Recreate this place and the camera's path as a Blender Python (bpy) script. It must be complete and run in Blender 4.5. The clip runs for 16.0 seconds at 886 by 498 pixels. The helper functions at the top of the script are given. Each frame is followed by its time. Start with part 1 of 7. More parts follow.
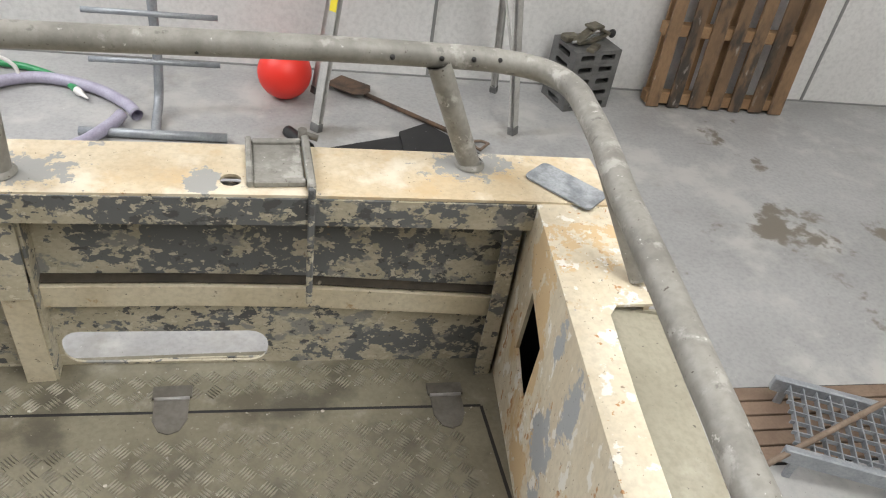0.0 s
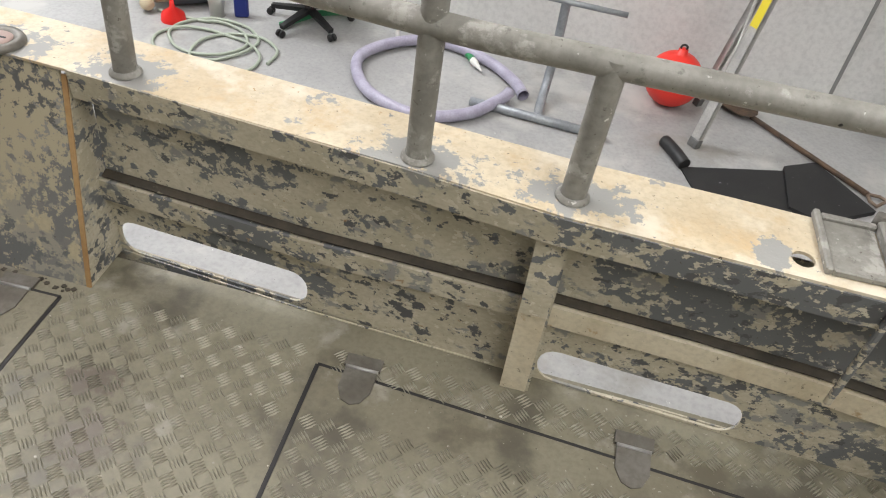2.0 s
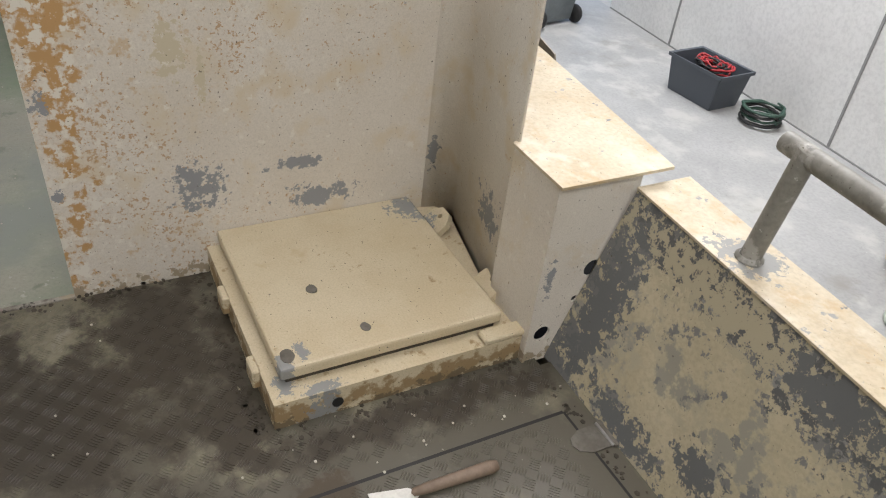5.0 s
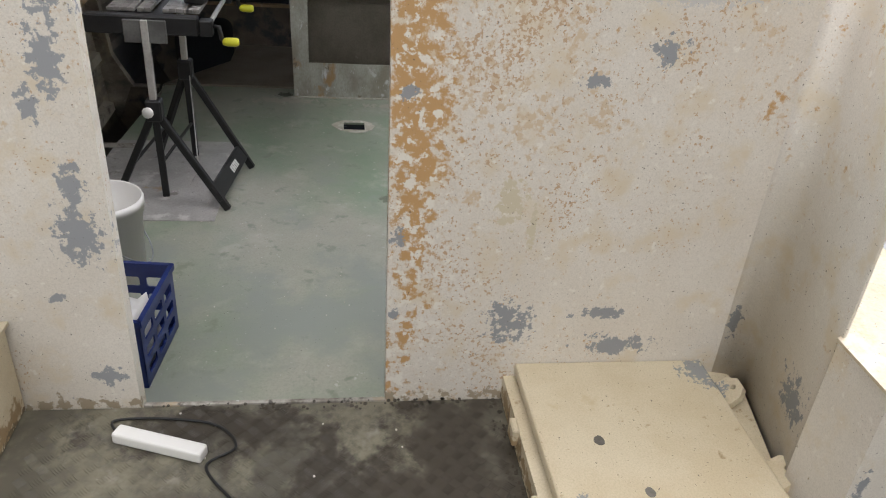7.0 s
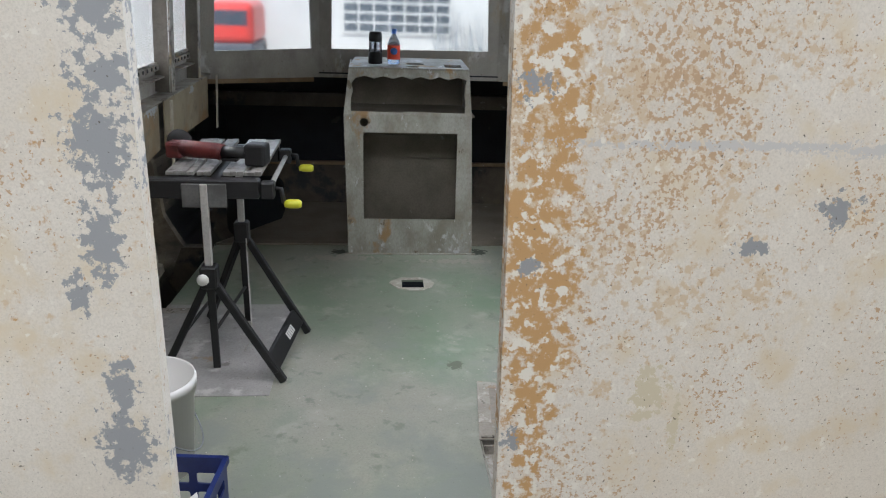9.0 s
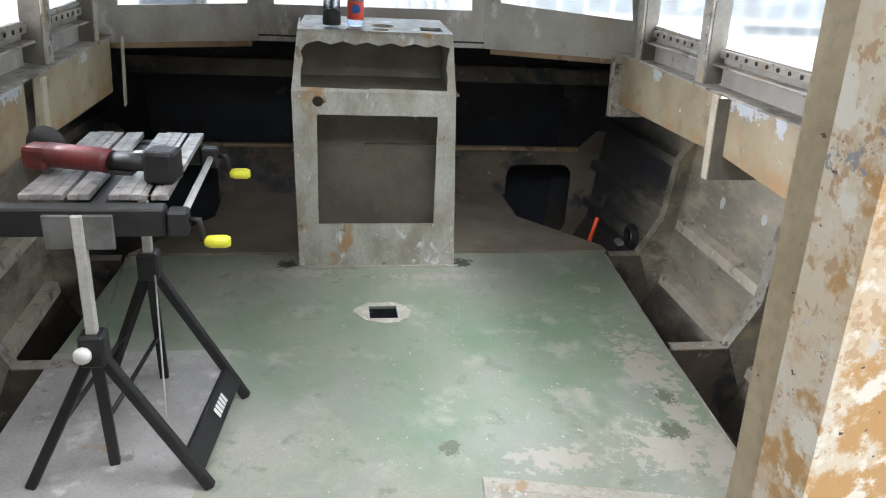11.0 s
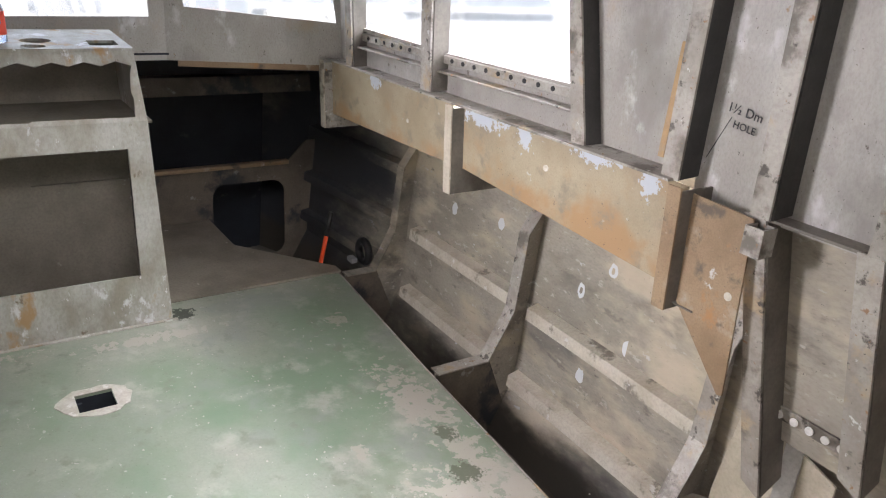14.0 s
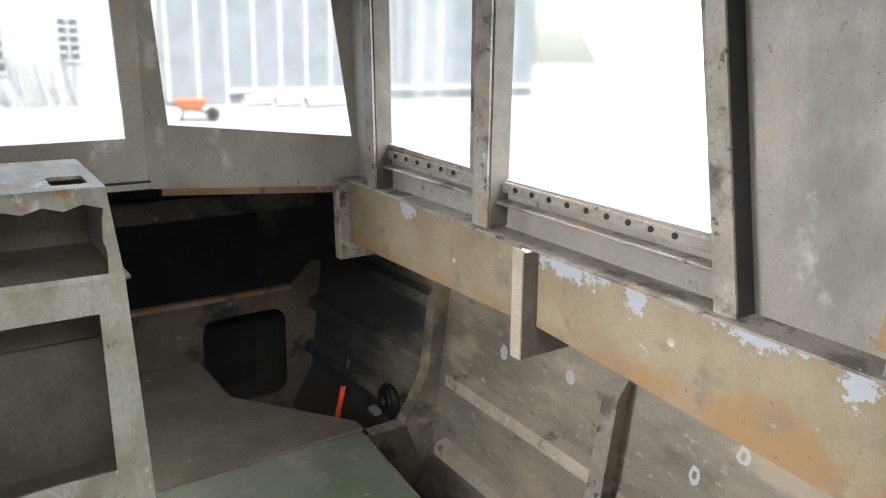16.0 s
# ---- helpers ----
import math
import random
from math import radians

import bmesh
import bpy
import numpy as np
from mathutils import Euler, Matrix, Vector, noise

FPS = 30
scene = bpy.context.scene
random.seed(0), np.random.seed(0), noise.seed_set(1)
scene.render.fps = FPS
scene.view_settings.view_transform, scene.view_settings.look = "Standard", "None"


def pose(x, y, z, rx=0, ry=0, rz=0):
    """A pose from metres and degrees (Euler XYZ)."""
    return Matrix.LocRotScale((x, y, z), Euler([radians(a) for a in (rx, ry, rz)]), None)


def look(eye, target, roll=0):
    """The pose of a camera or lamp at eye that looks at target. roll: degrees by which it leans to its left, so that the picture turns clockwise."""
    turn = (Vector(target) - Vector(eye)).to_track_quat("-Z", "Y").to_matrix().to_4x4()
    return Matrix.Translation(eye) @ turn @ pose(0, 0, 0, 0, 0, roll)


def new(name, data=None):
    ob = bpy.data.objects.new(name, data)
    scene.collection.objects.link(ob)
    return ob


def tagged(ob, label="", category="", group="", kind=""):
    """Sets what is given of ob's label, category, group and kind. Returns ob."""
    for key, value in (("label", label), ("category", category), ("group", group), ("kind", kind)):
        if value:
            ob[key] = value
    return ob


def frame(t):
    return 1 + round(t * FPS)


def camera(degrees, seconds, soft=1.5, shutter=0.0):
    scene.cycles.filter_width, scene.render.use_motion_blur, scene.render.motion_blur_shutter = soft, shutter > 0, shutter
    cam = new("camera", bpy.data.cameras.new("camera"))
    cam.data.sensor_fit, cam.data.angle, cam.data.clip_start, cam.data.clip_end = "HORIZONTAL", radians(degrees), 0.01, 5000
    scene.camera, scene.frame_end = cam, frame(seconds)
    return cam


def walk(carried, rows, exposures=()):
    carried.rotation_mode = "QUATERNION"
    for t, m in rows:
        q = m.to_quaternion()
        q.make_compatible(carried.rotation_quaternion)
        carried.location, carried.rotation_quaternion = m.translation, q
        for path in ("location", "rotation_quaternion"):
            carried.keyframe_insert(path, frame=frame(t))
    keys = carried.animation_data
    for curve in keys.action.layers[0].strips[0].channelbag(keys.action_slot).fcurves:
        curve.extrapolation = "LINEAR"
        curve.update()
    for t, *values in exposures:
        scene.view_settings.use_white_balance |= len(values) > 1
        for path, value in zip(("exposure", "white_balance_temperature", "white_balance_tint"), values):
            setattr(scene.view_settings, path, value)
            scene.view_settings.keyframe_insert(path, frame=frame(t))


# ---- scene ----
from mathutils.geometry import tessellate_polygon

cam = camera(60.5, 16.0, soft=1.1)
PATH = [
    (0, (0.121, 0.009, 1.327), (0.619, 1.5, 0.091), 9.7),
    (0.5, (0.057, 0.034, 1.323), (0.505, 1.525, 0.068), 10.0),
    (1, (-0.106, 0.078, 1.317), (0.238, 1.565, 0.025), 8.3),
    (1.5, (-0.264, 0.116, 1.308), (-0.142, 1.61, -0.016), 7.5),
    (2, (-0.375, 0.184, 1.305), (-0.553, 1.647, -0.047), 8.2),
    (2.5, (-0.468, 0.216, 1.314), (-0.92, 1.601, -0.056), 9.4),
    (3, (-0.569, 0.17, 1.326), (-1.241, 1.48, -0.028), 9.5),
    (3.5, (-0.754, 0.161, 1.325), (-1.555, 1.421, -0.006), 8.7),
    (4, (-0.943, 0.161, 1.344), (-1.859, 1.376, 0.046), 7.3),
    (4.5, (-1.136, 0.191, 1.358), (-2.277, 1.266, 0.116), 7.1),
    (5, (-1.259, 0.198, 1.38), (-2.651, 1.037, 0.214), 7.1),
    (7.5, (-1.293, -0.031, 1.564), (-3.057, 0.159, 0.64), 3.7),
    (8, (-1.323, -0.058, 1.589), (-3.161, 0.109, 0.819), 3.8),
    (8.5, (-1.439, -0.096, 1.522), (-3.32, 0.08, 0.866), 2.1),
    (11, (-2.689, -0.172, 1.409), (-4.516, 0.144, 0.66), 3.3),
    (11.5, (-2.85, -0.152, 1.385), (-4.588, 0.304, 0.507), 2.7),
    (12, (-2.948, -0.164, 1.352), (-4.499, 0.548, 0.308), 3.2),
    (12.5, (-2.978, -0.2, 1.323), (-4.336, 0.697, 0.161), 5.0),
    (13, (-2.989, -0.22, 1.359), (-4.357, 0.749, 0.267), 4.8),
    (13.5, (-3.028, -0.219, 1.413), (-4.495, 0.812, 0.527), 3.9),
    (14, (-3.163, -0.199, 1.435), (-4.704, 0.846, 0.706), 3.9),
    (14.5, (-3.41, -0.089, 1.45), (-4.988, 0.935, 0.772), 3.3),
    (15, (-3.545, -0.036, 1.456), (-5.11, 1.016, 0.79), 3.0),
    (15.5, (-3.755, -0.012, 1.474), (-5.278, 1.126, 0.852), 2.3),
    (16, (-3.928, -0.02, 1.503), (-5.494, 1.095, 0.949), 1.9),
]
EXPOSURES = [(0, 0.33, 6550, 10), (1.5, 0.33, 6500, 10), (3.0, 0.12, 6800, 11), (4.0, 0.04, 6800, 11), (5.0, 0.08, 6550, 11), (7.5, 0.45, 6150, 11), (8.5, 0.48, 5950, 10), (9.8, 0.65, 5950, 9), (11.0, 1.3, 6000, 9), (12.0, 1.38, 6300, 16), (13.0, 1.34, 6250, 18), (14.5, 1.36, 6250, 15), (16.0, 1.12, 6350, 11)]
walk(cam, [(t, look(eye, target, roll)) for t, eye, target, roll in PATH], EXPOSURES)

# ---- light ----
world = bpy.data.worlds.new("world")
scene.world = world
world.use_nodes = True
wn = world.node_tree.nodes
sky = wn.new("ShaderNodeTexSky")
sky.sky_type, sky.sun_disc = "NISHITA", False
sky.sun_elevation, sky.sun_rotation = radians(57), radians(117)
wn["Background"].inputs[1].default_value = 0.14
world.node_tree.links.new(sky.outputs[0], wn["Background"].inputs[0])


def lamp(name, kind, energy, m, color=(1, 1, 1), size=None, angle=None, spread=180):
    data = bpy.data.lights.new(name, kind)
    data.energy, data.color = energy, color
    if size:
        data.shape, data.size, data.size_y = "RECTANGLE", size[0], size[1]
        data.spread = radians(spread)
    if angle:
        data.angle = radians(angle)
    ob = new(name, data)
    ob.matrix_world = m
    return ob


lamp("sun", "SUN", 4.0, look((8, -4, 14), (0, 0, 0)), (1.0, 0.95, 0.87), angle=0.6)
# daylight through added, unseen roof lights, the open shed front and the side windows
lamp("unseen_roof_light", "AREA", 330, look((2.0, -1.5, 5.1), (2.0, -1.5, 0)), (1.0, 0.985, 0.96), (3.0, 6.0))
# added to brighten the forward floor and wall outside the boat
lamp("unseen_roof_light", "AREA", 400, look((-6.2, 4.6, 5.1), (-6.2, 4.6, 0)), (0.95, 0.975, 1.0), (3.2, 1.6))
# lights the cabin too, through the added opening in its roof
lamp("unseen_roof_light", "AREA", 150, look((-3.25, 1.8, 5.1), (-3.25, 1.8, 0)), (1.0, 0.945, 0.955), (2.5, 5.4))
lamp("unseen_roof_light", "AREA", 85, look((6.1, -2.0, 5.1), (6.1, -2.0, 0)), (1.0, 0.985, 0.96), (2.2, 11.0))
lamp("front_opening_light", "AREA", 90, look((-9.3, 0.5, 2.95), (-4.0, 0.5, 1.0)), (0.93, 0.97, 1.0), (10.0, 1.2))
lamp("window_light", "AREA", 9, look((-5.35, 1.95, 1.45), (-5.35, 0.5, 0.2)), (0.95, 0.98, 1.0), (1.0, 0.8))
lamp("window_light", "AREA", 17, look((-5.15, -1.69, 1.5), (-4.1, 1.6, 0.2)), (1.0, 0.96, 0.97), (1.0, 0.8), spread=85)
# ---- materials ----
def grade(nt, value, lo, hi):
    n = nt.nodes.new("ShaderNodeMapRange")
    n.interpolation_type = "SMOOTHSTEP"
    n.inputs[1].default_value, n.inputs[2].default_value = lo, hi
    nt.links.new(value, n.inputs[0])
    return n.outputs[0]


def calc(nt, op, a, b):
    n = nt.nodes.new("ShaderNodeMath")
    n.operation = op
    for k, v in enumerate((a, b)):
        if isinstance(v, (int, float)):
            n.inputs[k].default_value = v
        else:
            nt.links.new(v, n.inputs[k])
    return n.outputs[0]


def grain(nt, where, scale, detail=6.0, rough=0.6, shift=0.0, stretch=(1, 1, 1)):
    mp = nt.nodes.new("ShaderNodeMapping")
    mp.inputs["Location"].default_value = (shift, shift * 0.7, shift * 1.3)
    mp.inputs["Scale"].default_value = stretch
    nt.links.new(where, mp.inputs[0])
    n = nt.nodes.new("ShaderNodeTexNoise")
    n.inputs["Scale"].default_value, n.inputs["Detail"].default_value, n.inputs["Roughness"].default_value = scale, detail, rough
    nt.links.new(mp.outputs[0], n.inputs["Vector"])
    return n.outputs["Fac"]


def blend(nt, fac, a, b):
    n = nt.nodes.new("ShaderNodeMix")
    n.data_type = "RGBA"
    nt.links.new(fac, n.inputs[0])
    for k, v in ((6, a), (7, b)):
        if isinstance(v, tuple):
            n.inputs[k].default_value = (*v, 1)
        else:
            nt.links.new(v, n.inputs[k])
    return n.outputs[2]


def surface(name, light, dark, scale=6.0, rough=0.55, metal=0.0, bump=0.15, fine=90.0, patches=(), speckle=0.0, stretch=(1, 1, 1), local=False, tone=0.0, blots=()):
    """A weathered surface: two mingled tones, then patches of (colour, scale, threshold, softness, roughness[, (axis, place, width, gain)]),
    then ragged blots of (colour, roughness, axes, scale, raggedness, [(place a, place b, half width a, half width b)][, softness])."""
    m = bpy.data.materials.new(name)
    m.use_nodes = True
    nt = m.node_tree
    bsdf = nt.nodes["Principled BSDF"]
    if local:
        where = nt.nodes.new("ShaderNodeTexCoord").outputs["Object"]
    else:
        where = nt.nodes.new("ShaderNodeNewGeometry").outputs["Position"]
    wide = grain(nt, where, scale, 5, 0.6, 1.7, stretch)
    thin = grain(nt, where, fine, 3, 0.6, 5.1, stretch)
    color = blend(nt, grade(nt, wide, 0.35, 0.68), light, dark)
    color = blend(nt, calc(nt, "MULTIPLY", grade(nt, thin, 0.35, 0.75), 0.3), color, tuple(0.55 * c for c in dark))
    shine = calc(nt, "ADD", calc(nt, "MULTIPLY", wide, 0.16), rough - 0.08)
    height = calc(nt, "MULTIPLY", thin, 0.35)
    for k, (tint, size, edge, soft, gloss, *place) in enumerate(patches):
        shape = grain(nt, where, size, 8, 0.62, 11.3 + 7.9 * k, stretch)
        for axis, middle, width, gain in place:
            if axis < 0:  # gathers the flecks in clusters of the given scale
                group = grain(nt, where, middle, 4, 0.55, width)
                shape = calc(nt, "ADD", shape, calc(nt, "MULTIPLY", calc(nt, "SUBTRACT", group, 0.5), gain))
                continue
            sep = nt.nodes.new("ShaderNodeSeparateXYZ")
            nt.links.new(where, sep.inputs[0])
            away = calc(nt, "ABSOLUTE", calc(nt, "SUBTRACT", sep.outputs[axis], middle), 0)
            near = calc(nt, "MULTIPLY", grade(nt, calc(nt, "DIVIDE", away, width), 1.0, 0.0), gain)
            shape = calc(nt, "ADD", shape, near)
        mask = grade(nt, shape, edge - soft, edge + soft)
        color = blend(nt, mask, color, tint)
        shine = calc(nt, "ADD", calc(nt, "MULTIPLY", shine, calc(nt, "SUBTRACT", 1.0, mask)), calc(nt, "MULTIPLY", mask, gloss))
        height = calc(nt, "SUBTRACT", height, calc(nt, "MULTIPLY", mask, 0.5))
    for k, (tint, gloss, across, size, rag, spots, *blur) in enumerate(blots):
        best = None
        for ca, cb, ra, rb in spots:
            middle, inverse = [0.0, 0.0, 0.0], [0.0, 0.0, 0.0]
            middle[across[0]], middle[across[1]] = ca, cb
            inverse[across[0]], inverse[across[1]] = 1 / ra, 1 / rb
            flow = where
            for op, vec in (("SUBTRACT", middle), ("MULTIPLY", inverse), ("LENGTH", None)):
                n = nt.nodes.new("ShaderNodeVectorMath")
                n.operation = op
                nt.links.new(flow, n.inputs[0])
                if vec:
                    n.inputs[1].default_value = vec
                    flow = n.outputs["Vector"]
                else:
                    flow = n.outputs["Value"]
            flow = calc(nt, "MAXIMUM", calc(nt, "SUBTRACT", 1.0, flow), -1.4)
            best = flow if best is None else calc(nt, "MAXIMUM", best, flow)
        ragged = calc(nt, "MULTIPLY", calc(nt, "SUBTRACT", grain(nt, where, 1.5 * size, 8, 0.7, 3.3 + 5.7 * k), 0.5), 2.4 * rag)
        edge = blur[0] if blur else 0.07
        mask = grade(nt, calc(nt, "ADD", best, ragged), -edge, edge)
        color = blend(nt, mask, color, tint)
        shine = calc(nt, "ADD", calc(nt, "MULTIPLY", shine, calc(nt, "SUBTRACT", 1.0, mask)), calc(nt, "MULTIPLY", mask, gloss))
        height = calc(nt, "SUBTRACT", height, calc(nt, "MULTIPLY", mask, 0.35))
    if speckle:
        dots = grain(nt, where, 120, 3, 0.6, 31.0)
        color = blend(nt, grade(nt, dots, 0.70 - 0.03 * speckle, 0.735 - 0.03 * speckle), color, (0.09, 0.075, 0.06))
    if tone:
        info = nt.nodes.new("ShaderNodeObjectInfo")
        hsv = nt.nodes.new("ShaderNodeHueSaturation")
        nt.links.new(calc(nt, "ADD", 1 - tone / 2, calc(nt, "MULTIPLY", info.outputs["Random"], tone)), hsv.inputs["Value"])
        nt.links.new(color, hsv.inputs["Color"])
        color = hsv.outputs[0]
    nt.links.new(color, bsdf.inputs["Base Color"])
    nt.links.new(shine, bsdf.inputs["Roughness"])
    bsdf.inputs["Metallic"].default_value = metal
    bp = nt.nodes.new("ShaderNodeBump")
    bp.inputs["Strength"].default_value, bp.inputs["Distance"].default_value = bump, 0.006
    nt.links.new(height, bp.inputs["Height"])
    nt.links.new(bp.outputs[0], bsdf.inputs["Normal"])
    return m


def plain(name, color, rough=0.5, metal=0.0, emit=0.0, alpha=1.0, through_=0.0):
    m = bpy.data.materials.new(name)
    m.use_nodes = True
    b = m.node_tree.nodes["Principled BSDF"]
    b.inputs["Base Color"].default_value = (*color, 1)
    b.inputs["Roughness"].default_value, b.inputs["Metallic"].default_value = rough, metal
    b.inputs["Transmission Weight"].default_value = through_
    if emit:
        b.inputs["Emission Color"].default_value = (*color, 1)
        b.inputs["Emission Strength"].default_value = emit
    return m


CREAM, CREAM_DARK, GREY = (0.66, 0.59, 0.44), (0.54, 0.46, 0.31), (0.17, 0.175, 0.17)
m_cap = surface("worn_cream_cap_paint", (0.63, 0.555, 0.41), (0.52, 0.42, 0.275), 4, 0.6, patches=[((0.52, 0.385, 0.22), 11, 0.62, 0.12, 0.7, (-1, 2.0, 3.0, 0.3)), ((0.66, 0.60, 0.48), 9, 0.60, 0.09, 0.6), ((0.32, 0.315, 0.30), 9, 0.655, 0.012, 0.6), ((0.22, 0.22, 0.215), 30, 0.685, 0.012, 0.6), ((0.40, 0.27, 0.14), 60, 0.69, 0.02, 0.7)], speckle=0.4,
    blots=[((0.30, 0.30, 0.285), 0.6, (0, 1), 22, 1.8, [(-2.06, 1.42, 0.07, 0.06), (-1.165, 1.33, 0.08, 0.06), (-0.575, 1.265, 0.10, 0.05), (-0.295, 1.25, 0.10, 0.05), (0.565, 1.262, 0.09, 0.045), (0.045, 1.215, 0.03, 0.035), (-1.435, 1.34, 0.09, 0.06), (0.77, 1.0, 0.07, 0.09)])])
m_mottled = surface("flaked_cream_paint", (0.50, 0.46, 0.355), (0.41, 0.372, 0.275), 7, 0.6, patches=[((0.25, 0.25, 0.232), 14, 0.585, 0.03, 0.6, (0, 0.3, 0.5, 0.05)), ((0.135, 0.142, 0.146), 13, 0.562, 0.014, 0.55, (-1, 50, 3.0, 0.4), (-1, 2.6, 6.0, 0.65), (0, 0.3, 0.5, 0.06)), ((0.085, 0.088, 0.09), 26, 0.60, 0.012, 0.55, (-1, 4.0, 8.0, 0.35)), ((0.52, 0.485, 0.385), 44, 0.60, 0.012, 0.6), ((0.30, 0.2, 0.11), 30, 0.69, 0.02, 0.65)], speckle=0.5, stretch=(1, 1, 1.4))
m_strip = surface("cream_stringer_paint", (0.66, 0.60, 0.46), (0.55, 0.48, 0.34), 6, 0.6, patches=[((0.40, 0.27, 0.14), 18, 0.66, 0.05, 0.7), (GREY, 10, 0.635, 0.012, 0.6), ((0.22, 0.19, 0.14), 30, 0.66, 0.03, 0.7)], speckle=0.3)
m_panel = surface("half_stripped_side_paint", (0.49, 0.432, 0.305), (0.42, 0.365, 0.247), 4, 0.62, patches=[((0.40, 0.36, 0.265), 8, 0.58, 0.05, 0.6), ((0.30, 0.285, 0.235), 12, 0.56, 0.03, 0.6, (0, -1.25, 0.6, 0.10)), ((0.19, 0.19, 0.183), 20, 0.61, 0.014, 0.6, (0, -1.25, 0.45, 0.10)), ((0.16, 0.162, 0.16), 16, 0.66, 0.012, 0.6, (0, -2.36, 0.16, 0.2))], speckle=0.5,
    blots=[((0.165, 0.168, 0.166), 0.6, (0, 2), 13, 2.6, [(-2.25, 0.50, 0.32, 0.09), (-1.95, 0.48, 0.4, 0.07), (-1.62, 0.47, 0.3, 0.085), (-1.42, 0.42, 0.16, 0.10), (-1.33, 0.25, 0.05, 0.12)]), ((0.235, 0.235, 0.225), 0.6, (0, 2), 7, 3.0, [(-1.9, 0.45, 0.35, 0.04), (-1.5, 0.40, 0.2, 0.06)]), ((0.10, 0.103, 0.104), 0.6, (0, 2), 20, 3.2, [(-2.1, 0.46, 0.3, 0.05), (-1.7, 0.44, 0.18, 0.06), (-1.4, 0.44, 0.12, 0.05)]), ((0.40, 0.355, 0.25), 0.6, (0, 2), 30, 4.0, [(-2.0, 0.44, 0.4, 0.05), (-1.42, 0.36, 0.16, 0.12), (-1.6, 0.45, 0.2, 0.05)]), ((0.13, 0.135, 0.135), 0.6, (0, 2), 24, 3.0, [(-2.3, 0.2, 0.06, 0.2), (-2.08, 0.04, 0.12, 0.04), (-1.87, 0.12, 0.06, 0.035), (-1.5, 0.05, 0.1, 0.05), (-1.72, 0.45, 0.1, 0.05)])])
m_transom = surface("cracked_transom_paint", (0.63, 0.575, 0.45), (0.55, 0.48, 0.35), 6, 0.6, patches=[((0.52, 0.38, 0.21), 9, 0.655, 0.06, 0.7, (2, 0.1, 0.35, 0.05)), ((0.68, 0.66, 0.6), 24, 0.58, 0.012, 0.6), ((0.40, 0.22, 0.10), 50, 0.66, 0.02, 0.7, (2, 0.1, 0.3, 0.06)), ((0.26, 0.2, 0.14), 70, 0.68, 0.02, 0.6)], speckle=0.6, stretch=(1, 1, 0.55),
    blots=[((0.54, 0.40, 0.23), 0.7, (1, 2), 16, 1.6, [(1.03, 0.44, 0.05, 0.07), (0.96, 0.38, 0.045, 0.12), (0.92, 0.27, 0.03, 0.12), (0.84, 0.06, 0.06, 0.05), (0.62, 0.2, 0.03, 0.1)]), ((0.33, 0.345, 0.355), 0.6, (1, 2), 18, 1.6, [(0.83, 0.43, 0.02, 0.05), (0.71, 0.385, 0.035, 0.07), (0.78, 0.22, 0.05, 0.07), (0.70, 0.10, 0.06, 0.04)])])
m_bulkhead = surface("stripped_bulkhead_paint", (0.67, 0.628, 0.56), (0.62, 0.568, 0.49), 2.2, 0.5, fine=240.0, bump=0.1, patches=[((0.60, 0.52, 0.39), 7, 0.62, 0.10, 0.6, (2, 0.9, 0.9, 0.04)), ((0.55, 0.44, 0.31), 40, 0.715, 0.05, 0.6, (-1, 3.5, 4.0, 0.45), (2, 1.25, 0.9, 0.08), (1, 0.42, 0.6, 0.08)), ((0.45, 0.31, 0.19), 90, 0.705, 0.03, 0.65, (-1, 4.5, 9.0, 0.4), (2, 1.25, 0.9, 0.05), (1, 0.40, 0.65, 0.10)), ((0.45, 0.27, 0.115), 34, 0.82, 0.06, 0.65, (-1, 7.0, 3.0, 0.5), (1, 0.20, 0.17, 0.30), (2, 1.0, 0.75, 0.13)), ((0.68, 0.645, 0.57), 30, 0.645, 0.03, 0.55, (1, 0.2, 0.18, 0.09)), ((0.15, 0.13, 0.10), 32, 0.72, 0.02, 0.5), ((0.33, 0.27, 0.19), 26, 0.72, 0.03, 0.6, (2, 0.0, 0.07, 0.22))], speckle=0.7,
    blots=[((0.28, 0.288, 0.30), 0.5, (1, 2), 26, 2.6, [(-0.615, 1.18, 0.05, 0.07), (-0.60, 1.31, 0.045, 0.035), (-0.60, 1.43, 0.05, 0.05), (-0.635, 1.0, 0.03, 0.07), (-0.685, 0.895, 0.018, 0.035), (-0.628, 0.69, 0.026, 0.06), (-0.625, 0.555, 0.05, 0.065), (-0.62, 0.11, 0.035, 0.028), (-0.71, 0.37, 0.02, 0.012)]), ((0.26, 0.268, 0.28), 0.5, (1, 2), 24, 2.8, [(0.50, 0.28, 0.045, 0.06), (0.773, 0.305, 0.06, 0.016), (0.829, 0.19, 0.08, 0.03), (1.19, 0.27, 0.012, 0.05), (0.168, 0.55, 0.018, 0.02), (0.81, 1.07, 0.03, 0.03), (0.64, 0.99, 0.03, 0.016), (0.184, 0.95, 0.02, 0.015), (0.167, 0.31, 0.012, 0.012), (0.169, 1.305, 0.03, 0.022)]), ((0.50, 0.485, 0.465), 0.5, (1, 2), 60, 3.0, [(0.6, 1.2, 0.33, 0.008), (0.85, 1.195, 0.10, 0.012)]), ((0.54, 0.48, 0.35), 0.6, (1, 2), 34, 2.6, [(0.46, 0.66, 0.03, 0.06), (0.53, 0.58, 0.01, 0.05)])])
m_jamb = surface("door_edge_paint", (0.50, 0.42, 0.29), (0.38, 0.315, 0.215), 6, 0.6, patches=[((0.14, 0.13, 0.1), 10, 0.67, 0.02, 0.6)], speckle=0.6)
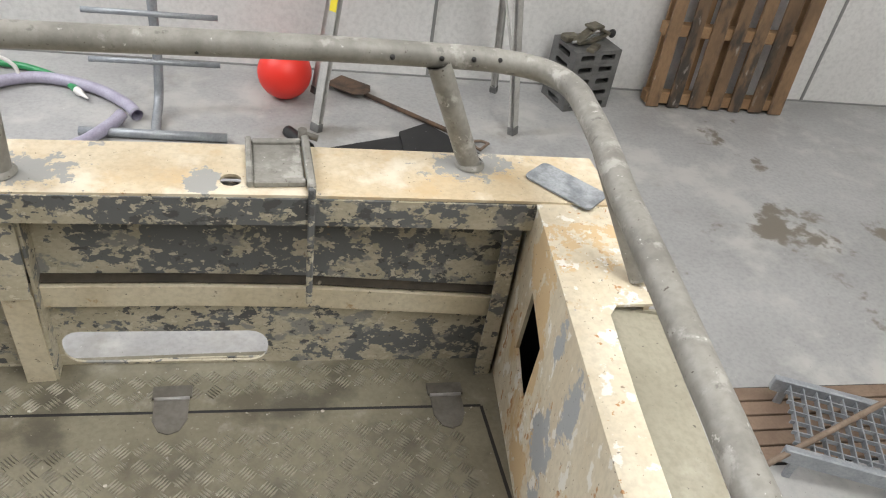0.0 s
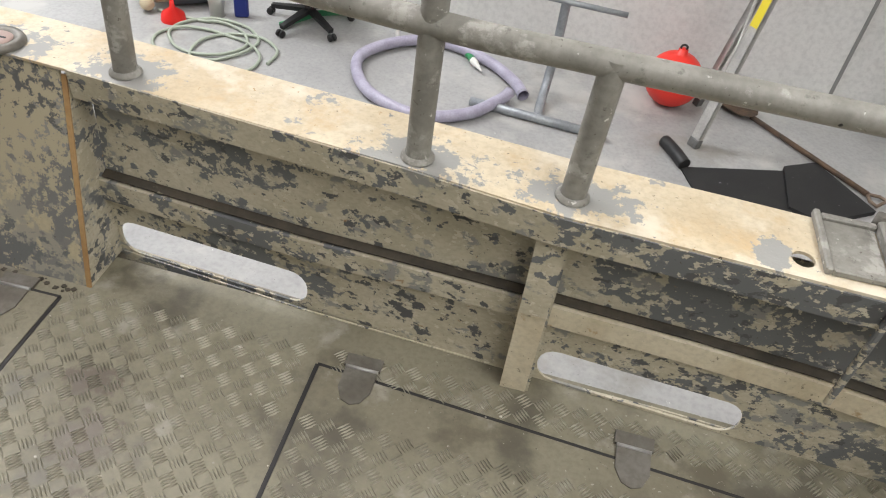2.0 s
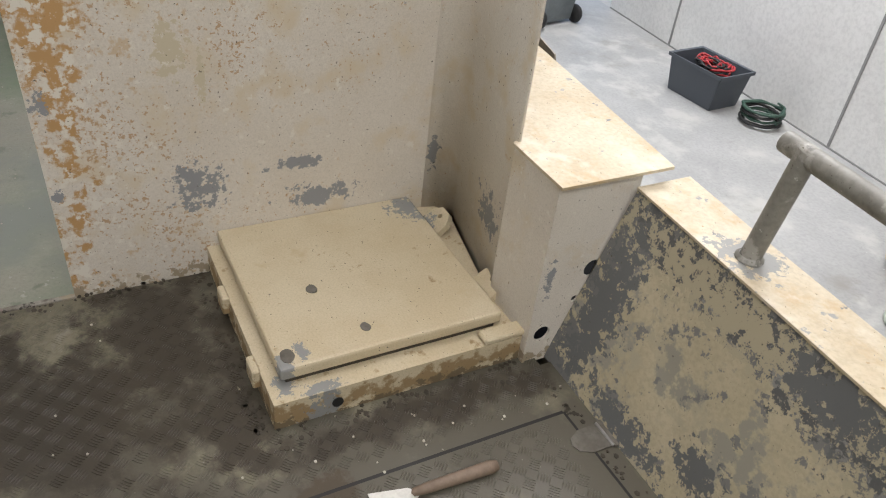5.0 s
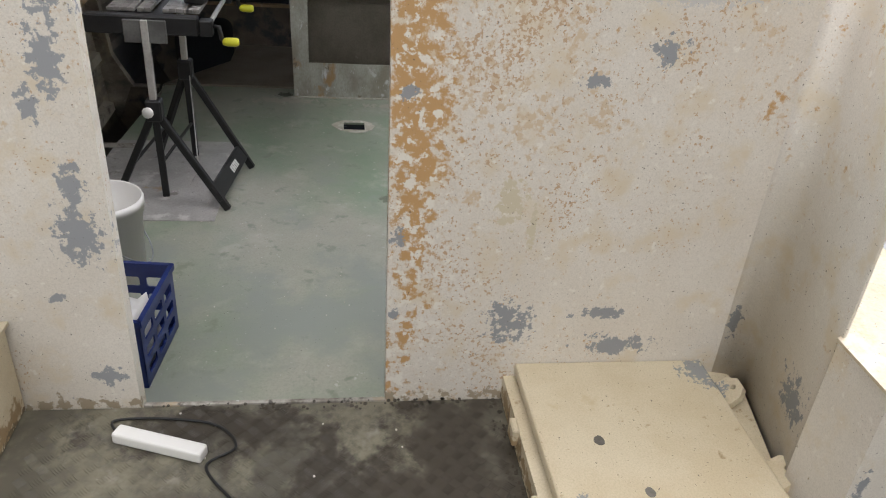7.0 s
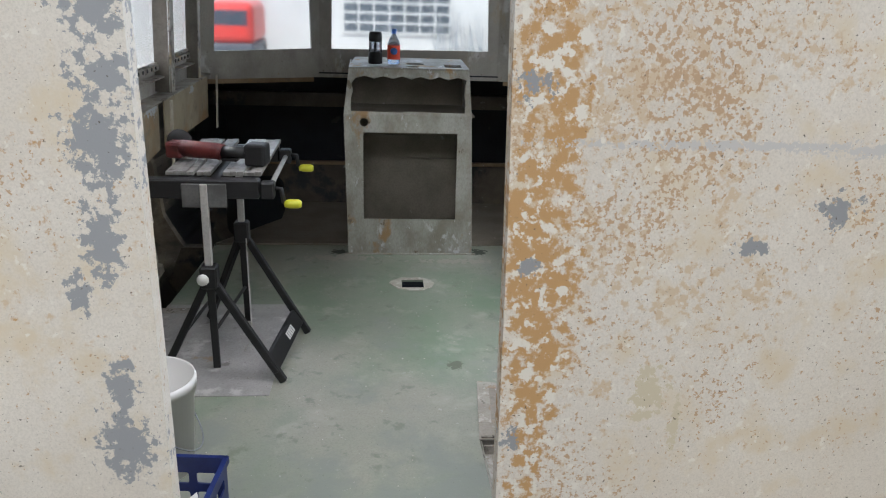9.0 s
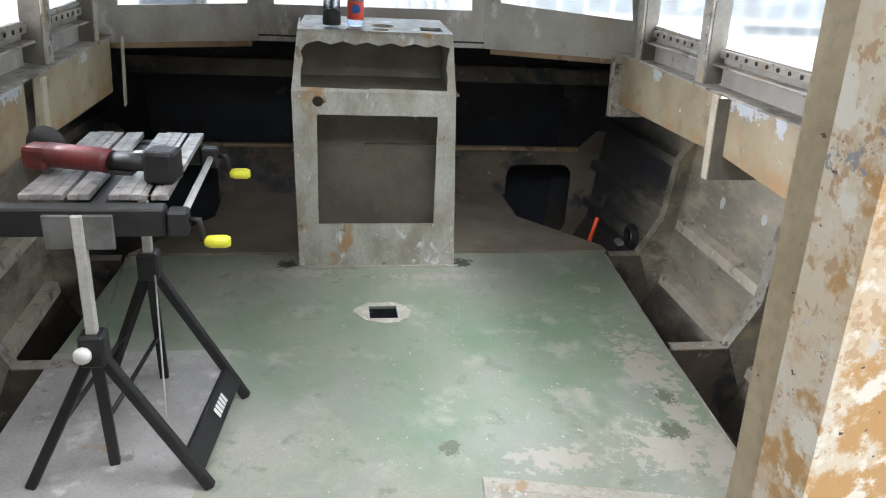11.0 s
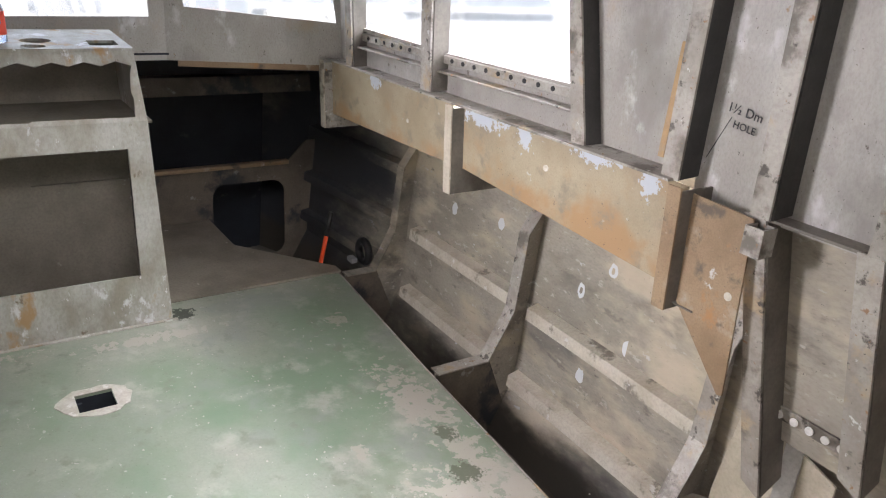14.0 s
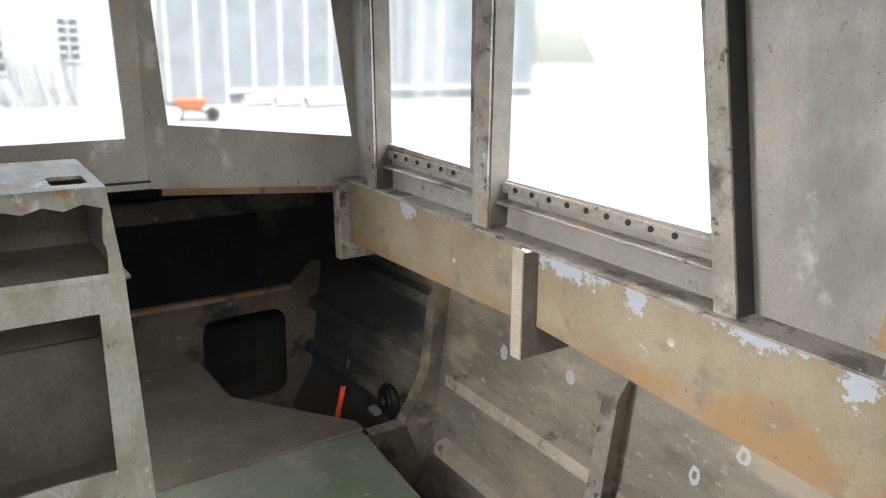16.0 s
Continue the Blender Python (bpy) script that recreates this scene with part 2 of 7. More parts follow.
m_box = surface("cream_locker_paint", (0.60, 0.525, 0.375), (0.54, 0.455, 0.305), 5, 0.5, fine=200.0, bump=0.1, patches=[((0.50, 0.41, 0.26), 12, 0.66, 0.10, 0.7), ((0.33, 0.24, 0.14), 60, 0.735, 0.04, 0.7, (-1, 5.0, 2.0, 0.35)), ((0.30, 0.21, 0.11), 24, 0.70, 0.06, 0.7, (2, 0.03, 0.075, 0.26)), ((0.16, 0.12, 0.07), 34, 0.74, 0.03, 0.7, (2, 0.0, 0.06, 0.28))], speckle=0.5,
    blots=[((0.25, 0.255, 0.25), 0.55, (0, 1), 34, 2.0, [(-2.98, 1.09, 0.05, 0.05), (-2.93, 1.13, 0.03, 0.03), (-2.46, 0.545, 0.03, 0.02), (-2.42, 0.62, 0.02, 0.04), (-2.5, 0.60, 0.03, 0.015)])])
m_rail = surface("dull_grey_rail_paint", (0.27, 0.262, 0.235), (0.185, 0.178, 0.158), 12, 0.5, 0.0, 0.2, patches=[((0.36, 0.35, 0.32), 18, 0.60, 0.05, 0.55), ((0.15, 0.145, 0.13), 30, 0.65, 0.04, 0.5), ((0.55, 0.54, 0.5), 60, 0.67, 0.02, 0.6)], speckle=0.8)
# third patch darkens the forward deck, for grime and for weaker light there
m_tread = surface("grimy_tread_plate", (0.215, 0.20, 0.145), (0.165, 0.15, 0.106), 3.2, 0.58, 0.05, 0.15, patches=[((0.27, 0.258, 0.215), 9, 0.63, 0.08, 0.6), ((0.11, 0.098, 0.07), 5, 0.62, 0.07, 0.45), ((0.095, 0.087, 0.066), 4.5, 0.60, 0.08, 0.42, (0, -2.3, 1.2, 0.19)), ((0.36, 0.345, 0.30), 70, 0.70, 0.02, 0.7, (0, 0.1, 1.0, 0.05))], speckle=0.3,
    blots=[((0.07, 0.054, 0.035), 0.6, (0, 1), 12, 0.7, [(-1.73, 0.68, 0.25, 0.16), (-1.64, 0.78, 0.13, 0.12), (-1.50, 1.06, 0.05, 0.10), (-1.62, 0.66, 0.13, 0.13), (-1.85, 0.58, 0.10, 0.08), (-2.16, 0.55, 0.09, 0.07), (-2.1, 0.68, 0.05, 0.04)], 0.15), ((0.052, 0.044, 0.033), 0.33, (0, 1), 6, 2.0, [(-2.78, 0.33, 0.38, 0.18), (-2.62, 0.08, 0.22, 0.3), (-2.33, 0.85, 0.05, 0.4), (-2.95, -0.3, 0.1, 0.3), (-2.5, 0.42, 0.16, 0.08)], 0.5), ((0.09, 0.072, 0.05), 0.4, (0, 1), 18, 1.8, [(-1.08, 0.86, 0.06, 0.05), (-0.98, 0.72, 0.06, 0.04), (-1.14, 0.98, 0.05, 0.04), (0.2, 0.55, 0.08, 0.06)], 0.4)])
m_bar = surface("rubbed_tread_bars", (0.37, 0.352, 0.288), (0.26, 0.243, 0.19), 3.0, 0.40, 0.25, 0.05, patches=[((0.13, 0.12, 0.09), 4, 0.60, 0.1, 0.45)])
m_steel = surface("bare_aluminium", (0.42, 0.42, 0.41), (0.3, 0.3, 0.29), 9, 0.42, 0.6, 0.1)
m_dark_steel = surface("dirty_steel_and_edge_shade", (0.2, 0.19, 0.17), (0.13, 0.12, 0.1), 12, 0.5, 0.4, 0.15)
# last two patches paint shade: darker toward the bow and down into the bilge
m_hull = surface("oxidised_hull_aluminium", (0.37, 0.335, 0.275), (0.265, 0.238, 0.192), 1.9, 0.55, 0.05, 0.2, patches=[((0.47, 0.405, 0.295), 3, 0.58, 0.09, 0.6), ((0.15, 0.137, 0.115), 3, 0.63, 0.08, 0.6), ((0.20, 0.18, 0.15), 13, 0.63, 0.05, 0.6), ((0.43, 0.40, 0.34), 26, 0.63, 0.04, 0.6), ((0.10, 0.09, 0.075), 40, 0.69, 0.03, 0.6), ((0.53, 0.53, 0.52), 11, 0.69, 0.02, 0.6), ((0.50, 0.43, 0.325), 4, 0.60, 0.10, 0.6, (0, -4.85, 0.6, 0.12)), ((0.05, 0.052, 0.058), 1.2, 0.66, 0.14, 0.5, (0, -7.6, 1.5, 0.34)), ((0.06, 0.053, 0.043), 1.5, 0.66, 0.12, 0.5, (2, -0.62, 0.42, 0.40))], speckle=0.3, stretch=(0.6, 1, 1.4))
m_frame = surface("grey_frame_aluminium", (0.42, 0.395, 0.35), (0.27, 0.243, 0.205), 5, 0.55, 0.1, 0.2, patches=[((0.15, 0.132, 0.11), 7, 0.58, 0.06, 0.6), ((0.40, 0.31, 0.20), 6, 0.62, 0.06, 0.6), ((0.08, 0.072, 0.06), 20, 0.63, 0.04, 0.6), ((0.27, 0.16, 0.085), 30, 0.66, 0.03, 0.6), ((0.62, 0.62, 0.6), 22, 0.67, 0.02, 0.6)], speckle=0.5)
m_fascia = surface("tan_primer_fascia", (0.375, 0.315, 0.215), (0.29, 0.232, 0.15), 3.5, 0.5, 0.0, 0.1, 200.0, patches=[((0.33, 0.205, 0.10), 5, 0.64, 0.12, 0.6, (2, 0.64, 0.10, 0.14), (0, -4.6, 0.6, 0.08)), ((0.22, 0.19, 0.14), 8, 0.60, 0.08, 0.6), ((0.45, 0.43, 0.38), 26, 0.69, 0.03, 0.6), ((0.16, 0.12, 0.08), 30, 0.69, 0.03, 0.6)], speckle=0.4,
    blots=[((0.47, 0.51, 0.56), 0.5, (0, 2), 22, 2.2, [(-5.36, 0.89, 0.11, 0.04), (-5.12, 0.88, 0.04, 0.045), (-4.55, 0.87, 0.03, 0.05), (-4.78, 0.89, 0.09, 0.025), (-6.2, 0.88, 0.05, 0.03)])])
m_rust = surface("orange_stained_primer", (0.42, 0.27, 0.13), (0.33, 0.19, 0.08), 5, 0.55, 0.0, 0.15, patches=[((0.3, 0.26, 0.2), 8, 0.6, 0.05, 0.6), ((0.5, 0.46, 0.4), 14, 0.68, 0.02, 0.6)])
m_green = surface("worn_green_floor_paint", (0.275, 0.30, 0.238), (0.35, 0.343, 0.285), 1.3, 0.40, 0.0, 0.14, 110, patches=[((0.18, 0.25, 0.165), 1.5, 0.56, 0.16, 0.30, (0, -5.7, 1.0, 0.06), (1, 0.8, 0.5, 0.03)), ((0.385, 0.378, 0.325), 5, 0.63, 0.10, 0.45, (1, 1.2, 0.5, 0.05)), ((0.20, 0.23, 0.17), 11, 0.63, 0.06, 0.35), ((0.43, 0.42, 0.38), 30, 0.67, 0.025, 0.5, (-1, 3.0, 4.0, 0.3)), ((0.25, 0.27, 0.235), 3.0, 0.62, 0.10, 0.33, (0, -3.7, 0.9, 0.14)), ((0.46, 0.45, 0.41), 90, 0.70, 0.02, 0.5), ((0.09, 0.10, 0.07), 45, 0.72, 0.02, 0.45)], speckle=0.4,
    blots=[((0.40, 0.375, 0.32), 0.55, (0, 1), 14, 3.0, [(-5.3, 1.17, 0.24, 0.08), (-4.75, 1.03, 0.12, 0.13), (-4.68, 1.19, 0.13, 0.09), (-4.9, 1.17, 0.2, 0.06), (-6.06, 1.19, 0.06, 0.035), (-5.11, 0.83, 0.035, 0.02), (-4.72, 0.62, 0.06, 0.14), (-6.3, -0.35, 0.05, 0.2), (-6.24, 0.4, 0.04, 0.2)]), ((0.13, 0.145, 0.10), 0.4, (0, 1), 30, 1.6, [(-4.81, 0.26, 0.045, 0.035), (-4.85, 1.1, 0.05, 0.05), (-5.07, 1.16, 0.05, 0.03)]), ((0.05, 0.055, 0.04), 0.5, (0, 1), 20, 2.0, [(-6.42, 0.58, 0.05, 0.05), (-6.42, -0.35, 0.04, 0.05)])])
m_bare_floor = surface("bare_floor_patch", (0.38, 0.35, 0.30), (0.28, 0.25, 0.20), 4, 0.5, 0.0, 0.12, patches=[((0.42, 0.31, 0.20), 5, 0.60, 0.09, 0.55), ((0.50, 0.485, 0.46), 9, 0.60, 0.05, 0.6), ((0.22, 0.2, 0.165), 10, 0.65, 0.05, 0.6), ((0.60, 0.59, 0.57), 30, 0.66, 0.02, 0.6)])
m_sole = surface("dusty_grey_sole", (0.26, 0.228, 0.18), (0.18, 0.155, 0.12), 3, 0.6, 0.0, 0.15, patches=[((0.45, 0.42, 0.36), 12, 0.70, 0.03, 0.6)], speckle=0.3)
m_console = surface("stripped_console_paint", (0.44, 0.435, 0.395), (0.29, 0.27, 0.215), 7, 0.5, 0.05, 0.2, patches=[((0.36, 0.235, 0.115), 6, 0.62, 0.05, 0.6), ((0.60, 0.61, 0.61), 9, 0.62, 0.03, 0.55), ((0.19, 0.155, 0.11), 14, 0.66, 0.03, 0.6), ((0.66, 0.66, 0.65), 30, 0.68, 0.02, 0.6)], stretch=(1, 1, 0.6))
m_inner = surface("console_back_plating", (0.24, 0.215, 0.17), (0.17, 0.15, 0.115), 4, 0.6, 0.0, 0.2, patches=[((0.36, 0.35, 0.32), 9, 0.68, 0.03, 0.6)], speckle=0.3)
# near-black that stands for the shade inside voids and holes
m_dark = surface("void_shade_black", (0.016, 0.020, 0.028), (0.010, 0.013, 0.019), 5, 0.6, patches=[((0.06, 0.06, 0.06), 6, 0.66, 0.04, 0.7)])
m_conc = surface("shed_concrete_floor", (0.38, 0.38, 0.375), (0.31, 0.31, 0.305), 1.1, 0.42, 0.0, 0.08, 40, patches=[((0.44, 0.435, 0.415), 2.2, 0.58, 0.09, 0.38), ((0.25, 0.24, 0.215), 1.6, 0.66, 0.08, 0.45), ((0.17, 0.15, 0.12), 3.0, 0.74, 0.04, 0.4, (0, 3.6, 0.55, 0.13), (1, 3.2, 0.5, 0.13)), ((0.6, 0.6, 0.58), 34, 0.72, 0.01, 0.6)], speckle=0.3)
m_wall = surface("white_shed_wall", (0.74, 0.735, 0.72), (0.68, 0.675, 0.66), 1.2, 0.5, 0.0, 0.04, 30, patches=[((0.6, 0.6, 0.58), 2.0, 0.70, 0.08, 0.5)])
m_joint = plain("grey_joint", (0.24, 0.24, 0.235), 0.6)
m_white = surface("white_painted_metal", (0.72, 0.71, 0.68), (0.62, 0.61, 0.57), 4, 0.5)
m_black = surface("black_plastic", (0.009, 0.009, 0.010), (0.016, 0.016, 0.016), 10, 0.5, 0.0, 0.1, local=True)
m_alu = surface("ladder_aluminium", (0.58, 0.57, 0.54), (0.45, 0.44, 0.42), 8, 0.4, 0.3, 0.1, local=True)
m_red = plain("red_buoy_vinyl", (0.80, 0.035, 0.022), 0.4)
m_red_tool = surface("red_tool_plastic", (0.13, 0.018, 0.017), (0.05, 0.012, 0.012), 9, 0.45, local=True)
m_yellow = plain("yellow_knob_plastic", (0.62, 0.62, 0.03), 0.4)
m_blue = surface("blue_crate_plastic", (0.012, 0.03, 0.17), (0.01, 0.022, 0.12), 6, 0.4, local=True)
m_bucket = plain("white_bucket_plastic", (0.72, 0.71, 0.68), 0.4)
m_wood = surface("weathered_pallet_wood", (0.22, 0.135, 0.072), (0.13, 0.082, 0.047), 4, 0.7, 0.0, 0.3, 60, patches=[((0.045, 0.037, 0.03), 5, 0.58, 0.08, 0.8), ((0.34, 0.31, 0.27), 9, 0.66, 0.05, 0.8)], stretch=(1, 1, 0.35), tone=0.5)
m_wood_new = surface("fresh_pallet_wood", (0.33, 0.205, 0.105), (0.24, 0.14, 0.07), 5, 0.7, 0.0, 0.2, local=True)
m_handle = surface("worn_wood_handle", (0.235, 0.175, 0.13), (0.16, 0.115, 0.08), 14, 0.6, local=True)
m_purple = surface("lilac_grey_hose", (0.42, 0.40, 0.50), (0.33, 0.31, 0.40), 9, 0.45, local=True)
m_hose_green = surface("green_hose", (0.03, 0.28, 0.10), (0.025, 0.2, 0.075), 12, 0.4, local=True)
m_cord = plain("pale_green_hose", (0.33, 0.37, 0.30), 0.45)
m_crate_grey = surface("dirty_grey_crate", (0.16, 0.16, 0.155), (0.10, 0.10, 0.095), 8, 0.6, local=True)
m_tub = plain("dark_grey_tub_plastic", (0.07, 0.08, 0.095), 0.5)
m_bin = surface("grey_green_bin_plastic", (0.15, 0.17, 0.175), (0.11, 0.125, 0.13), 6, 0.5, local=True)
m_red_cord = plain("red_cable", (0.35, 0.02, 0.025), 0.5)
m_rubber = plain("black_rubber", (0.012, 0.012, 0.012), 0.6)
m_funnel = plain("red_funnel_plastic", (0.75, 0.02, 0.015), 0.4)
m_bottle_blue = plain("blue_bottle_plastic", (0.015, 0.03, 0.2), 0.4)
m_clear = plain("clear_bottle_plastic", (0.75, 0.8, 0.92), 0.1, through_=0.75)
m_label = plain("orange_red_label", (0.75, 0.07, 0.03), 0.5)
m_label_blue = plain("blue_label_print", (0.05, 0.15, 0.5), 0.5)
m_orange = plain("orange_handle_plastic", (0.75, 0.08, 0.02), 0.45)
m_grate = surface("rusty_walkway_timber", (0.24, 0.17, 0.12), (0.17, 0.115, 0.08), 5, 0.7, tone=0.3)
m_galv = surface("galvanised_steel", (0.36, 0.38, 0.40), (0.26, 0.28, 0.30), 9, 0.45, 0.4, local=True)
m_ground = surface("pale_yard_concrete", (0.55, 0.54, 0.51), (0.47, 0.46, 0.43), 0.6, 0.7, 0.0, 0.05, 20)
m_yardwall = surface("white_yard_building", (0.62, 0.61, 0.58), (0.56, 0.55, 0.52), 0.7, 0.6)
m_sheet = surface("corrugated_grey_sheet", (0.34, 0.36, 0.37), (0.27, 0.285, 0.29), 1.5, 0.5, 0.2)
m_glass = plain("dirty_window_glass", (0.95, 0.97, 0.97), 0.05, through_=1.0)
m_ink = plain("black_marker_ink", (0.01, 0.01, 0.012), 0.5)
m_tape = surface("grey_woven_pad", (0.33, 0.35, 0.37), (0.17, 0.185, 0.20), 30, 0.8, 0.0, 0.4, 180)
m_primer_white = plain("white_primer_spot", (0.62, 0.64, 0.66), 0.6)
m_rust_pink = plain("faded_pink_cap", (0.36, 0.26, 0.23), 0.55)
m_mat = surface("flaked_black_rubber", (0.012, 0.012, 0.013), (0.02, 0.02, 0.02), 8, 0.6, patches=[((0.5, 0.5, 0.5), 45, 0.70, 0.01, 0.7)])
m_cable_green = plain("dark_green_cable", (0.03, 0.07, 0.05), 0.5)
m_rust_blade = surface("rusty_shovel_steel", (0.13, 0.08, 0.05), (0.06, 0.045, 0.035), 14, 0.7, 0.2)
m_yard_glass = plain("dark_yard_glass", (0.06, 0.08, 0.1), 0.1)
m_red_van = plain("red_vehicle_paint", (0.6, 0.05, 0.04), 0.35)
# serves for real grime and for shade painted in the ledge and lid gap
m_grime_shade = surface("brown_grime_and_shade", (0.062, 0.05, 0.035), (0.032, 0.027, 0.02), 14, 0.6, patches=[((0.3, 0.27, 0.2), 20, 0.66, 0.03, 0.6)])
m_opaque_sheet = plain("opaque_roof_sheet", (0.8, 0.8, 0.8), 0.6)
m_chip = surface("chipped_pale_rim", (0.55, 0.52, 0.46), (0.44, 0.40, 0.33), 20, 0.6, patches=[((0.62, 0.6, 0.56), 40, 0.6, 0.05, 0.6)])
m_barrow = plain("orange_barrow_paint", (0.55, 0.16, 0.05), 0.5)
m_stringer = surface("tan_stringer_paint", (0.56, 0.515, 0.425), (0.45, 0.40, 0.315), 7, 0.55, 0.0, 0.2, patches=[((0.20, 0.175, 0.14), 9, 0.62, 0.05, 0.6), ((0.60, 0.58, 0.54), 16, 0.66, 0.03, 0.6)])
# dark colour that puts the bilge's shade into its plating
m_bilge = surface("shade_dark_bilge", (0.085, 0.072, 0.055), (0.045, 0.039, 0.031), 4, 0.5, 0.0, 0.2, patches=[((0.2, 0.17, 0.13), 8, 0.66, 0.05, 0.6)])
m_gusset = surface("brown_stained_primer", (0.30, 0.21, 0.125), (0.21, 0.135, 0.072), 4, 0.55, 0.0, 0.12, 200.0, patches=[((0.36, 0.32, 0.26), 6, 0.64, 0.06, 0.6), ((0.34, 0.17, 0.06), 7, 0.63, 0.05, 0.6), ((0.50, 0.50, 0.48), 18, 0.68, 0.03, 0.6), ((0.11, 0.085, 0.06), 9, 0.62, 0.05, 0.6)], speckle=0.5)
m_beam = surface("dark_brown_beam_paint", (0.15, 0.122, 0.09), (0.085, 0.072, 0.056), 5, 0.6, 0.0, 0.15, patches=[((0.26, 0.25, 0.23), 12, 0.66, 0.03, 0.6), ((0.03, 0.032, 0.037), 4, 0.58, 0.06, 0.6)])
m_border = surface("chipped_pale_sealant", (0.43, 0.40, 0.35), (0.34, 0.31, 0.26), 9, 0.6, patches=[((0.52, 0.50, 0.46), 20, 0.60, 0.05, 0.6), ((0.33, 0.24, 0.15), 14, 0.62, 0.05, 0.6), ((0.2, 0.185, 0.15), 34, 0.66, 0.03, 0.6)])
m_reveal = surface("flaked_reveal_paint", (0.62, 0.55, 0.44), (0.55, 0.46, 0.34), 5, 0.55, patches=[((0.44, 0.27, 0.12), 9, 0.585, 0.03, 0.65), ((0.64, 0.60, 0.52), 26, 0.61, 0.02, 0.55), ((0.28, 0.285, 0.29), 12, 0.70, 0.015, 0.5)], speckle=0.6)
m_patch = surface("bare_grey_floor_patch", (0.43, 0.42, 0.405), (0.33, 0.32, 0.305), 4, 0.5, 0.0, 0.12, patches=[((0.52, 0.51, 0.49), 8, 0.61, 0.06, 0.55), ((0.22, 0.21, 0.19), 10, 0.66, 0.05, 0.6), ((0.36, 0.28, 0.19), 7, 0.68, 0.05, 0.6)], speckle=0.4)
m_olive = surface("drab_olive_paint", (0.33, 0.31, 0.24), (0.27, 0.25, 0.19), 5, 0.55, patches=[((0.14, 0.13, 0.1), 14, 0.70, 0.03, 0.6), ((0.42, 0.40, 0.33), 6, 0.64, 0.08, 0.6)], speckle=0.4)
m_kick = surface("pale_side_plate_paint", (0.52, 0.47, 0.37), (0.43, 0.38, 0.28), 6, 0.55, 0.0, 0.15, patches=[((0.2, 0.18, 0.15), 20, 0.69, 0.03, 0.6)])
m_jaw = surface("scuffed_jaw_aluminium", (0.36, 0.35, 0.33), (0.2, 0.19, 0.175), 14, 0.45, 0.3, 0.15, patches=[((0.09, 0.075, 0.06), 12, 0.60, 0.06, 0.5)])
m_band = surface("pale_weathered_aluminium", (0.45, 0.43, 0.395), (0.34, 0.317, 0.28), 2.5, 0.5, 0.1, 0.14, 160.0, patches=[((0.24, 0.222, 0.20), 2.2, 0.61, 0.10, 0.55), ((0.42, 0.345, 0.25), 4, 0.65, 0.08, 0.6), ((0.17, 0.15, 0.12), 24, 0.70, 0.03, 0.6, (-1, 4.0, 2.0, 0.35)), ((0.58, 0.575, 0.565), 6, 0.62, 0.06, 0.5), ((0.30, 0.19, 0.10), 20, 0.70, 0.03, 0.6), ((0.12, 0.10, 0.08), 42, 0.71, 0.02, 0.6)], speckle=0.6, stretch=(1, 1, 0.6))
# ---- shaping ----
def box(bm, x0, x1, y0, y1, z0, z1, m=None):
    vs = [bm.verts.new(p) for p in ((x0, y0, z0), (x1, y0, z0), (x1, y1, z0), (x0, y1, z0), (x0, y0, z1), (x1, y0, z1), (x1, y1, z1), (x0, y1, z1))]
    if m is not None:
        for v in vs:
            v.co = m @ v.co
    for f in ((3, 2, 1, 0), (4, 5, 6, 7), (0, 1, 5, 4), (1, 2, 6, 5), (2, 3, 7, 6), (3, 0, 4, 7)):
        bm.faces.new([vs[k] for k in f])
    return vs


def soft_box(bm, x0, x1, y0, y1, z0, z1, r=0.004, m=None, seg=1):
    own = bmesh.new()
    box(own, x0, x1, y0, y1, z0, z1)
    bmesh.ops.bevel(own, geom=own.edges[:], offset=r, segments=seg, affect="EDGES", profile=0.5)
    merge(bm, own, m)


def merge(bm, own, m=None):
    seen = {}
    for v in own.verts:
        seen[v] = bm.verts.new(m @ v.co if m is not None else v.co)
    for f in own.faces:
        g = bm.faces.new([seen[v] for v in f.verts])
        g.smooth = f.smooth
    own.free()


def plate(bm, outer, holes=(), depth=0.01, m=None):
    """A flat plate with holes: outlines in local x, y, thick along local z."""
    loops = [list(outer)] + [list(h) for h in holes]
    tris = tessellate_polygon([[Vector((*p, 0)) for p in loop] for loop in loops])
    flat = [p for loop in loops for p in loop]
    m = m or Matrix()
    low = [bm.verts.new(m @ Vector((*p, 0))) for p in flat]
    top = [bm.verts.new(m @ Vector((*p, depth))) for p in flat]
    for t in tris:
        bm.faces.new([low[k] for k in t])
        bm.faces.new([top[k] for k in reversed(t)])
    start = 0
    for loop in loops:
        n = len(loop)
        for k in range(n):
            a, b = start + k, start + (k + 1) % n
            bm.faces.new([low[a], low[b], top[b], top[a]])
        start += n
    bmesh.ops.recalc_face_normals(bm, faces=bm.faces[:])


def circle(x, y, r, n=16, ry=None, wobble=0.0, seed=1):
    rnd = random.Random(seed)
    return [(x + r * (1 + wobble * rnd.uniform(-1, 1)) * math.cos(2 * math.pi * k / n), y + (ry or r) * (1 + wobble * rnd.uniform(-1, 1)) * math.sin(2 * math.pi * k / n)) for k in range(n)]


def rounded(x0, x1, y0, y1, r, n=5):
    out = []
    for cx, cy, a in ((x1 - r, y1 - r, 0), (x0 + r, y1 - r, 90), (x0 + r, y0 + r, 180), (x1 - r, y0 + r, 270)):
        out += [(cx + r * math.cos(radians(a + 90 * k / n)), cy + r * math.sin(radians(a + 90 * k / n))) for k in range(n + 1)]
    return out


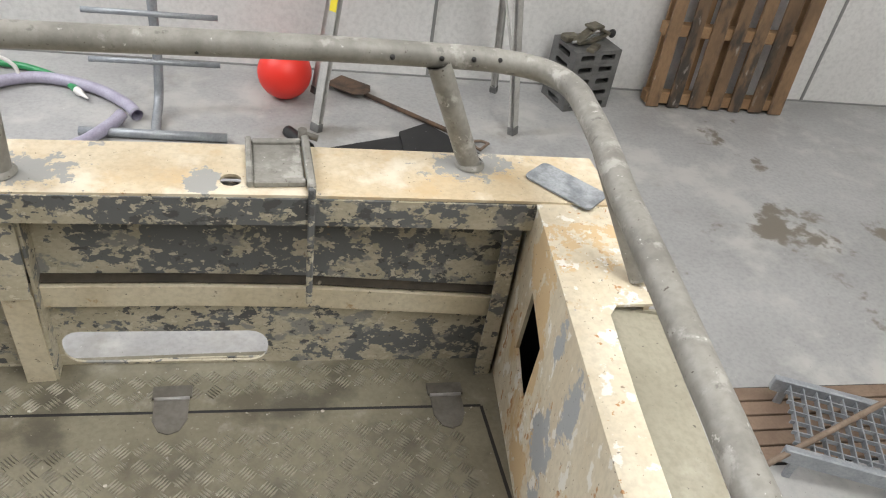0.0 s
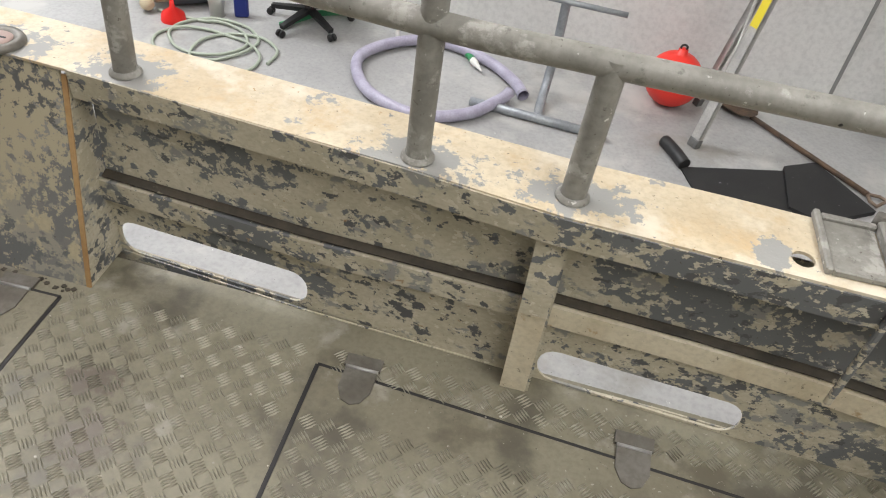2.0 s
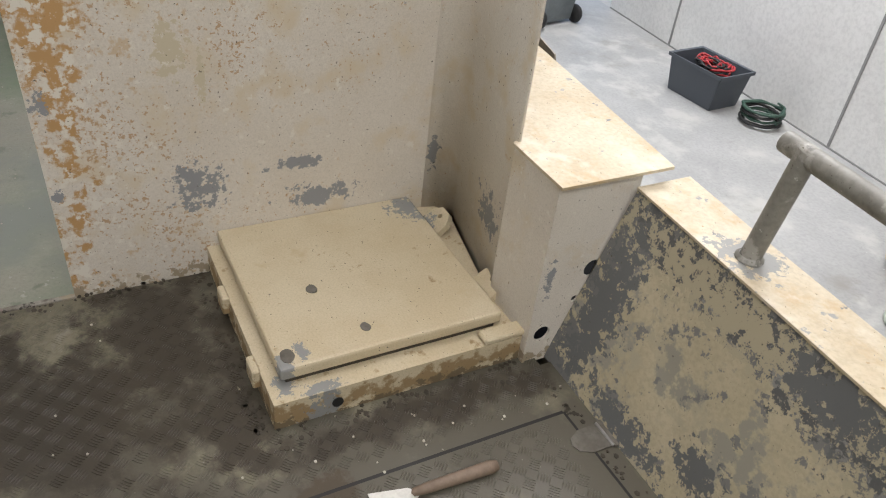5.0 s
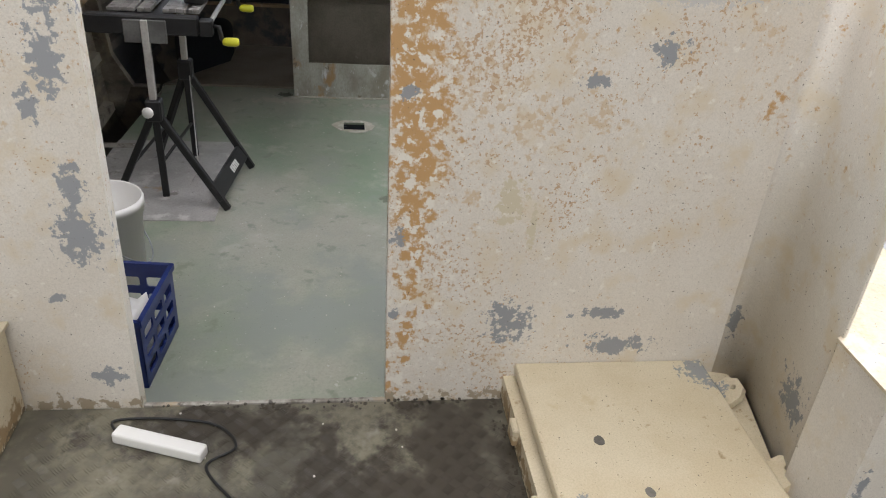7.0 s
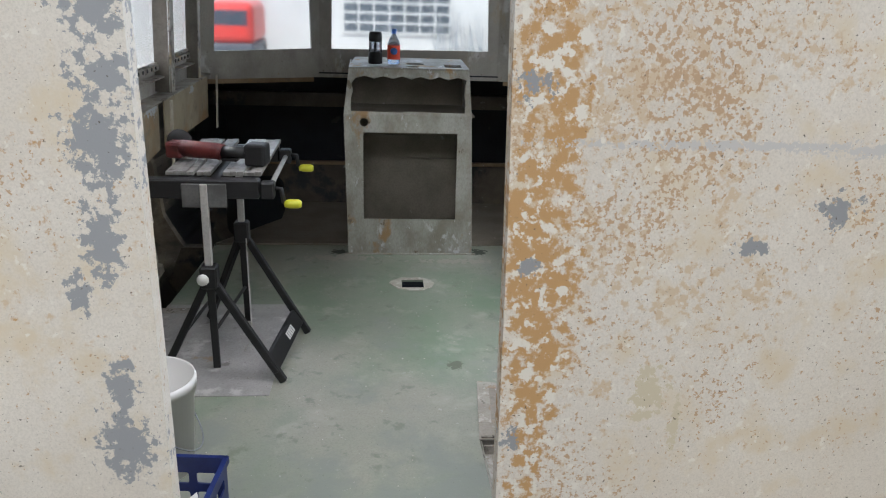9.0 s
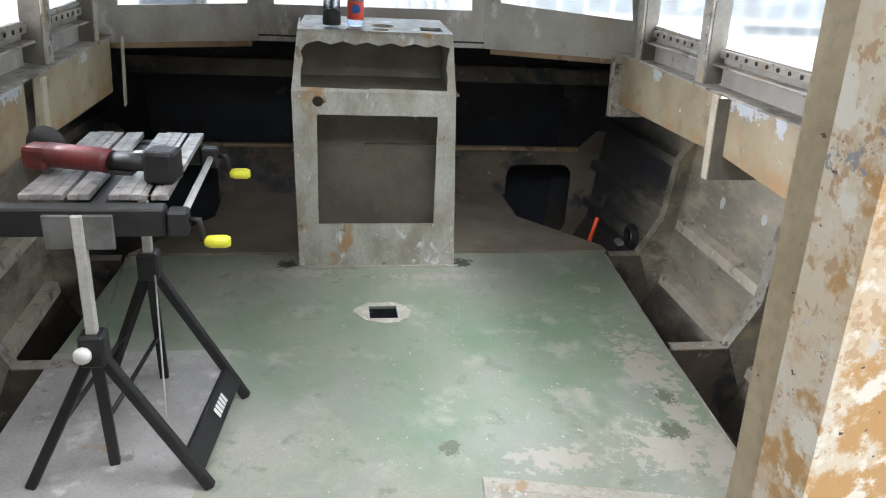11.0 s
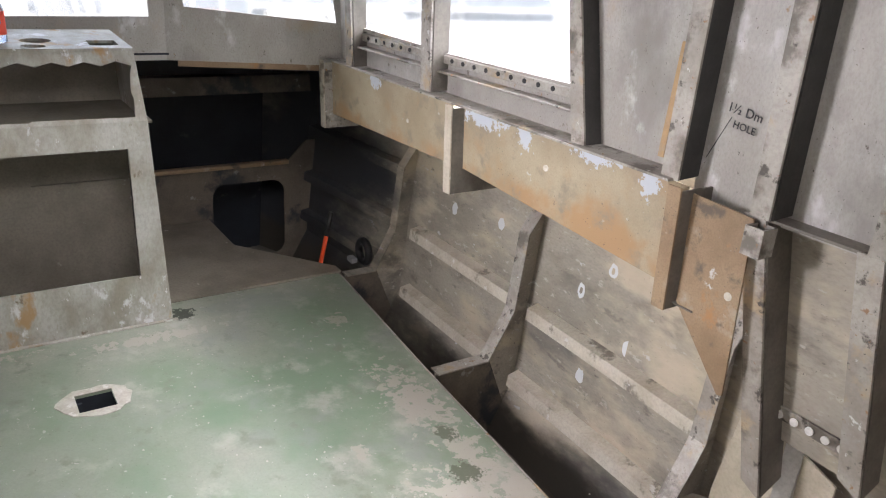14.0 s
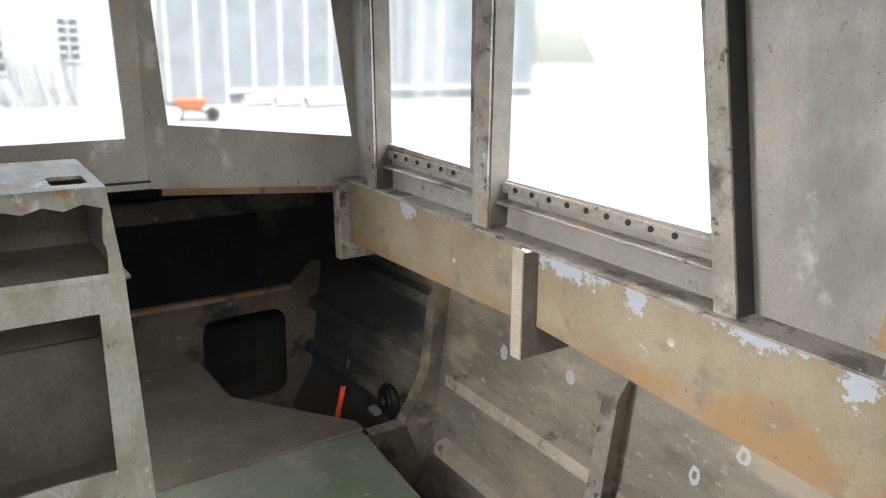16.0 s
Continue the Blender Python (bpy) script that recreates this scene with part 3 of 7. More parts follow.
def axes(origin, u, v):
    """A pose whose local x runs along u, local y along v (made square to u)."""
    u = Vector(u).normalized()
    w = u.cross(Vector(v)).normalized()
    v = w.cross(u)
    return Matrix(((u.x, v.x, w.x, origin[0]), (u.y, v.y, w.y, origin[1]), (u.z, v.z, w.z, origin[2]), (0, 0, 0, 1)))


def tube(bm, pts, r, n=12, caps=True, r_end=None, closed=False):
    pts = [Vector(p) for p in pts]
    rings, side = [], None
    for k, p in enumerate(pts):
        a = pts[(k - 1) % len(pts)] if closed else pts[max(k - 1, 0)]
        b = pts[(k + 1) % len(pts)] if closed else pts[min(k + 1, len(pts) - 1)]
        way = (b - a).normalized()
        if side is None:
            side = way.orthogonal().normalized()
        side = (side - way * side.dot(way)).normalized()
        up = way.cross(side)
        rad = r if r_end is None else r + (r_end - r) * k / (len(pts) - 1)
        rings.append([bm.verts.new(p + rad * (math.cos(2 * math.pi * j / n) * side + math.sin(2 * math.pi * j / n) * up)) for j in range(n)])
    for a, b in zip(rings, rings[1:] + ([rings[0]] if closed else [])):
        for j in range(n):
            f = bm.faces.new([a[j], a[(j + 1) % n], b[(j + 1) % n], b[j]])
            f.smooth = True
    if caps and not closed:
        bm.faces.new(rings[0][::-1])
        bm.faces.new(rings[-1])


def pipe(bm, pts, r, n=14, wall=0.004):
    """A hollow tube with open ends."""
    tube(bm, pts, r, n, caps=False)
    tube(bm, pts, r - wall, n, caps=False)


def spline(pts, n=8, closed=False):
    pts = [Vector(p) for p in pts]
    out, c = [], len(pts)
    for k in range(c if closed else c - 1):
        p0, p1, p2, p3 = (pts[(k + d) % c] if closed else pts[min(max(k + d, 0), c - 1)] for d in (-1, 0, 1, 2))
        for j in range(n):
            t = j / n
            out.append(0.5 * ((2 * p1) + (p2 - p0) * t + (2 * p0 - 5 * p1 + 4 * p2 - p3) * t * t + (3 * p1 - p0 - 3 * p2 + p3) * t**3))
    if not closed:
        out.append(pts[-1])
    return out


def lathe(bm, profile, n=24, m=None):
    """Turns (radius, height) pairs round local z."""
    m = m or Matrix()
    rings = []
    for r, z in profile:
        if r < 1e-5:
            rings.append([bm.verts.new(m @ Vector((0, 0, z)))] * n)
        else:
            rings.append([bm.verts.new(m @ Vector((r * math.cos(2 * math.pi * j / n), r * math.sin(2 * math.pi * j / n), z))) for j in range(n)])
    for a, b in zip(rings, rings[1:]):
        for j in range(n):
            k = (j + 1) % n
            ring = list(dict.fromkeys([a[j], a[k], b[k], b[j]]))
            if len(ring) > 2:
                f = bm.faces.new(ring)
                f.smooth = True


def loft(bm, rows, smooth=False):
    """A sheet through rows of points."""
    vs = [[bm.verts.new(p) for p in row] for row in rows]
    for a, b in zip(vs, vs[1:]):
        for k in range(len(a) - 1):
            f = bm.faces.new([a[k], a[k + 1], b[k + 1], b[k]])
            f.smooth = smooth


def solid(bm, rows, depth, smooth=False):
    """A lofted sheet with thickness."""
    own = bmesh.new()
    loft(own, rows, smooth)
    bmesh.ops.recalc_face_normals(own, faces=own.faces[:])
    bmesh.ops.solidify(own, geom=own.faces[:], thickness=depth)
    merge(bm, own)


def part(name, bm, material, parent=None, label="", m=None):
    me = bpy.data.meshes.new(name)
    bm.to_mesh(me)
    bm.free()
    me.materials.append(material)
    ob = new(name, me)
    if parent is not None:
        ob.parent = parent
    if m is not None:
        ob.matrix_basis = m
    if label:
        ob["label"] = label
    return ob


def structure(name, bm, material, label, category):
    return tagged(part(name, bm, material), label, category, kind="structure")


def thing(name, m, label, category, group=""):
    ob = new(name)
    ob.empty_display_size = 0.1
    ob.matrix_basis = m
    return tagged(ob, label, category, group)


def bms(fn, *a, **k):
    bm = bmesh.new()
    fn(bm, *a, **k)
    return bm


def along(table, x):
    return float(np.interp(x, [p[0] for p in table], [p[1] for p in table]))


# ---- the shed ----
FLOOR_Z, ROOF_Z = -1.3, 5.2
TILT_WALL = -0.09


def wall_y(x):
    return 5.42 + TILT_WALL * x


bm = bmesh.new()
plate(bm, [(-60, -60), (14, -60), (14, 60), (-60, 60)], depth=-0.2, m=Matrix.Translation((0, 0, FLOOR_Z - 0.012)))
ground = structure("ground", bm, m_ground, "pale sunlit concrete yard round the shed", "ground")
bm = bmesh.new()
plate(bm, [(-9.6, -9.5), (10.3, -9.5), (10.3, wall_y(10.3)), (-9.6, wall_y(-9.6))], depth=-0.01, m=Matrix.Translation((0, 0, FLOOR_Z)))
floor = structure("floor", bm, m_conc, "stained grey concrete workshop floor with scuffs and grit", "floor")
# starboard wall of insulated panels, joint by joint
way = Vector((1, TILT_WALL, 0)).normalized()
wall_m = axes((0, wall_y(0), FLOOR_Z), way, (0, 0, 1))
bm = bmesh.new()
plate(bm, [(-8.1, 0), (10.4, 0), (10.4, 6.6), (-8.1, 6.6)], depth=-0.15, m=wall_m)
wall_starboard = structure("wall_starboard", bm, m_wall, "white insulated panel shed wall with dark joints", "wall")
for u in (-6.95, -4.7, -1.62, 1.52, 4.75, 8.0):
    bm = bmesh.new()
    box(bm, u - 0.012, u + 0.012, 0.0, 6.4, -0.002, 0.008, wall_m)
    part("panel_joint", bm, m_joint, wall_starboard)
bm = bmesh.new()
box(bm, -8.1, 10.3, 0, 0.012, 0.001, 0.012, wall_m)
part("floor_seal", bm, m_joint, wall_starboard)
bm = bmesh.new()
box(bm, 10.3, 10.45, -9.5, wall_y(10.3), FLOOR_Z, ROOF_Z)
structure("wall_aft", bm, m_wall, "white end wall of the shed", "wall")
bm = bmesh.new()
box(bm, -9.6, 10.3, -9.65, -9.5, FLOOR_Z, ROOF_Z)
structure("wall_port", bm, m_wall, "white far side wall of the shed", "wall")
bm = bmesh.new()
box(bm, -9.75, -9.6, -9.65, -5.5, FLOOR_Z, ROOF_Z)
box(bm, -9.75, -9.6, -5.5, 6.4, 3.6, ROOF_Z)
structure("wall_front", bm, m_wall, "white shed front beside its wide open doorway", "wall")
bm = bmesh.new()
# openings above the lamps, unseen and added; opaque sheets keep the sun out
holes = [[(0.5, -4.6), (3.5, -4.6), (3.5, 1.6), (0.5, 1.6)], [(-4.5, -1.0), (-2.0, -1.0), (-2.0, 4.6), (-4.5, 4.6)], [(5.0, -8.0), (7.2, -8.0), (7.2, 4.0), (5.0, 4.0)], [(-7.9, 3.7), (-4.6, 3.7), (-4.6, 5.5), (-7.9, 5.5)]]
plate(bm, [(-9.75, -9.65), (10.45, -9.65), (10.45, 6.5), (-9.75, 6.5)], holes, 0.1, Matrix.Translation((0, 0, ROOF_Z)))
shed_roof = structure("ceiling", bm, m_wall, "white shed roof lining with unseen roof openings sheeted over", "ceiling")
for hole in holes:
    bm = bmesh.new()
    plate(bm, hole, depth=0.01, m=Matrix.Translation((0, 0, ROOF_Z + 0.03)))
    part("opening_sheet", bm, m_opaque_sheet, shed_roof, "opaque white sheet added to keep the sun out of the opening")

# ---- the boat: hull, deck, bulwark ----
SOLE = -0.2
Y_LOW = [(-3.1, 1.50), (-2.4, 1.44), (-1.3, 1.345), (-0.83, 1.295), (-0.3, 1.262), (0.155, 1.25), (0.6, 1.2), (0.9, 1.17)]
Y_IN = [(-2.4, 1.375), (-2.09, 1.355), (-1.27, 1.30), (-0.62, 1.235), (-0.3, 1.19), (0.22, 1.165), (0.69, 1.13), (0.95, 1.10)]
Y_OUT = [(-6.6, 1.98), (-3.15, 1.615), (-2.0, 1.50), (-1.2, 1.45), (-0.3, 1.36), (0.12, 1.343), (0.85, 1.285), (1.0, 1.27)]


def cap_z(x):
    return along([(-2.4, 0.512), (-1.2, 0.51), (0.9, 0.50)], x)


XS = [-2.37, -2.1, -1.8, -1.5, -1.27, -1.0, -0.8, -0.6, -0.3, 0.0, 0.25, 0.5, 0.7]
MID = 0.13  # the boat's middle line


def mirrored(p):
    return (p[0], 2 * MID - p[1], p[2])


bm = bmesh.new()
rows = []
for x in (0.95, 0.0, -1.0, -2.3, -2.8, -3.1, -4.5, -5.5, -6.5, -7.5, -8.4, -9.0):
    o = along([(-9.0, 0.35), (-8.4, 1.5), (-7.5, 1.86), (-6.5, 1.95), (-5.5, 1.93), (-3.1, 1.63), (-2.4, 1.46), (-1.3, 1.37), (-0.3, 1.29), (1.0, 1.19)], x)
    k = along([(-9.0, -0.2), (-8.4, -0.7), (-7.5, -1.15), (-6.5, -1.25), (1.0, -1.25)], x)
    ztop = along([(-9.0, 0.62), (-7.0, 0.88), (-6.6, 0.9), (-4.4, 0.66), (-3.7, 0.53), (-3.1, 0.52), (-2.8, 0.0), (-2.3, -0.012), (1.0, -0.012)], x)
    rows.append([(x, o, ztop), (x, o - 0.03, -0.1), (x, o - 0.06, -0.62), (x, MID + 0.08, k), (x, MID - 0.08, k), mirrored((x, o - 0.06, -0.62)), mirrored((x, o - 0.03, -0.1)), mirrored((x, o, ztop))])
solid(bm, rows, 0.006)
hull = structure("hull", bm, m_hull, "bare aluminium workboat hull standing on its keel in the shed", "boat hull")
bm = bmesh.new()
box(bm, -6.4, 0.9, MID - 0.1, MID + 0.1, FLOOR_Z, -1.22)
part("keel", bm, m_hull, hull)

bm = bmesh.new()
plate(bm, [(0.69, -1.0), (0.69, 1.24), (-2.36, 1.36), (-2.36, 1.2), (-3.03, 1.2), (-3.03, -1.1), (-2.36, -1.1)], depth=-0.02, m=Matrix.Translation((0, 0, -0.0005)))
deck = structure("deck_floor", bm, m_tread, "grimy five-bar tread plate aluminium deck with damp stains", "deck")


def bars(x0, x1, y0, y1, z, rise=0.0038, pitch=0.040):
    """Raised tread bars in alternating groups of five."""
    vs, fs = [], []
    nx, ny = int((x1 - x0) / pitch), int((y1 - y0) / pitch)
    for a in range(nx):
        for b in range(ny):
            cx, cy = x0 + (a + 0.5) * pitch, y0 + (b + 0.5) * pitch
            d, s = ((0.707, 0.707), (-0.707, 0.707)) if (a + b) % 2 else ((0.707, -0.707), (0.707, 0.707))
            for k in (-2, -1, 0, 1, 2):
                ox, oy, h, w = cx + s[0] * k * 0.0068, cy + s[1] * k * 0.0068, 0.0150, 0.0024
                n = len(vs)
                vs += [(ox - d[0] * h, oy - d[1] * h, z), (ox + s[0] * w, oy + s[1] * w, z), (ox + d[0] * h, oy + d[1] * h, z), (ox - s[0] * w, oy - s[1] * w, z), (ox - d[0] * h * 0.6, oy - d[1] * h * 0.6, z + rise), (ox + d[0] * h * 0.6, oy + d[1] * h * 0.6, z + rise)]
                fs += [(n, n + 3, n + 5, n + 4), (n + 3, n + 2, n + 5), (n + 2, n + 1, n + 4, n + 5), (n + 1, n, n + 4)]
    return vs, fs


def bar_sheet(name, parent, x0, x1, y0, y1, z):
    """Forward of the middle the bars are trodden low and clogged with dirt."""
    clogged = x1 < -1.3
    vs, fs = bars(x0, x1, y0, y1, z, 0.0019 if clogged else 0.0036)
    me = bpy.data.meshes.new(name)
    me.from_pydata(vs, [], fs)
    me.materials.append(m_tread if clogged else m_bar)
    ob = new(name, me)
    ob.parent = parent
    ob["kind"] = "stuff"
    return ob


# hatches in the deck: covers 4 mm proud, with dark gaps round them
covers = []
hatch_holes = [(-0.725, 0.62, 0.15, 1.10), (-2.2, -1.325, 0.15, 1.16)]
for hx0, hx1, hy0, hy1 in hatch_holes:
    cover = thing("deck_hatch", pose(0, 0, 0), "flush tread plate hatch cover, closed in the deck", "hatch", "deck hatches")
    covers.append(cover)
    tilt = 0.055 if hx0 > -1 else 0.0
    bm = bmesh.new()
    plate(bm, [(hx0 + 0.006, hy0), (hx1 - 0.006, hy0), (hx1 - 0.004, hy1 - tilt), (hx0 + 0.006, hy1 + (0.05 if hx0 > -1 else 0.0))], depth=0.006, m=Matrix.Translation((0, 0, -0.003)))
    part("cover", bm, m_tread, cover)
    bm = bmesh.new()
    for a, b in (((hx0, hy0), (hx0, hy1 + (0.055 if hx0 > -1 else 0.004))), ((hx0, hy1 + (0.055 if hx0 > -1 else 0.004)), (hx1, hy1 - tilt + 0.004)), ((hx1, hy0), (hx1, hy1 - tilt + 0.004))):
        u = Vector((*b, 0)) - Vector((*a, 0))
        box(bm, 0, u.length, -0.0045, 0.0045, -0.004, 0.0008, axes((*a, 0), u, (-u.y, u.x, 0)))
    part("gap", bm, m_rubber, cover, "dark open gap round the cover")
for x0, x1, y0, y1, z in ((-0.715, 0.60, 0.15, 1.03, 0.003), (-2.19, -1.335, 0.15, 1.15, 0.003), (-1.315, -0.735, 0.12, 1.22, -0.0005), (-2.40, -2.21, 0.12, 1.22, -0.0005), (-0.70, 0.62, 1.13, 1.21, -0.0005), (-3.02, -2.42, -0.80, 0.5, -0.0005), (-2.40, -1.33, -0.45, 0.13, -0.0005), (-1.315, 0.62, -0.45, 0.13, -0.0005)):
    bar_sheet("tread_bars", deck, x0, x1, y0, y1, z)


def hinge_on(hatch, x, y, turn=0.0):
    m = pose(x, y, 0.002, 0, 0, turn)
    bm = bmesh.new()
    plate(bm, [(-0.035, 0.0), (0.035, 0.0), (0.035, -0.055), (0.02, -0.085), (0.0, -0.093), (-0.02, -0.085), (-0.035, -0.055)], depth=0.004, m=m)
    plate(bm, [(-0.04, 0.002), (0.04, 0.002), (0.04, 0.034), (-0.04, 0.034)], depth=0.006, m=m)
    hinge = part("hinge", bm, m_dark_steel, hatch, "dull steel strap hinge")
    bm = bmesh.new()
    tube(bm, [m @ Vector((-0.036, 0, 0.004)), m @ Vector((0.036, 0, 0.004))], 0.004, 8)
    part("pin", bm, m_steel, hinge)


for x, y, r in ((-0.045, 1.135, -2), (0.545, 1.085, -3), (-0.63, 1.165, 0)):
    hinge_on(covers[0], x, y, r)
for x, y, r in ((-1.43, 1.16, 2), (-2.1, 1.215, 0)):
    hinge_on(covers[1], x, y, r)

latch = thing("deck_latch", pose(-1.772, 0.425, 0.002, 0, 0, 0), "square recessed flush latch plate in the deck", "latch")
bm = bmesh.new()
plate(bm, rounded(-0.04, 0.04, -0.04, 0.04, 0.006), [circle(0, 0.018, 0.009), circle(-0.014, -0.012, 0.009), circle(0.016, -0.012, 0.009)], 0.004)
part("latch_plate", bm, m_dark_steel, latch)
bm = bmesh.new()
tube(bm, [(0, 0.018, 0.005), (-0.014, -0.012, 0.005), (0.016, -0.012, 0.005)], 0.004, 6)
part("latch_bar", bm, m_rubber, latch)

# bulwark
bm = bmesh.new()
solid(bm, [[(x, along(Y_LOW, x) + 0.002, -0.03) for x in XS if x > -1.4], [(x, along(Y_LOW, x) + 0.002, 0.002) for x in XS if x > -1.4]], 0.004)
bulwark = structure("bulwark_starboard", bm, m_mottled, "aluminium bulwark with flaking cream paint over grey", "bulwark")


def lower_plate(x0, x1, slots):
    bm = bmesh.new()
    a, b = Vector((x0, along(Y_LOW, x0), 0)), Vector((x1, along(Y_LOW, x1), 0))
    u = b - a
    m = axes(a, u, (0, 0.02, 1))
    cut = [rounded(s0 - x0, s1 - x0, 0.006, 0.098, 0.04, 4) for s0, s1 in slots]
    plate(bm, [(0, -0.01), (u.length, -0.01), (u.length, 0.2), (0, 0.2)], cut, -0.006, m)
    part("lower_plate", bm, m_mottled, bulwark)


lower_plate(-1.36, -0.30, [(-1.27, -0.80)])
lower_plate(-0.30, 0.70, [(-0.27, 0.16)])
bm = bmesh.new()
solid(bm, [[(x, along(Y_LOW, x) + 0.006, 0.17) for x in XS if x > -1.5], [(x, along(Y_LOW, x) + 0.02, 0.47) for x in XS if x > -1.5]], 0.005)
part("upper_plate", bm, m_mottled, bulwark)


def str_z(x):
    return along([(-1.36, 0.225), (-0.28, 0.245), (0.65, 0.215)], x)


for lo, hi, mat in ((-1.36, -0.34, m_mottled), (-0.34, 0.66, m_strip)):
    bm = bmesh.new()
    xs = [lo] + [x for x in XS if lo < x < hi] + [hi]
    solid(bm, [[(x, along(Y_LOW, x) - 0.020, str_z(x) - 0.055) for x in xs], [(x, along(Y_LOW, x) - 0.022, str_z(x)) for x in xs], [(x, along(Y_LOW, x) + 0.008, str_z(x) + 0.002) for x in xs]], 0.006)
    part("stringer", bm, mat, bulwark)
xs = [x for x in XS if -1.36 < x < 0.66] + [0.66]
# strip that holds both grime and the shadow above the stringer
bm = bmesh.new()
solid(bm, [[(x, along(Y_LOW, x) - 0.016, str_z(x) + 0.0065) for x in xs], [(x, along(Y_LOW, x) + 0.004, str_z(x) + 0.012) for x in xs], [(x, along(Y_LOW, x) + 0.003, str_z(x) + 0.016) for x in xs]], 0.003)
part("grime_shade_line", bm, m_grime_shade, bulwark, "dark strip of grime and painted shade in the ledge")
bm = bmesh.new()
xs = [-2.37] + [x for x in XS if x > -2.37] + [0.72]
solid(bm, [[(x, along(Y_IN, x) + 0.002, cap_z(x) - 0.002) for x in xs if x > -1.36], [(x, along(Y_IN, x) + 0.006, cap_z(x) - 0.065) for x in xs if x > -1.36]], 0.005)
part("cap_flange", bm, m_mottled, bulwark)


def cap_piece(x0, x1, holes=()):
    bm = bmesh.new()
    xs = [x0] + [x for x in XS if x0 < x < x1] + [x1]
    plate(bm, [(x, along(Y_IN, x)) for x in xs] + [(x, along(Y_OUT, x)) for x in reversed(xs)], holes, -0.006, Matrix.Translation((0, 0, 0.508)))
    part("cap", bm, m_cap, bulwark, "cream painted bulwark top, worn to grey")


cap_piece(-2.37, 0.84, [circle(0.095, 1.218, 0.02, 14)])
bm = bmesh.new()
solid(bm, [[(x, along(Y_OUT, x) - 0.002, 0.505) for x in [-2.37] + xs], [(x, along(Y_OUT, x) + 0.0, 0.43) for x in [-2.37] + xs]], 0.005)
part("outer_flange", bm, m_cap, bulwark)


def rib(x, w=0.055, bottom=0.0):
    bm = bmesh.new()
    y = along(Y_LOW, x)
    yi = along(Y_IN, x) + 0.008
    plate(bm, [(yi + 0.02 - 0.0, 0.44), (y + 0.02, 0.44), (y, bottom), (y - 0.045, bottom)], depth=0.006, m=axes((x + w / 2, 0, 0), (0, 1, 0), (0, 0, 1)))
    part("rib_web", bm, m_mottled, bulwark)
    for rows, mat in (([(yi + 0.018, 0.44), (yi + 0.005, 0.25)], m_mottled), ([(yi + 0.005, 0.25), (y - 0.048, bottom)], m_strip if x < 0 else m_mottled)):
        bm = bmesh.new()
        solid(bm, [[(x - w / 2, yy, zz), (x + w / 2, yy, zz)] for yy, zz in rows], 0.006)
        flange = part("rib_flange", bm, mat, bulwark)
    bm = bmesh.new()
    tube(bm, [(x + 0.005, y - 0.036, 0.05), (x + 0.005, y - 0.0455, 0.05)], 0.006, 8)
    part("bolt_hole", bm, m_rubber, flange)


rib(-0.31)
rib(0.645, 0.036)
# closed side panel forward of the bracket
bm = bmesh.new()
solid(bm, [[(x, 1.21 - 0.02 * (x + 1.3), -0.005) for x in (-1.29, -1.8, -2.39)], [(x, along(Y_IN, x) + 0.004, 0.50) for x in (-1.29, -1.8, -2.37)]], -0.006)
part("side_panel", bm, m_panel, bulwark, "side panel half stripped to grey, cream paint left")
bm = bmesh.new()
plate(bm, [(1.213, 0), (1.36, 0), (1.36, 0.49), (1.31, 0.49)], depth=0.008, m=axes((-1.285, 0, 0), (0, 1, 0), (0, 0, 1)))
part("end_plate", bm, m_mottled, bulwark, "end plate with flaking paint")
bm = bmesh.new()
solid(bm, [[(-1.278, 1.209, 0.0), (-1.289, 1.209, 0.0)], [(-1.278, 1.306, 0.49), (-1.289, 1.306, 0.49)]], 0.004)
part("end_edge", bm, m_rust, bulwark, "thin rust-brown plate edge")

# fairlead let into the cap
fair = thing("fairlead", pose(0.185, 1.265, 0.508), "grey fabricated fairlead box let into the bulwark cap", "fairlead")
for name, (x0, x1, y0, y1, z0, z1) in dict(cheek=(-0.062, -0.05, -0.075, 0.085, 0.0, 0.016), cheek_b=(0.047, 0.062, -0.1, 0.09, 0.0, 0.022), bar=(-0.05, 0.047, -0.075, -0.06, 0.0, 0.014), bar_b=(-0.05, 0.047, 0.066, 0.08, 0.0, 0.014), sill=(-0.05, 0.045, -0.06, 0.07, 0.0, 0.006)).items():
    bm = bmesh.new()
    soft_box(bm, x0, x1, y0, y1, z0, z1, 0.003)
    part(name.replace("_b", ""), bm, m_rail, fair)
bm = bmesh.new()
soft_box(bm, 0.047, 0.06, -0.112, -0.1, -0.265, 0.02, 0.003)
part("strap", bm, m_mottled, fair)
bm = bmesh.new()
tube(bm, [(0.05, 0.085, 0.0), (0.05, 0.085, 0.03)], 0.009, 10)
tube(bm, [(0.05, 0.085, 0.02), (0.08, 0.075, 0.015)], 0.007, 8)
part("pin", bm, m_dark_steel, fair)

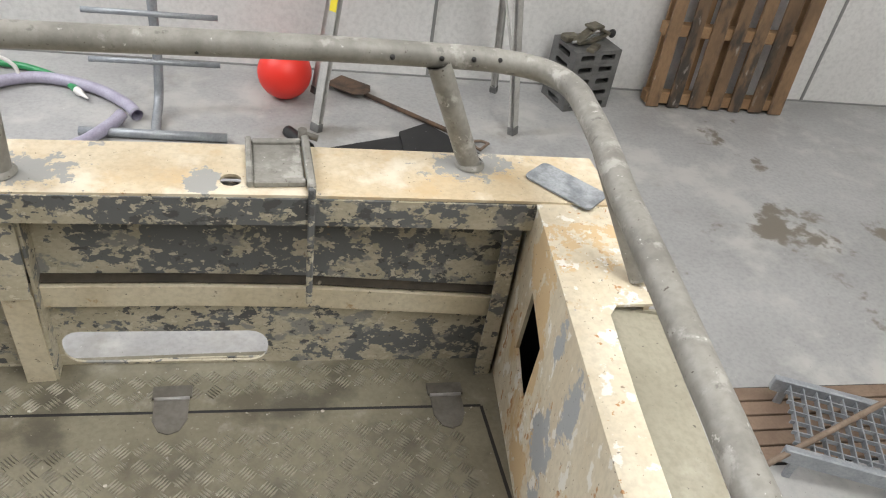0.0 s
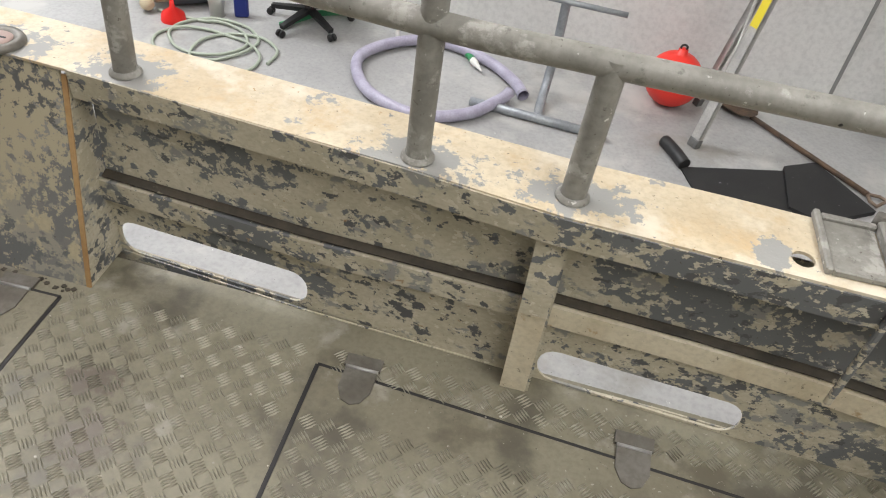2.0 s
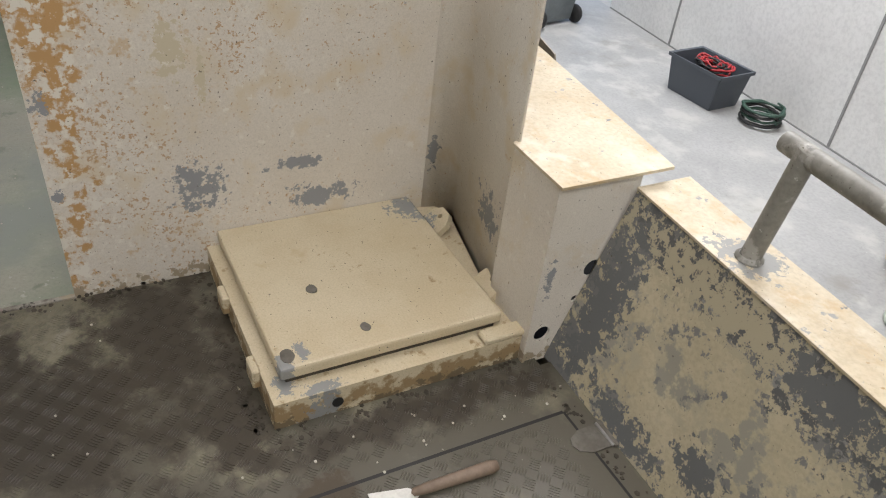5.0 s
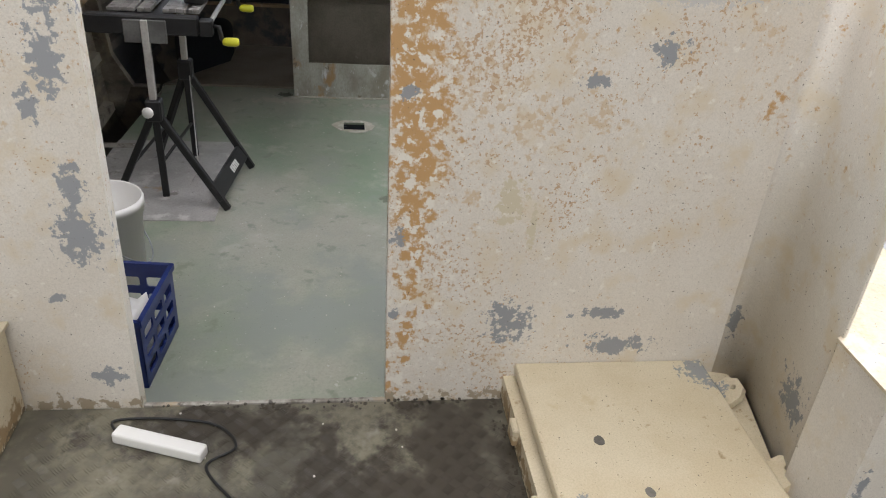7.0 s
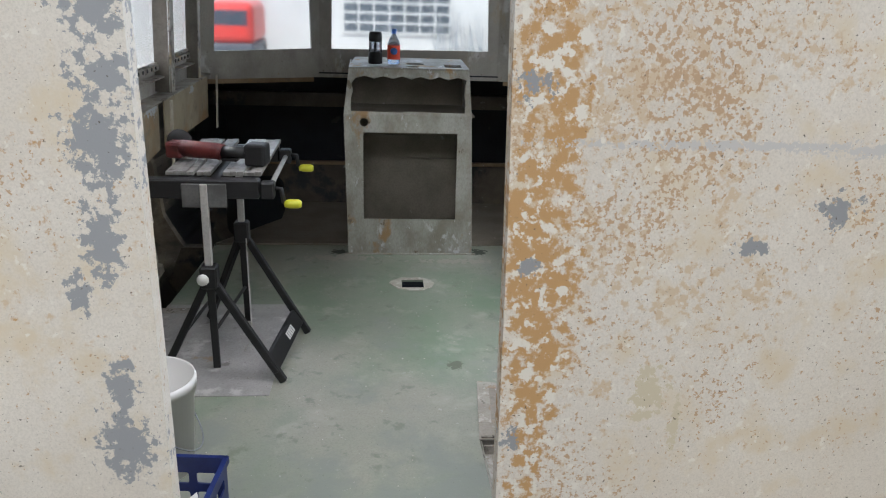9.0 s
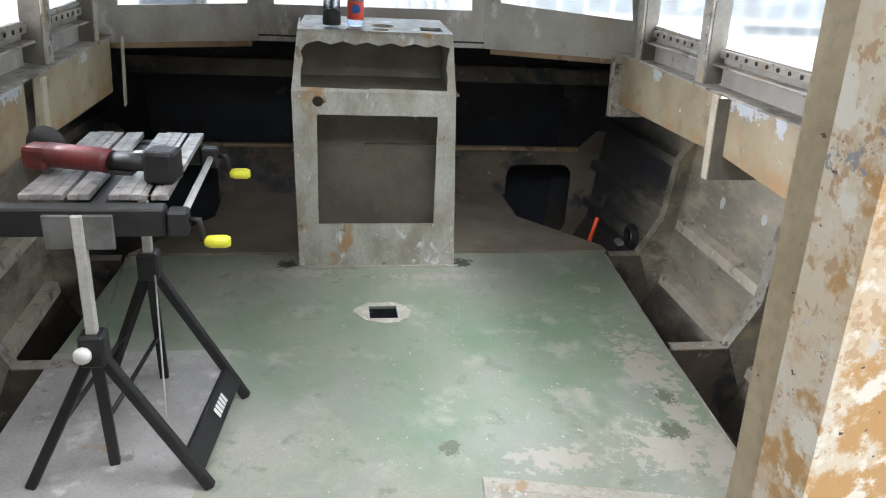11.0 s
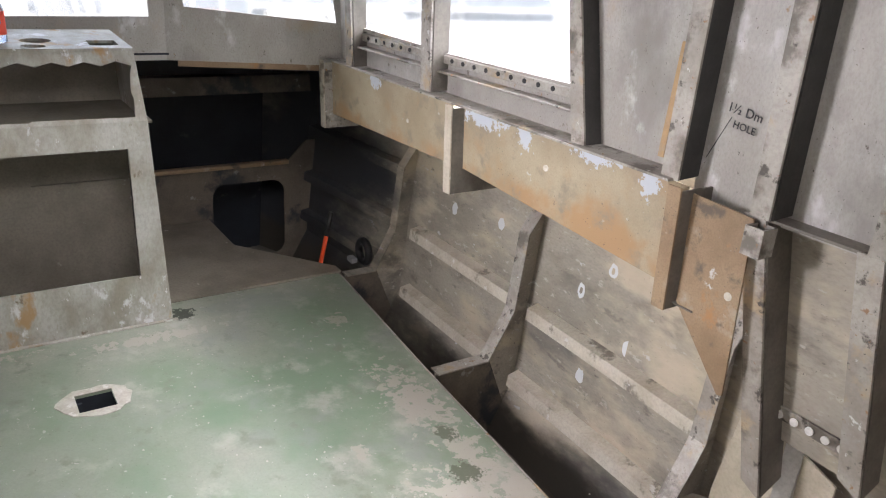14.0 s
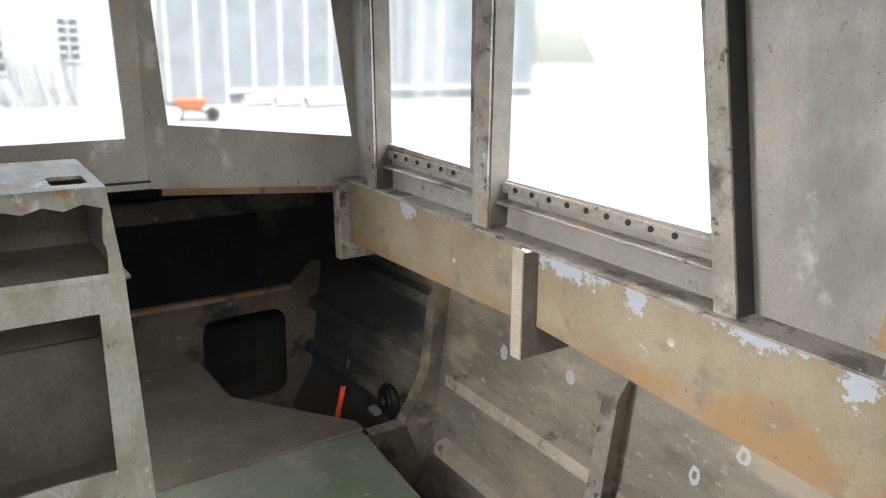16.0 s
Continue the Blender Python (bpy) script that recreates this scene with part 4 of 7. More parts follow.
# rails
def guard_rail():
    rail = thing("guard_rail", pose(0, 0, 0.51), "dull grey painted tube guard rail on the bulwark", "rail")
    z = 0.255
    top = [(-2.09, 1.43, z), (-1.16, 1.335, z), (-0.57, 1.262, z), (-0.29, 1.25, z), (0.2, 1.262, z - 0.012), (0.5, 1.264, z - 0.022), (0.60, 1.255, z - 0.026), (0.668, 1.230, z - 0.03), (0.70, 1.165, z - 0.03), (0.696, 1.075, z - 0.03), (0.68, 0.955, z - 0.03), (0.655, 0.82, z - 0.03), (0.632, 0.65, z - 0.03), (0.602, 0.45, z - 0.03), (0.57, 0.2, z - 0.03), (0.55, -0.4, z - 0.03)]
    bm = bmesh.new()
    pipe(bm, spline(top, 7), 0.0225, 16)
    part("top_rail", bm, m_rail, rail)
    for (bx, by), (tx, ty) in (((-2.06, 1.42), (-2.03, 1.42)), ((-1.165, 1.33), (-1.156, 1.33)), ((-0.575, 1.265), (-0.565, 1.262)), ((-0.295, 1.248), (-0.287, 1.25)), ((0.565, 1.262), (0.468, 1.25))):
        bm = bmesh.new()
        pipe(bm, [(bx, by, -0.002), (tx, ty, 0.72 if bx == -0.575 else z + (0.012 if tx < 0.3 else -0.03))], 0.0225, 16)
        part("post", bm, m_rail, rail)
        bm = bmesh.new()
        lathe(bm, [(0.031, 0), (0.03, 0.004), (0.024, 0.01)], 16, Matrix.Translation((bx, by, 0)))
        part("weld_collar", bm, m_rail, rail)
    for x in (-0.16, 0.05, 0.38, 0.47, 0.53, 0.58):
        bm = bmesh.new()
        bmesh.ops.create_uvsphere(bm, u_segments=8, v_segments=6, radius=0.005)
        part("bolt_hole", bm, m_rubber, rail, m=Matrix.Translation((x, 1.241, z - 0.016)))
    bm = bmesh.new()
    pipe(bm, [(0.785, 0.895, 0.0), (0.695, 1.0, z - 0.045)], 0.02, 14)
    part("post", bm, m_rail, rail)


guard_rail()

# transom
tm = axes((0.672, 1.12, 0), (-0.14, -1, 0), (0, 0, 1))
bm = bmesh.new()
plate(bm, [(-0.085, -0.01), (2.2, -0.01), (2.2, 0.498), (-0.085, 0.498)], [[(0.093, 0.363), (0.083, 0.197), (0.205, 0.155), (0.213, 0.332)]], -0.008, tm)
transom = structure("transom", bm, m_transom, "boat transom with cracked cream paint, orange stains and a diamond hole", "transom")
bm = bmesh.new()
plate(bm, [(-0.01, -0.002), (2.2, -0.002), (2.2, -0.066), (0.50, -0.068), (0.30, -0.073), (0.275, -0.09), (0.268, -0.158), (0.24, -0.16), (0.12, -0.142), (-0.03, -0.168)], depth=0.006, m=axes((0.668, 1.125, 0.503), (-0.14, -1, 0), (-1, 0.14, 0)))
part("transom_cap", bm, m_transom, transom)
bm = bmesh.new()
box(bm, -0.10, 0.26, 0.02, 0.5, -0.15, -0.14, tm)
part("outer_skin", bm, m_cap, transom)
bm = bmesh.new()
solid(bm, [[tm @ Vector((u, 0.488, -0.055)), tm @ Vector((u, 0.47, -0.17 + 0.02 * u)), tm @ Vector((u, -0.3, -0.20)), tm @ Vector((u, -0.3, -0.07))] for u in (0.262, 1.0, 2.0)], -0.006)
box(bm, 0.256, 0.262, -0.3, 0.484, -0.175, -0.055, tm)
part("stern_box", bm, m_olive, transom, "drab olive stern fitting")
# five black walls put shade behind the diamond hole
bm = bmesh.new()
for q in ((0.02, 0.27, 0.05, 0.40, -0.10, -0.09), (0.02, 0.03, 0.05, 0.40, -0.09, -0.01), (0.26, 0.27, 0.05, 0.40, -0.09, -0.01), (0.03, 0.26, 0.05, 0.06, -0.09, -0.01), (0.03, 0.26, 0.39, 0.40, -0.09, -0.01)):
    box(bm, *q, tm)
part("inner_void", bm, m_dark, transom)
pad = thing("grip_pad", pose(0.746, 1.178, 0.5105, 0, 0, -52), "grey woven anti-slip pad on the corner of the cap", "pad")
bm = bmesh.new()
plate(bm, rounded(-0.078, 0.078, -0.04, 0.04, 0.014, 4), depth=0.004)
part("pad", bm, m_tape, pad)
# ---- shared outlines ----
def F(p, s):
    return p if s > 0 else (p[0], 2 * MID - p[1], p[2])


def fl(pts, s):
    return pts if s > 0 else [(x, 2 * MID - y) for x, y in pts]


HULL_Y = [(-7.7, 1.74), (-6.5, 1.84), (-5.4, 1.82), (-4.5, 1.79), (-3.0, 1.6)]


def hy(x, z):
    """Inner face of the hull side."""
    return along(HULL_Y, x) + (0.10 * (z - 0.05) if z > -0.5 else 0.10 * (z - 0.05) + 0.9 * (z + 0.5))


# ---- forward end of the cockpit ----
BX = -3.04
bm = bmesh.new()
door_hole = [(-0.545, -0.19), (0.157, -0.19), (0.135, 1.0), (0.115, 1.66), (-0.555, 1.66)]
plate(bm, [(-1.12, -0.3), (1.25, -0.3), (1.25, 1.74), (-1.12, 1.74)], [door_hole], -0.05, axes((BX, 0, 0), (0, 1, 0), (0, 0, 1)))
bulkhead = structure("wall_bulkhead", bm, m_bulkhead, "cabin bulkhead with cream paint stripped to orange flecks and grey patches", "wall")
bm = bmesh.new()
plate(bm, [(0.188, -0.19), (0.24, -0.19), (0.22, 1.66), (0.152, 1.66), (0.174, 1.0)], depth=-0.05, m=axes((BX - 0.0505, 0, 0), (0, 1, 0), (0, 0, 1)))
part("door_return", bm, m_reveal, bulkhead, "door reveal with orange flecks")
bm = bmesh.new()
plate(bm, [(0.205, -0.19), (0.26, -0.19), (0.24, 1.66), (0.168, 1.66), (0.192, 1.0)], depth=-0.06, m=axes((BX - 0.101, 0, 0), (0, 1, 0), (0, 0, 1)))
part("door_trim", bm, m_jamb, bulkhead, "drab olive door edge")
bm = bmesh.new()
soft_box(bm, BX - 0.012, BX + 0.003, -0.54, 0.155, -0.012, 0.001, 0.002)
part("sill_strip", bm, m_frame, bulkhead, "bright metal edge strip of the sill")
# folded-in wing between bulkhead and side deck
bm = bmesh.new()
arc = [(BX + 0.002, 1.17), (BX + 0.012, 1.21), (BX + 0.04, 1.235), (BX + 0.08, 1.243), (-2.585, 1.168)]
solid(bm, [[(x, y, -0.01) for x, y in arc], [(x, y, 1.74) for x, y in arc]], -0.008, smooth=True)
wing = structure("wall_wing", bm, m_bulkhead, "rounded cream side wing of the cabin bulkhead", "wall")
bm = bmesh.new()
plate(bm, [(-2.58, -0.01), (-2.384, -0.01), (-2.384, 0.54), (-2.58, 0.54)], depth=-0.008, m=axes((0, 1.158, 0), (1, 0, 0), (0, 0, 1)))
part("coaming", bm, m_bulkhead, wing)
bm = bmesh.new()
plate(bm, [(1.16, -0.01), (1.26, -0.01), (1.40, 0.5), (1.40, 0.538), (1.16, 0.538)], [circle(1.318, 0.27, 0.026, 14), circle(1.285, 0.18, 0.011, 10), circle(1.205, 0.085, 0.024, 14)], -0.008, axes((-2.388, 0, 0), (0, 1, 0), (0, 0, 1)))
part("step_face", bm, m_bulkhead, wing, "small cream end face with drain holes")
# black backing stands for the shade behind the drain holes
bm = bmesh.new()
box(bm, -2.5, -2.45, 1.17, 1.4, 0.0, 0.5)
part("void", bm, m_dark, wing)
for s in (1, -1):
    bm = bmesh.new()
    pts = [(-2.37, 1.152), (-2.37, 1.475), (-3.12, 1.57), (-3.62, 1.75), (-3.62, 1.52), (-3.44, 1.58), (-3.2, 1.33), (-3.06, 1.26), (-2.6, 1.185), (-2.585, 1.155)]
    if s < 0:
        pts = [(x, 2 * MID - y) for x, y in pts]
    plate(bm, pts, depth=-0.008, m=Matrix.Translation((0, 0, 0.546)))
    solid(bm, [[F((x, 1.565, z), s), F((x, hy(x, 0.6) + 0.1, z), s)] for x, z in ((-4.45, 0.72), (-5.5, 0.8), (-6.7, 0.88))], -0.008)
    structure("side_deck", bm, m_cap, "worn cream side deck beside the cabin", "deck")
# plain port bulwark that closes the cockpit
bm = bmesh.new()
solid(bm, [[(x, -1.02 - 0.06 * (0.7 - x) * 0.5, z) for x in (0.7, -1.0, -2.37)] for z in (-0.01, 0.5)], 0.01)
b2 = structure("bulwark_port", bm, m_mottled, "flaking cream aluminium bulwark", "bulwark")
bm = bmesh.new()
solid(bm, [[(x, -1.01 - 0.03 * (0.7 - x) + d, 0.508) for x in (0.84, -1.0, -2.37)] for d in (0, -0.18)], 0.006)
part("cap", bm, m_cap, b2)


def locker(m, flip=1):
    ob = thing("deck_locker", m, "low cream painted deck locker with a hinged lid and grey chips", "locker", "deck lockers")
    bm = bmesh.new()
    plate(bm, [(-0.635, 0.0), (0.0, 0.0), (0.0, 0.652), (-0.19, 0.657), (-0.53, 0.725), (-0.635, 0.71)], depth=0.079)
    part("body", bm, m_box, ob)
    # dark inset added as the shade in the gap below the lid
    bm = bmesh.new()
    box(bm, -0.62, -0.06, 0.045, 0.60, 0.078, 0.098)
    part("lid_gap_shade", bm, m_grime_shade, ob, "dark inset that puts shade into the lid gap")
    bm = bmesh.new()
    soft_box(bm, -0.634, -0.05, 0.03, 0.615, 0.094, 0.13, 0.008, seg=2)
    part("lid", bm, m_box, ob, "flat lid with round grey chips")
    bm = bmesh.new()
    soft_box(bm, -0.04, 0.004, 0.54, 0.66, 0.083, 0.10, 0.004)
    part("lip", bm, m_box, ob)
    for x in (-0.52, -0.2):
        bm = bmesh.new()
        plate(bm, [(-0.05, 0.0), (0.05, 0.0), (0.045, 0.05), (0.02, 0.075), (-0.02, 0.075), (-0.045, 0.05)], [circle(0, 0.05, 0.009, 10)], 0.02, axes((x + 0.01, 0.64, 0.075), (1, 0, 0), (0, 0.75, 0.6)))
        part("hinge", bm, m_box, ob)
    for x in (-0.14, -0.42):
        bm = bmesh.new()
        soft_box(bm, x - 0.03, x + 0.03, -0.018, 0.002, 0.03, 0.085, 0.004)
        part("catch", bm, m_box, ob)
    bm = bmesh.new()
    tube(bm, [(0.001, 0.15, 0.035), (0.004, 0.15, 0.035)], 0.014, 14)
    part("drain_hole", bm, m_rubber, ob)
    for x, y, r in ((-0.30, 0.19, 0.018), (-0.12, 0.265, 0.016), (-0.09, 0.06, 0.022)):
        bm = bmesh.new()
        plate(bm, circle(x, y, r, 14, r * 0.8, 0.12, int(r * 1e3)), depth=0.0015, m=Matrix.Translation((0, 0, 0.1302)))
        part("chip", bm, m_dark_steel, ob, "bare grey chip")
    return ob


locker(pose(-2.405, 0.505, 0.0))
port_box = thing("deck_box", pose(-3.035, -0.855, 0.0), "tall open cream deck box with a worn flanged rim", "box")
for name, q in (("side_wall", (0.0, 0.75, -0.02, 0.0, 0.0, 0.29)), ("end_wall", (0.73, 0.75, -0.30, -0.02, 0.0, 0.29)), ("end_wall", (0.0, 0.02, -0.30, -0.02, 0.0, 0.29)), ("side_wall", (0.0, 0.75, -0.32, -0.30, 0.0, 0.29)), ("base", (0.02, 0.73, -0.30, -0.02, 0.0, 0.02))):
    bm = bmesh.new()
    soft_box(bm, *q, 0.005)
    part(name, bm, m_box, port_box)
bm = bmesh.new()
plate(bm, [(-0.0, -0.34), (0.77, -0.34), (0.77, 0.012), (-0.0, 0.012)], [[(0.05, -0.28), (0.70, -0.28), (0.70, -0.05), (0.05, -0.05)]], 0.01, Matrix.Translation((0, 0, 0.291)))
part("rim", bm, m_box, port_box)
bm = bmesh.new()
tube(bm, [(0.16, 0.0, 0.11), (0.16, 0.003, 0.11)], 0.018, 14)
part("drain_hole", bm, m_rubber, port_box)

# ---- cabin shell ----
EDGE = [(-6.55, 1.44), (-5.49, 1.335), (-4.44, 1.25)]
bm = bmesh.new()
hole = [(-5.905, 0.045), (-5.78, 0.045), (-5.78, 0.175), (-5.905, 0.175)]
plate(bm, [(-3.05, -1.2), (-3.05, 0.30), (-4.19, 0.30), (-4.63, 0.36), (-4.43, 1.25), (-5.49, 1.335), (-6.55, 1.44), (-6.55, -1.165), (-5.5, -1.225), (-4.5, -1.25)], [hole], -0.012, Matrix.Translation((0, 0, SOLE)))
cabin_floor = structure("cabin_floor", bm, m_green, "worn green painted cabin floor rubbed to grey", "floor")
bm = bmesh.new()
plate(bm, circle(-5.842, 0.11, 0.105, 26, 0.13, 0.09, 5), [[(x, y) for x, y in hole]], 0.003, Matrix.Translation((0, 0, SOLE)))
part("hole_edge", bm, m_chip, cabin_floor, "bare chipped rim round the hole")
# near-black well puts the shade into the floor hole
bm = bmesh.new()
box(bm, -5.92, -5.76, 0.03, 0.19, SOLE - 0.16, SOLE - 0.15)
box(bm, -5.915, -5.905, 0.03, 0.19, SOLE - 0.16, SOLE - 0.012)
box(bm, -5.87, -5.86, 0.045, 0.065, SOLE - 0.15, SOLE - 0.01)
part("hole_well", bm, m_dark, cabin_floor)
bm = bmesh.new()
plate(bm, [(-5.53, -0.545), (-4.55, -0.565), (-4.55, -1.25), (-5.53, -1.225)], depth=0.004, m=Matrix.Translation((0, 0, SOLE + 0.0005)))
part("floor_patch", bm, m_patch, cabin_floor, "bare grey rectangular patch")
bm = bmesh.new()
plate(bm, [(-4.645, 0.34), (-4.43, 1.262), (-4.40, 1.27), (-4.40, 1.70), (-4.335, 1.745), (-4.125, 1.60), (-4.185, 0.29)], [circle(-4.48, 0.518, 0.013, 12), circle(-4.374, 0.515, 0.017, 12), circle(-4.335, 0.512, 0.017, 12), circle(-4.29, 0.51, 0.017, 12), circle(-4.228, 0.984, 0.016, 12), circle(-4.183, 1.377, 0.018, 12)], -0.012, Matrix.Translation((0, 0, SOLE + 0.006)))
part("locker_plate", bm, m_bare_floor, cabin_floor, "bare plate with bolt holes and orange stains")
bm = bmesh.new()
plate(bm, [(-4.645, 0.34), (-4.43, 1.262), (-4.378, 1.25), (-4.58, 0.385), (-4.30, 0.355), (-4.30, 0.303)], depth=0.0015, m=Matrix.Translation((0, 0, SOLE + 0.0062)))
part("pale_border", bm, m_border, cabin_floor, "pale chipped sealant border of the plate")
# near-black sheet gives the bolt holes their shade
bm = bmesh.new()
box(bm, -4.6, -4.19, 0.4, 1.6, SOLE - 0.2, SOLE - 0.195)
part("under_plate", bm, m_dark, cabin_floor)
# dark colour on this edge stands for the shadow under the plate's drop
bm = bmesh.new()
solid(bm, [[(-4.186, 0.295, SOLE + 0.005), (-4.126, 1.60, SOLE + 0.005)], [(-4.184, 0.295, SOLE - 0.03), (-4.124, 1.60, SOLE - 0.03)]], 0.006)
part("plate_edge", bm, m_dark_steel, cabin_floor)
bm = bmesh.new()
plate(bm, [(-3.05, 0.30), (-4.187, 0.30), (-4.127, 1.60), (-3.05, 1.5)], depth=-0.012, m=Matrix.Translation((0, 0, SOLE - 0.024)))
part("lower_floor", bm, m_bare_floor, cabin_floor, "lower tan floor beside the door")
bm = bmesh.new()
for a in ((-4.20, -4.19), (-4.135, -4.125)):
    box(bm, a[0], a[1], 0.30, 0.37, SOLE - 0.045, SOLE + 0.012)
box(bm, -4.19, -4.135, 0.36, 0.37, SOLE - 0.045, SOLE + 0.012)
part("angle_stub", bm, m_frame, cabin_floor)
bm = bmesh.new()
solid(bm, [[(-4.186, 0.297, SOLE + 0.002), (-3.05, 0.297, SOLE + 0.002)], [(-4.186, 0.297, SOLE - 0.06), (-3.05, 0.297, SOLE - 0.06)]], 0.005)
part("floor_edge", bm, m_frame, cabin_floor)
bm = bmesh.new()
plate(bm, [(-6.553, 1.45), (-6.553, -1.17), (-7.13, -0.8), (-7.59, -0.8), (-7.59, 1.06), (-7.13, 1.06), (-6.62, 1.45)], depth=-0.012, m=Matrix.Translation((0, 0, SOLE + 0.012)))
sole_fwd = structure("forward_sole", bm, m_sole, "dusty brown-grey forward sole plate", "floor")
bm = bmesh.new()
for s in (1, -1):
    solid(bm, [[F((*p, SOLE + 0.004), s) for p in EDGE], [F((*p, SOLE - 0.12), s) for p in EDGE]], 0.006)
part("floor_coaming", bm, m_frame, cabin_floor)

def cabin_side(s):
    tag = "starboard" if s > 0 else "port"
    xs = [-7.7, -7.1, -6.5, -5.95, -5.4, -4.9, -4.4, -3.8, -3.45]
    bm = bmesh.new()
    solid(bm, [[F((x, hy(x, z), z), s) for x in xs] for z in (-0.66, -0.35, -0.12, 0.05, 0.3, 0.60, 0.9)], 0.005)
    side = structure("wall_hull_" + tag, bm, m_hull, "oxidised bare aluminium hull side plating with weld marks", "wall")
    # stringers along the plating
    for x0, x1, z in ((-7.6, -6.55, 0.06), (-6.40, -5.5, 0.06), (-5.38, -4.42, 0.05), (-6.42, -5.5, -0.28), (-5.42, -4.45, -0.29), (-7.6, -6.55, 0.36), (-7.6, -6.55, -0.2)):
        bm = bmesh.new()
        xx = [x0, (x0 + x1) / 2, x1]
        solid(bm, [[F((x, hy(x, z), z), s) for x in xx], [F((x, hy(x, z) - 0.055, z - 0.012), s) for x in xx], [F((x, hy(x, z - 0.05) - 0.057, z - 0.06), s) for x in xx]], 0.005)
        # forward stringers share the hull colour, with its painted bow shade
        part("stringer", bm, m_stringer if x0 > -6.45 else m_hull, side)
    # web frames
    for x in (-6.52, -5.45, -4.40):
        bm = bmesh.new()
        floor_y = along(EDGE, x) + 0.02
        edge = [(hy(x, 0.66) + 0.02, 0.66), (hy(x, 0.45) - 0.03, 0.46), (hy(x, 0.4) - 0.095, 0.36), (hy(x, 0.1) - 0.10, 0.02), (hy(x, 0) - 0.13, -0.06), (hy(x, -0.19) - 0.19, SOLE), (floor_y, SOLE), (floor_y, SOLE - 0.42), (hy(x, -0.55), -0.6), (hy(x, -0.35) + 0.02, -0.35), (hy(x, 0.05) + 0.02, 0.05), (hy(x, 0.6) + 0.02, 0.66)]
        if s < 0:
            edge = [(2 * MID - y, z) for y, z in edge]
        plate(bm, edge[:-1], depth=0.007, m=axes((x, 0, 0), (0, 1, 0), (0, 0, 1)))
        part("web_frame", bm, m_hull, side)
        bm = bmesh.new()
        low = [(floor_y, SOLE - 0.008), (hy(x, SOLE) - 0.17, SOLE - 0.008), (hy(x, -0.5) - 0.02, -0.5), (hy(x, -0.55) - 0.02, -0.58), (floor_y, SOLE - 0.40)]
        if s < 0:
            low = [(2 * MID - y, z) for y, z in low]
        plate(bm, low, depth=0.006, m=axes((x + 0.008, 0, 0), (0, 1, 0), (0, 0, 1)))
        part("floor_web", bm, m_beam, side, "dark brown web plate below the floor edge")
        bm = bmesh.new()
        rim = edge[0:6] if x > -4.5 else edge[0:7]
        solid(bm, [[(x - 0.03, y, z) for y, z in rim], [(x + 0.035, y, z) for y, z in rim]], 0.006)
        part("frame_flange", bm, m_frame if x > -6 else m_hull, side)
    # shelf under the windows, fascia and brackets
    YS = 1.42
    bm = bmesh.new()
    plate(bm, fl([(-6.70, YS), (-4.47, YS - 0.02), (-4.47, 1.60), (-6.70, 1.62)], s), depth=-0.007, m=Matrix.Translation((0, 0, 0.905)))
    part("shelf", bm, m_frame, side)
    for x0, x1, z0, z1 in ((-6.66, -5.56, 0.635, 0.66), (-5.49, -4.42, 0.66, 0.60)):
        bm = bmesh.new()
        solid(bm, [[F((x0, 1.45, z0), s), F(((x0 + x1) / 2, 1.445, (z0 + z1) / 2), s), F((x1, 1.44, z1), s)], [F((x0, 1.44, 0.895), s), F(((x0 + x1) / 2, 1.435, 0.895), s), F((x1, 1.43, 0.895), s)]], 0.006)
        part("fascia", bm, m_fascia, side, "tan primed fascia plate with blue-white runs")
    for x, zb in ((-6.66, 0.565), (-5.51, 0.555), (-4.41, 0.545)):
        bm = bmesh.new()
        plate(bm, fl([(YS - 0.035, 0.89), (YS - 0.02, zb), (hy(x, zb) + 0.01, zb), (hy(x, 0.89) + 0.01, 0.89)], s), depth=0.007, m=axes((x - 0.002, 0, 0), (0, 1, 0), (0, 0, 1)))
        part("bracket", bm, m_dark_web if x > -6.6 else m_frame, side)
        bm = bmesh.new()
        solid(bm, [[F((x - 0.038, YS - 0.037, 0.90), s), F((x + 0.006, YS - 0.037, 0.90), s)], [F((x - 0.038, YS - 0.022, zb), s), F((x + 0.006, YS - 0.022, zb), s)]], 0.006)
        part("bracket_flange", bm, m_gusset if x > -4.6 else m_stringer, side)
    # window band
    wm = axes((0, 1.508, 0.905), (1, 0, 0), (0, -0.055, 1))
    if s < 0:
        wm = Matrix.Translation((0, 2 * MID, 0)) @ Matrix.Diagonal((1, -1, 1, 1)) @ wm
    h = 0.86
    w1 = [(-6.465, 0.175), (-5.905, 0.165), (-5.89, 0.73), (-6.45, 0.73)]
    w2 = [(-5.765, 0.158), (-4.965, 0.163), (-5.06, 0.73), (-5.75, 0.73)]
    bm = bmesh.new()
    plate(bm, [(-6.72, 0), (-4.468, 0), (-4.468, -0.06), (-3.45, -0.06), (-3.45, h), (-6.72, h)], [w1, w2], -0.006, wm)
    band = structure("wall_window_band_" + tag, bm, m_band, "bare aluminium cabin side with two window openings", "wall")
    for n, w in enumerate((w1, w2)):
        x0, x1 = w[0][0], w[1][0]
        bm = bmesh.new()
        soft_box(bm, x0 - 0.03, x1 + 0.03, 0.118, 0.152, 0.0, 0.022, 0.003, wm)
        part("sill_flat", bm, m_frame, band, "drilled clamp strip under the window")
        for k in range(int((x1 - x0) / 0.075)):
            bm = bmesh.new()
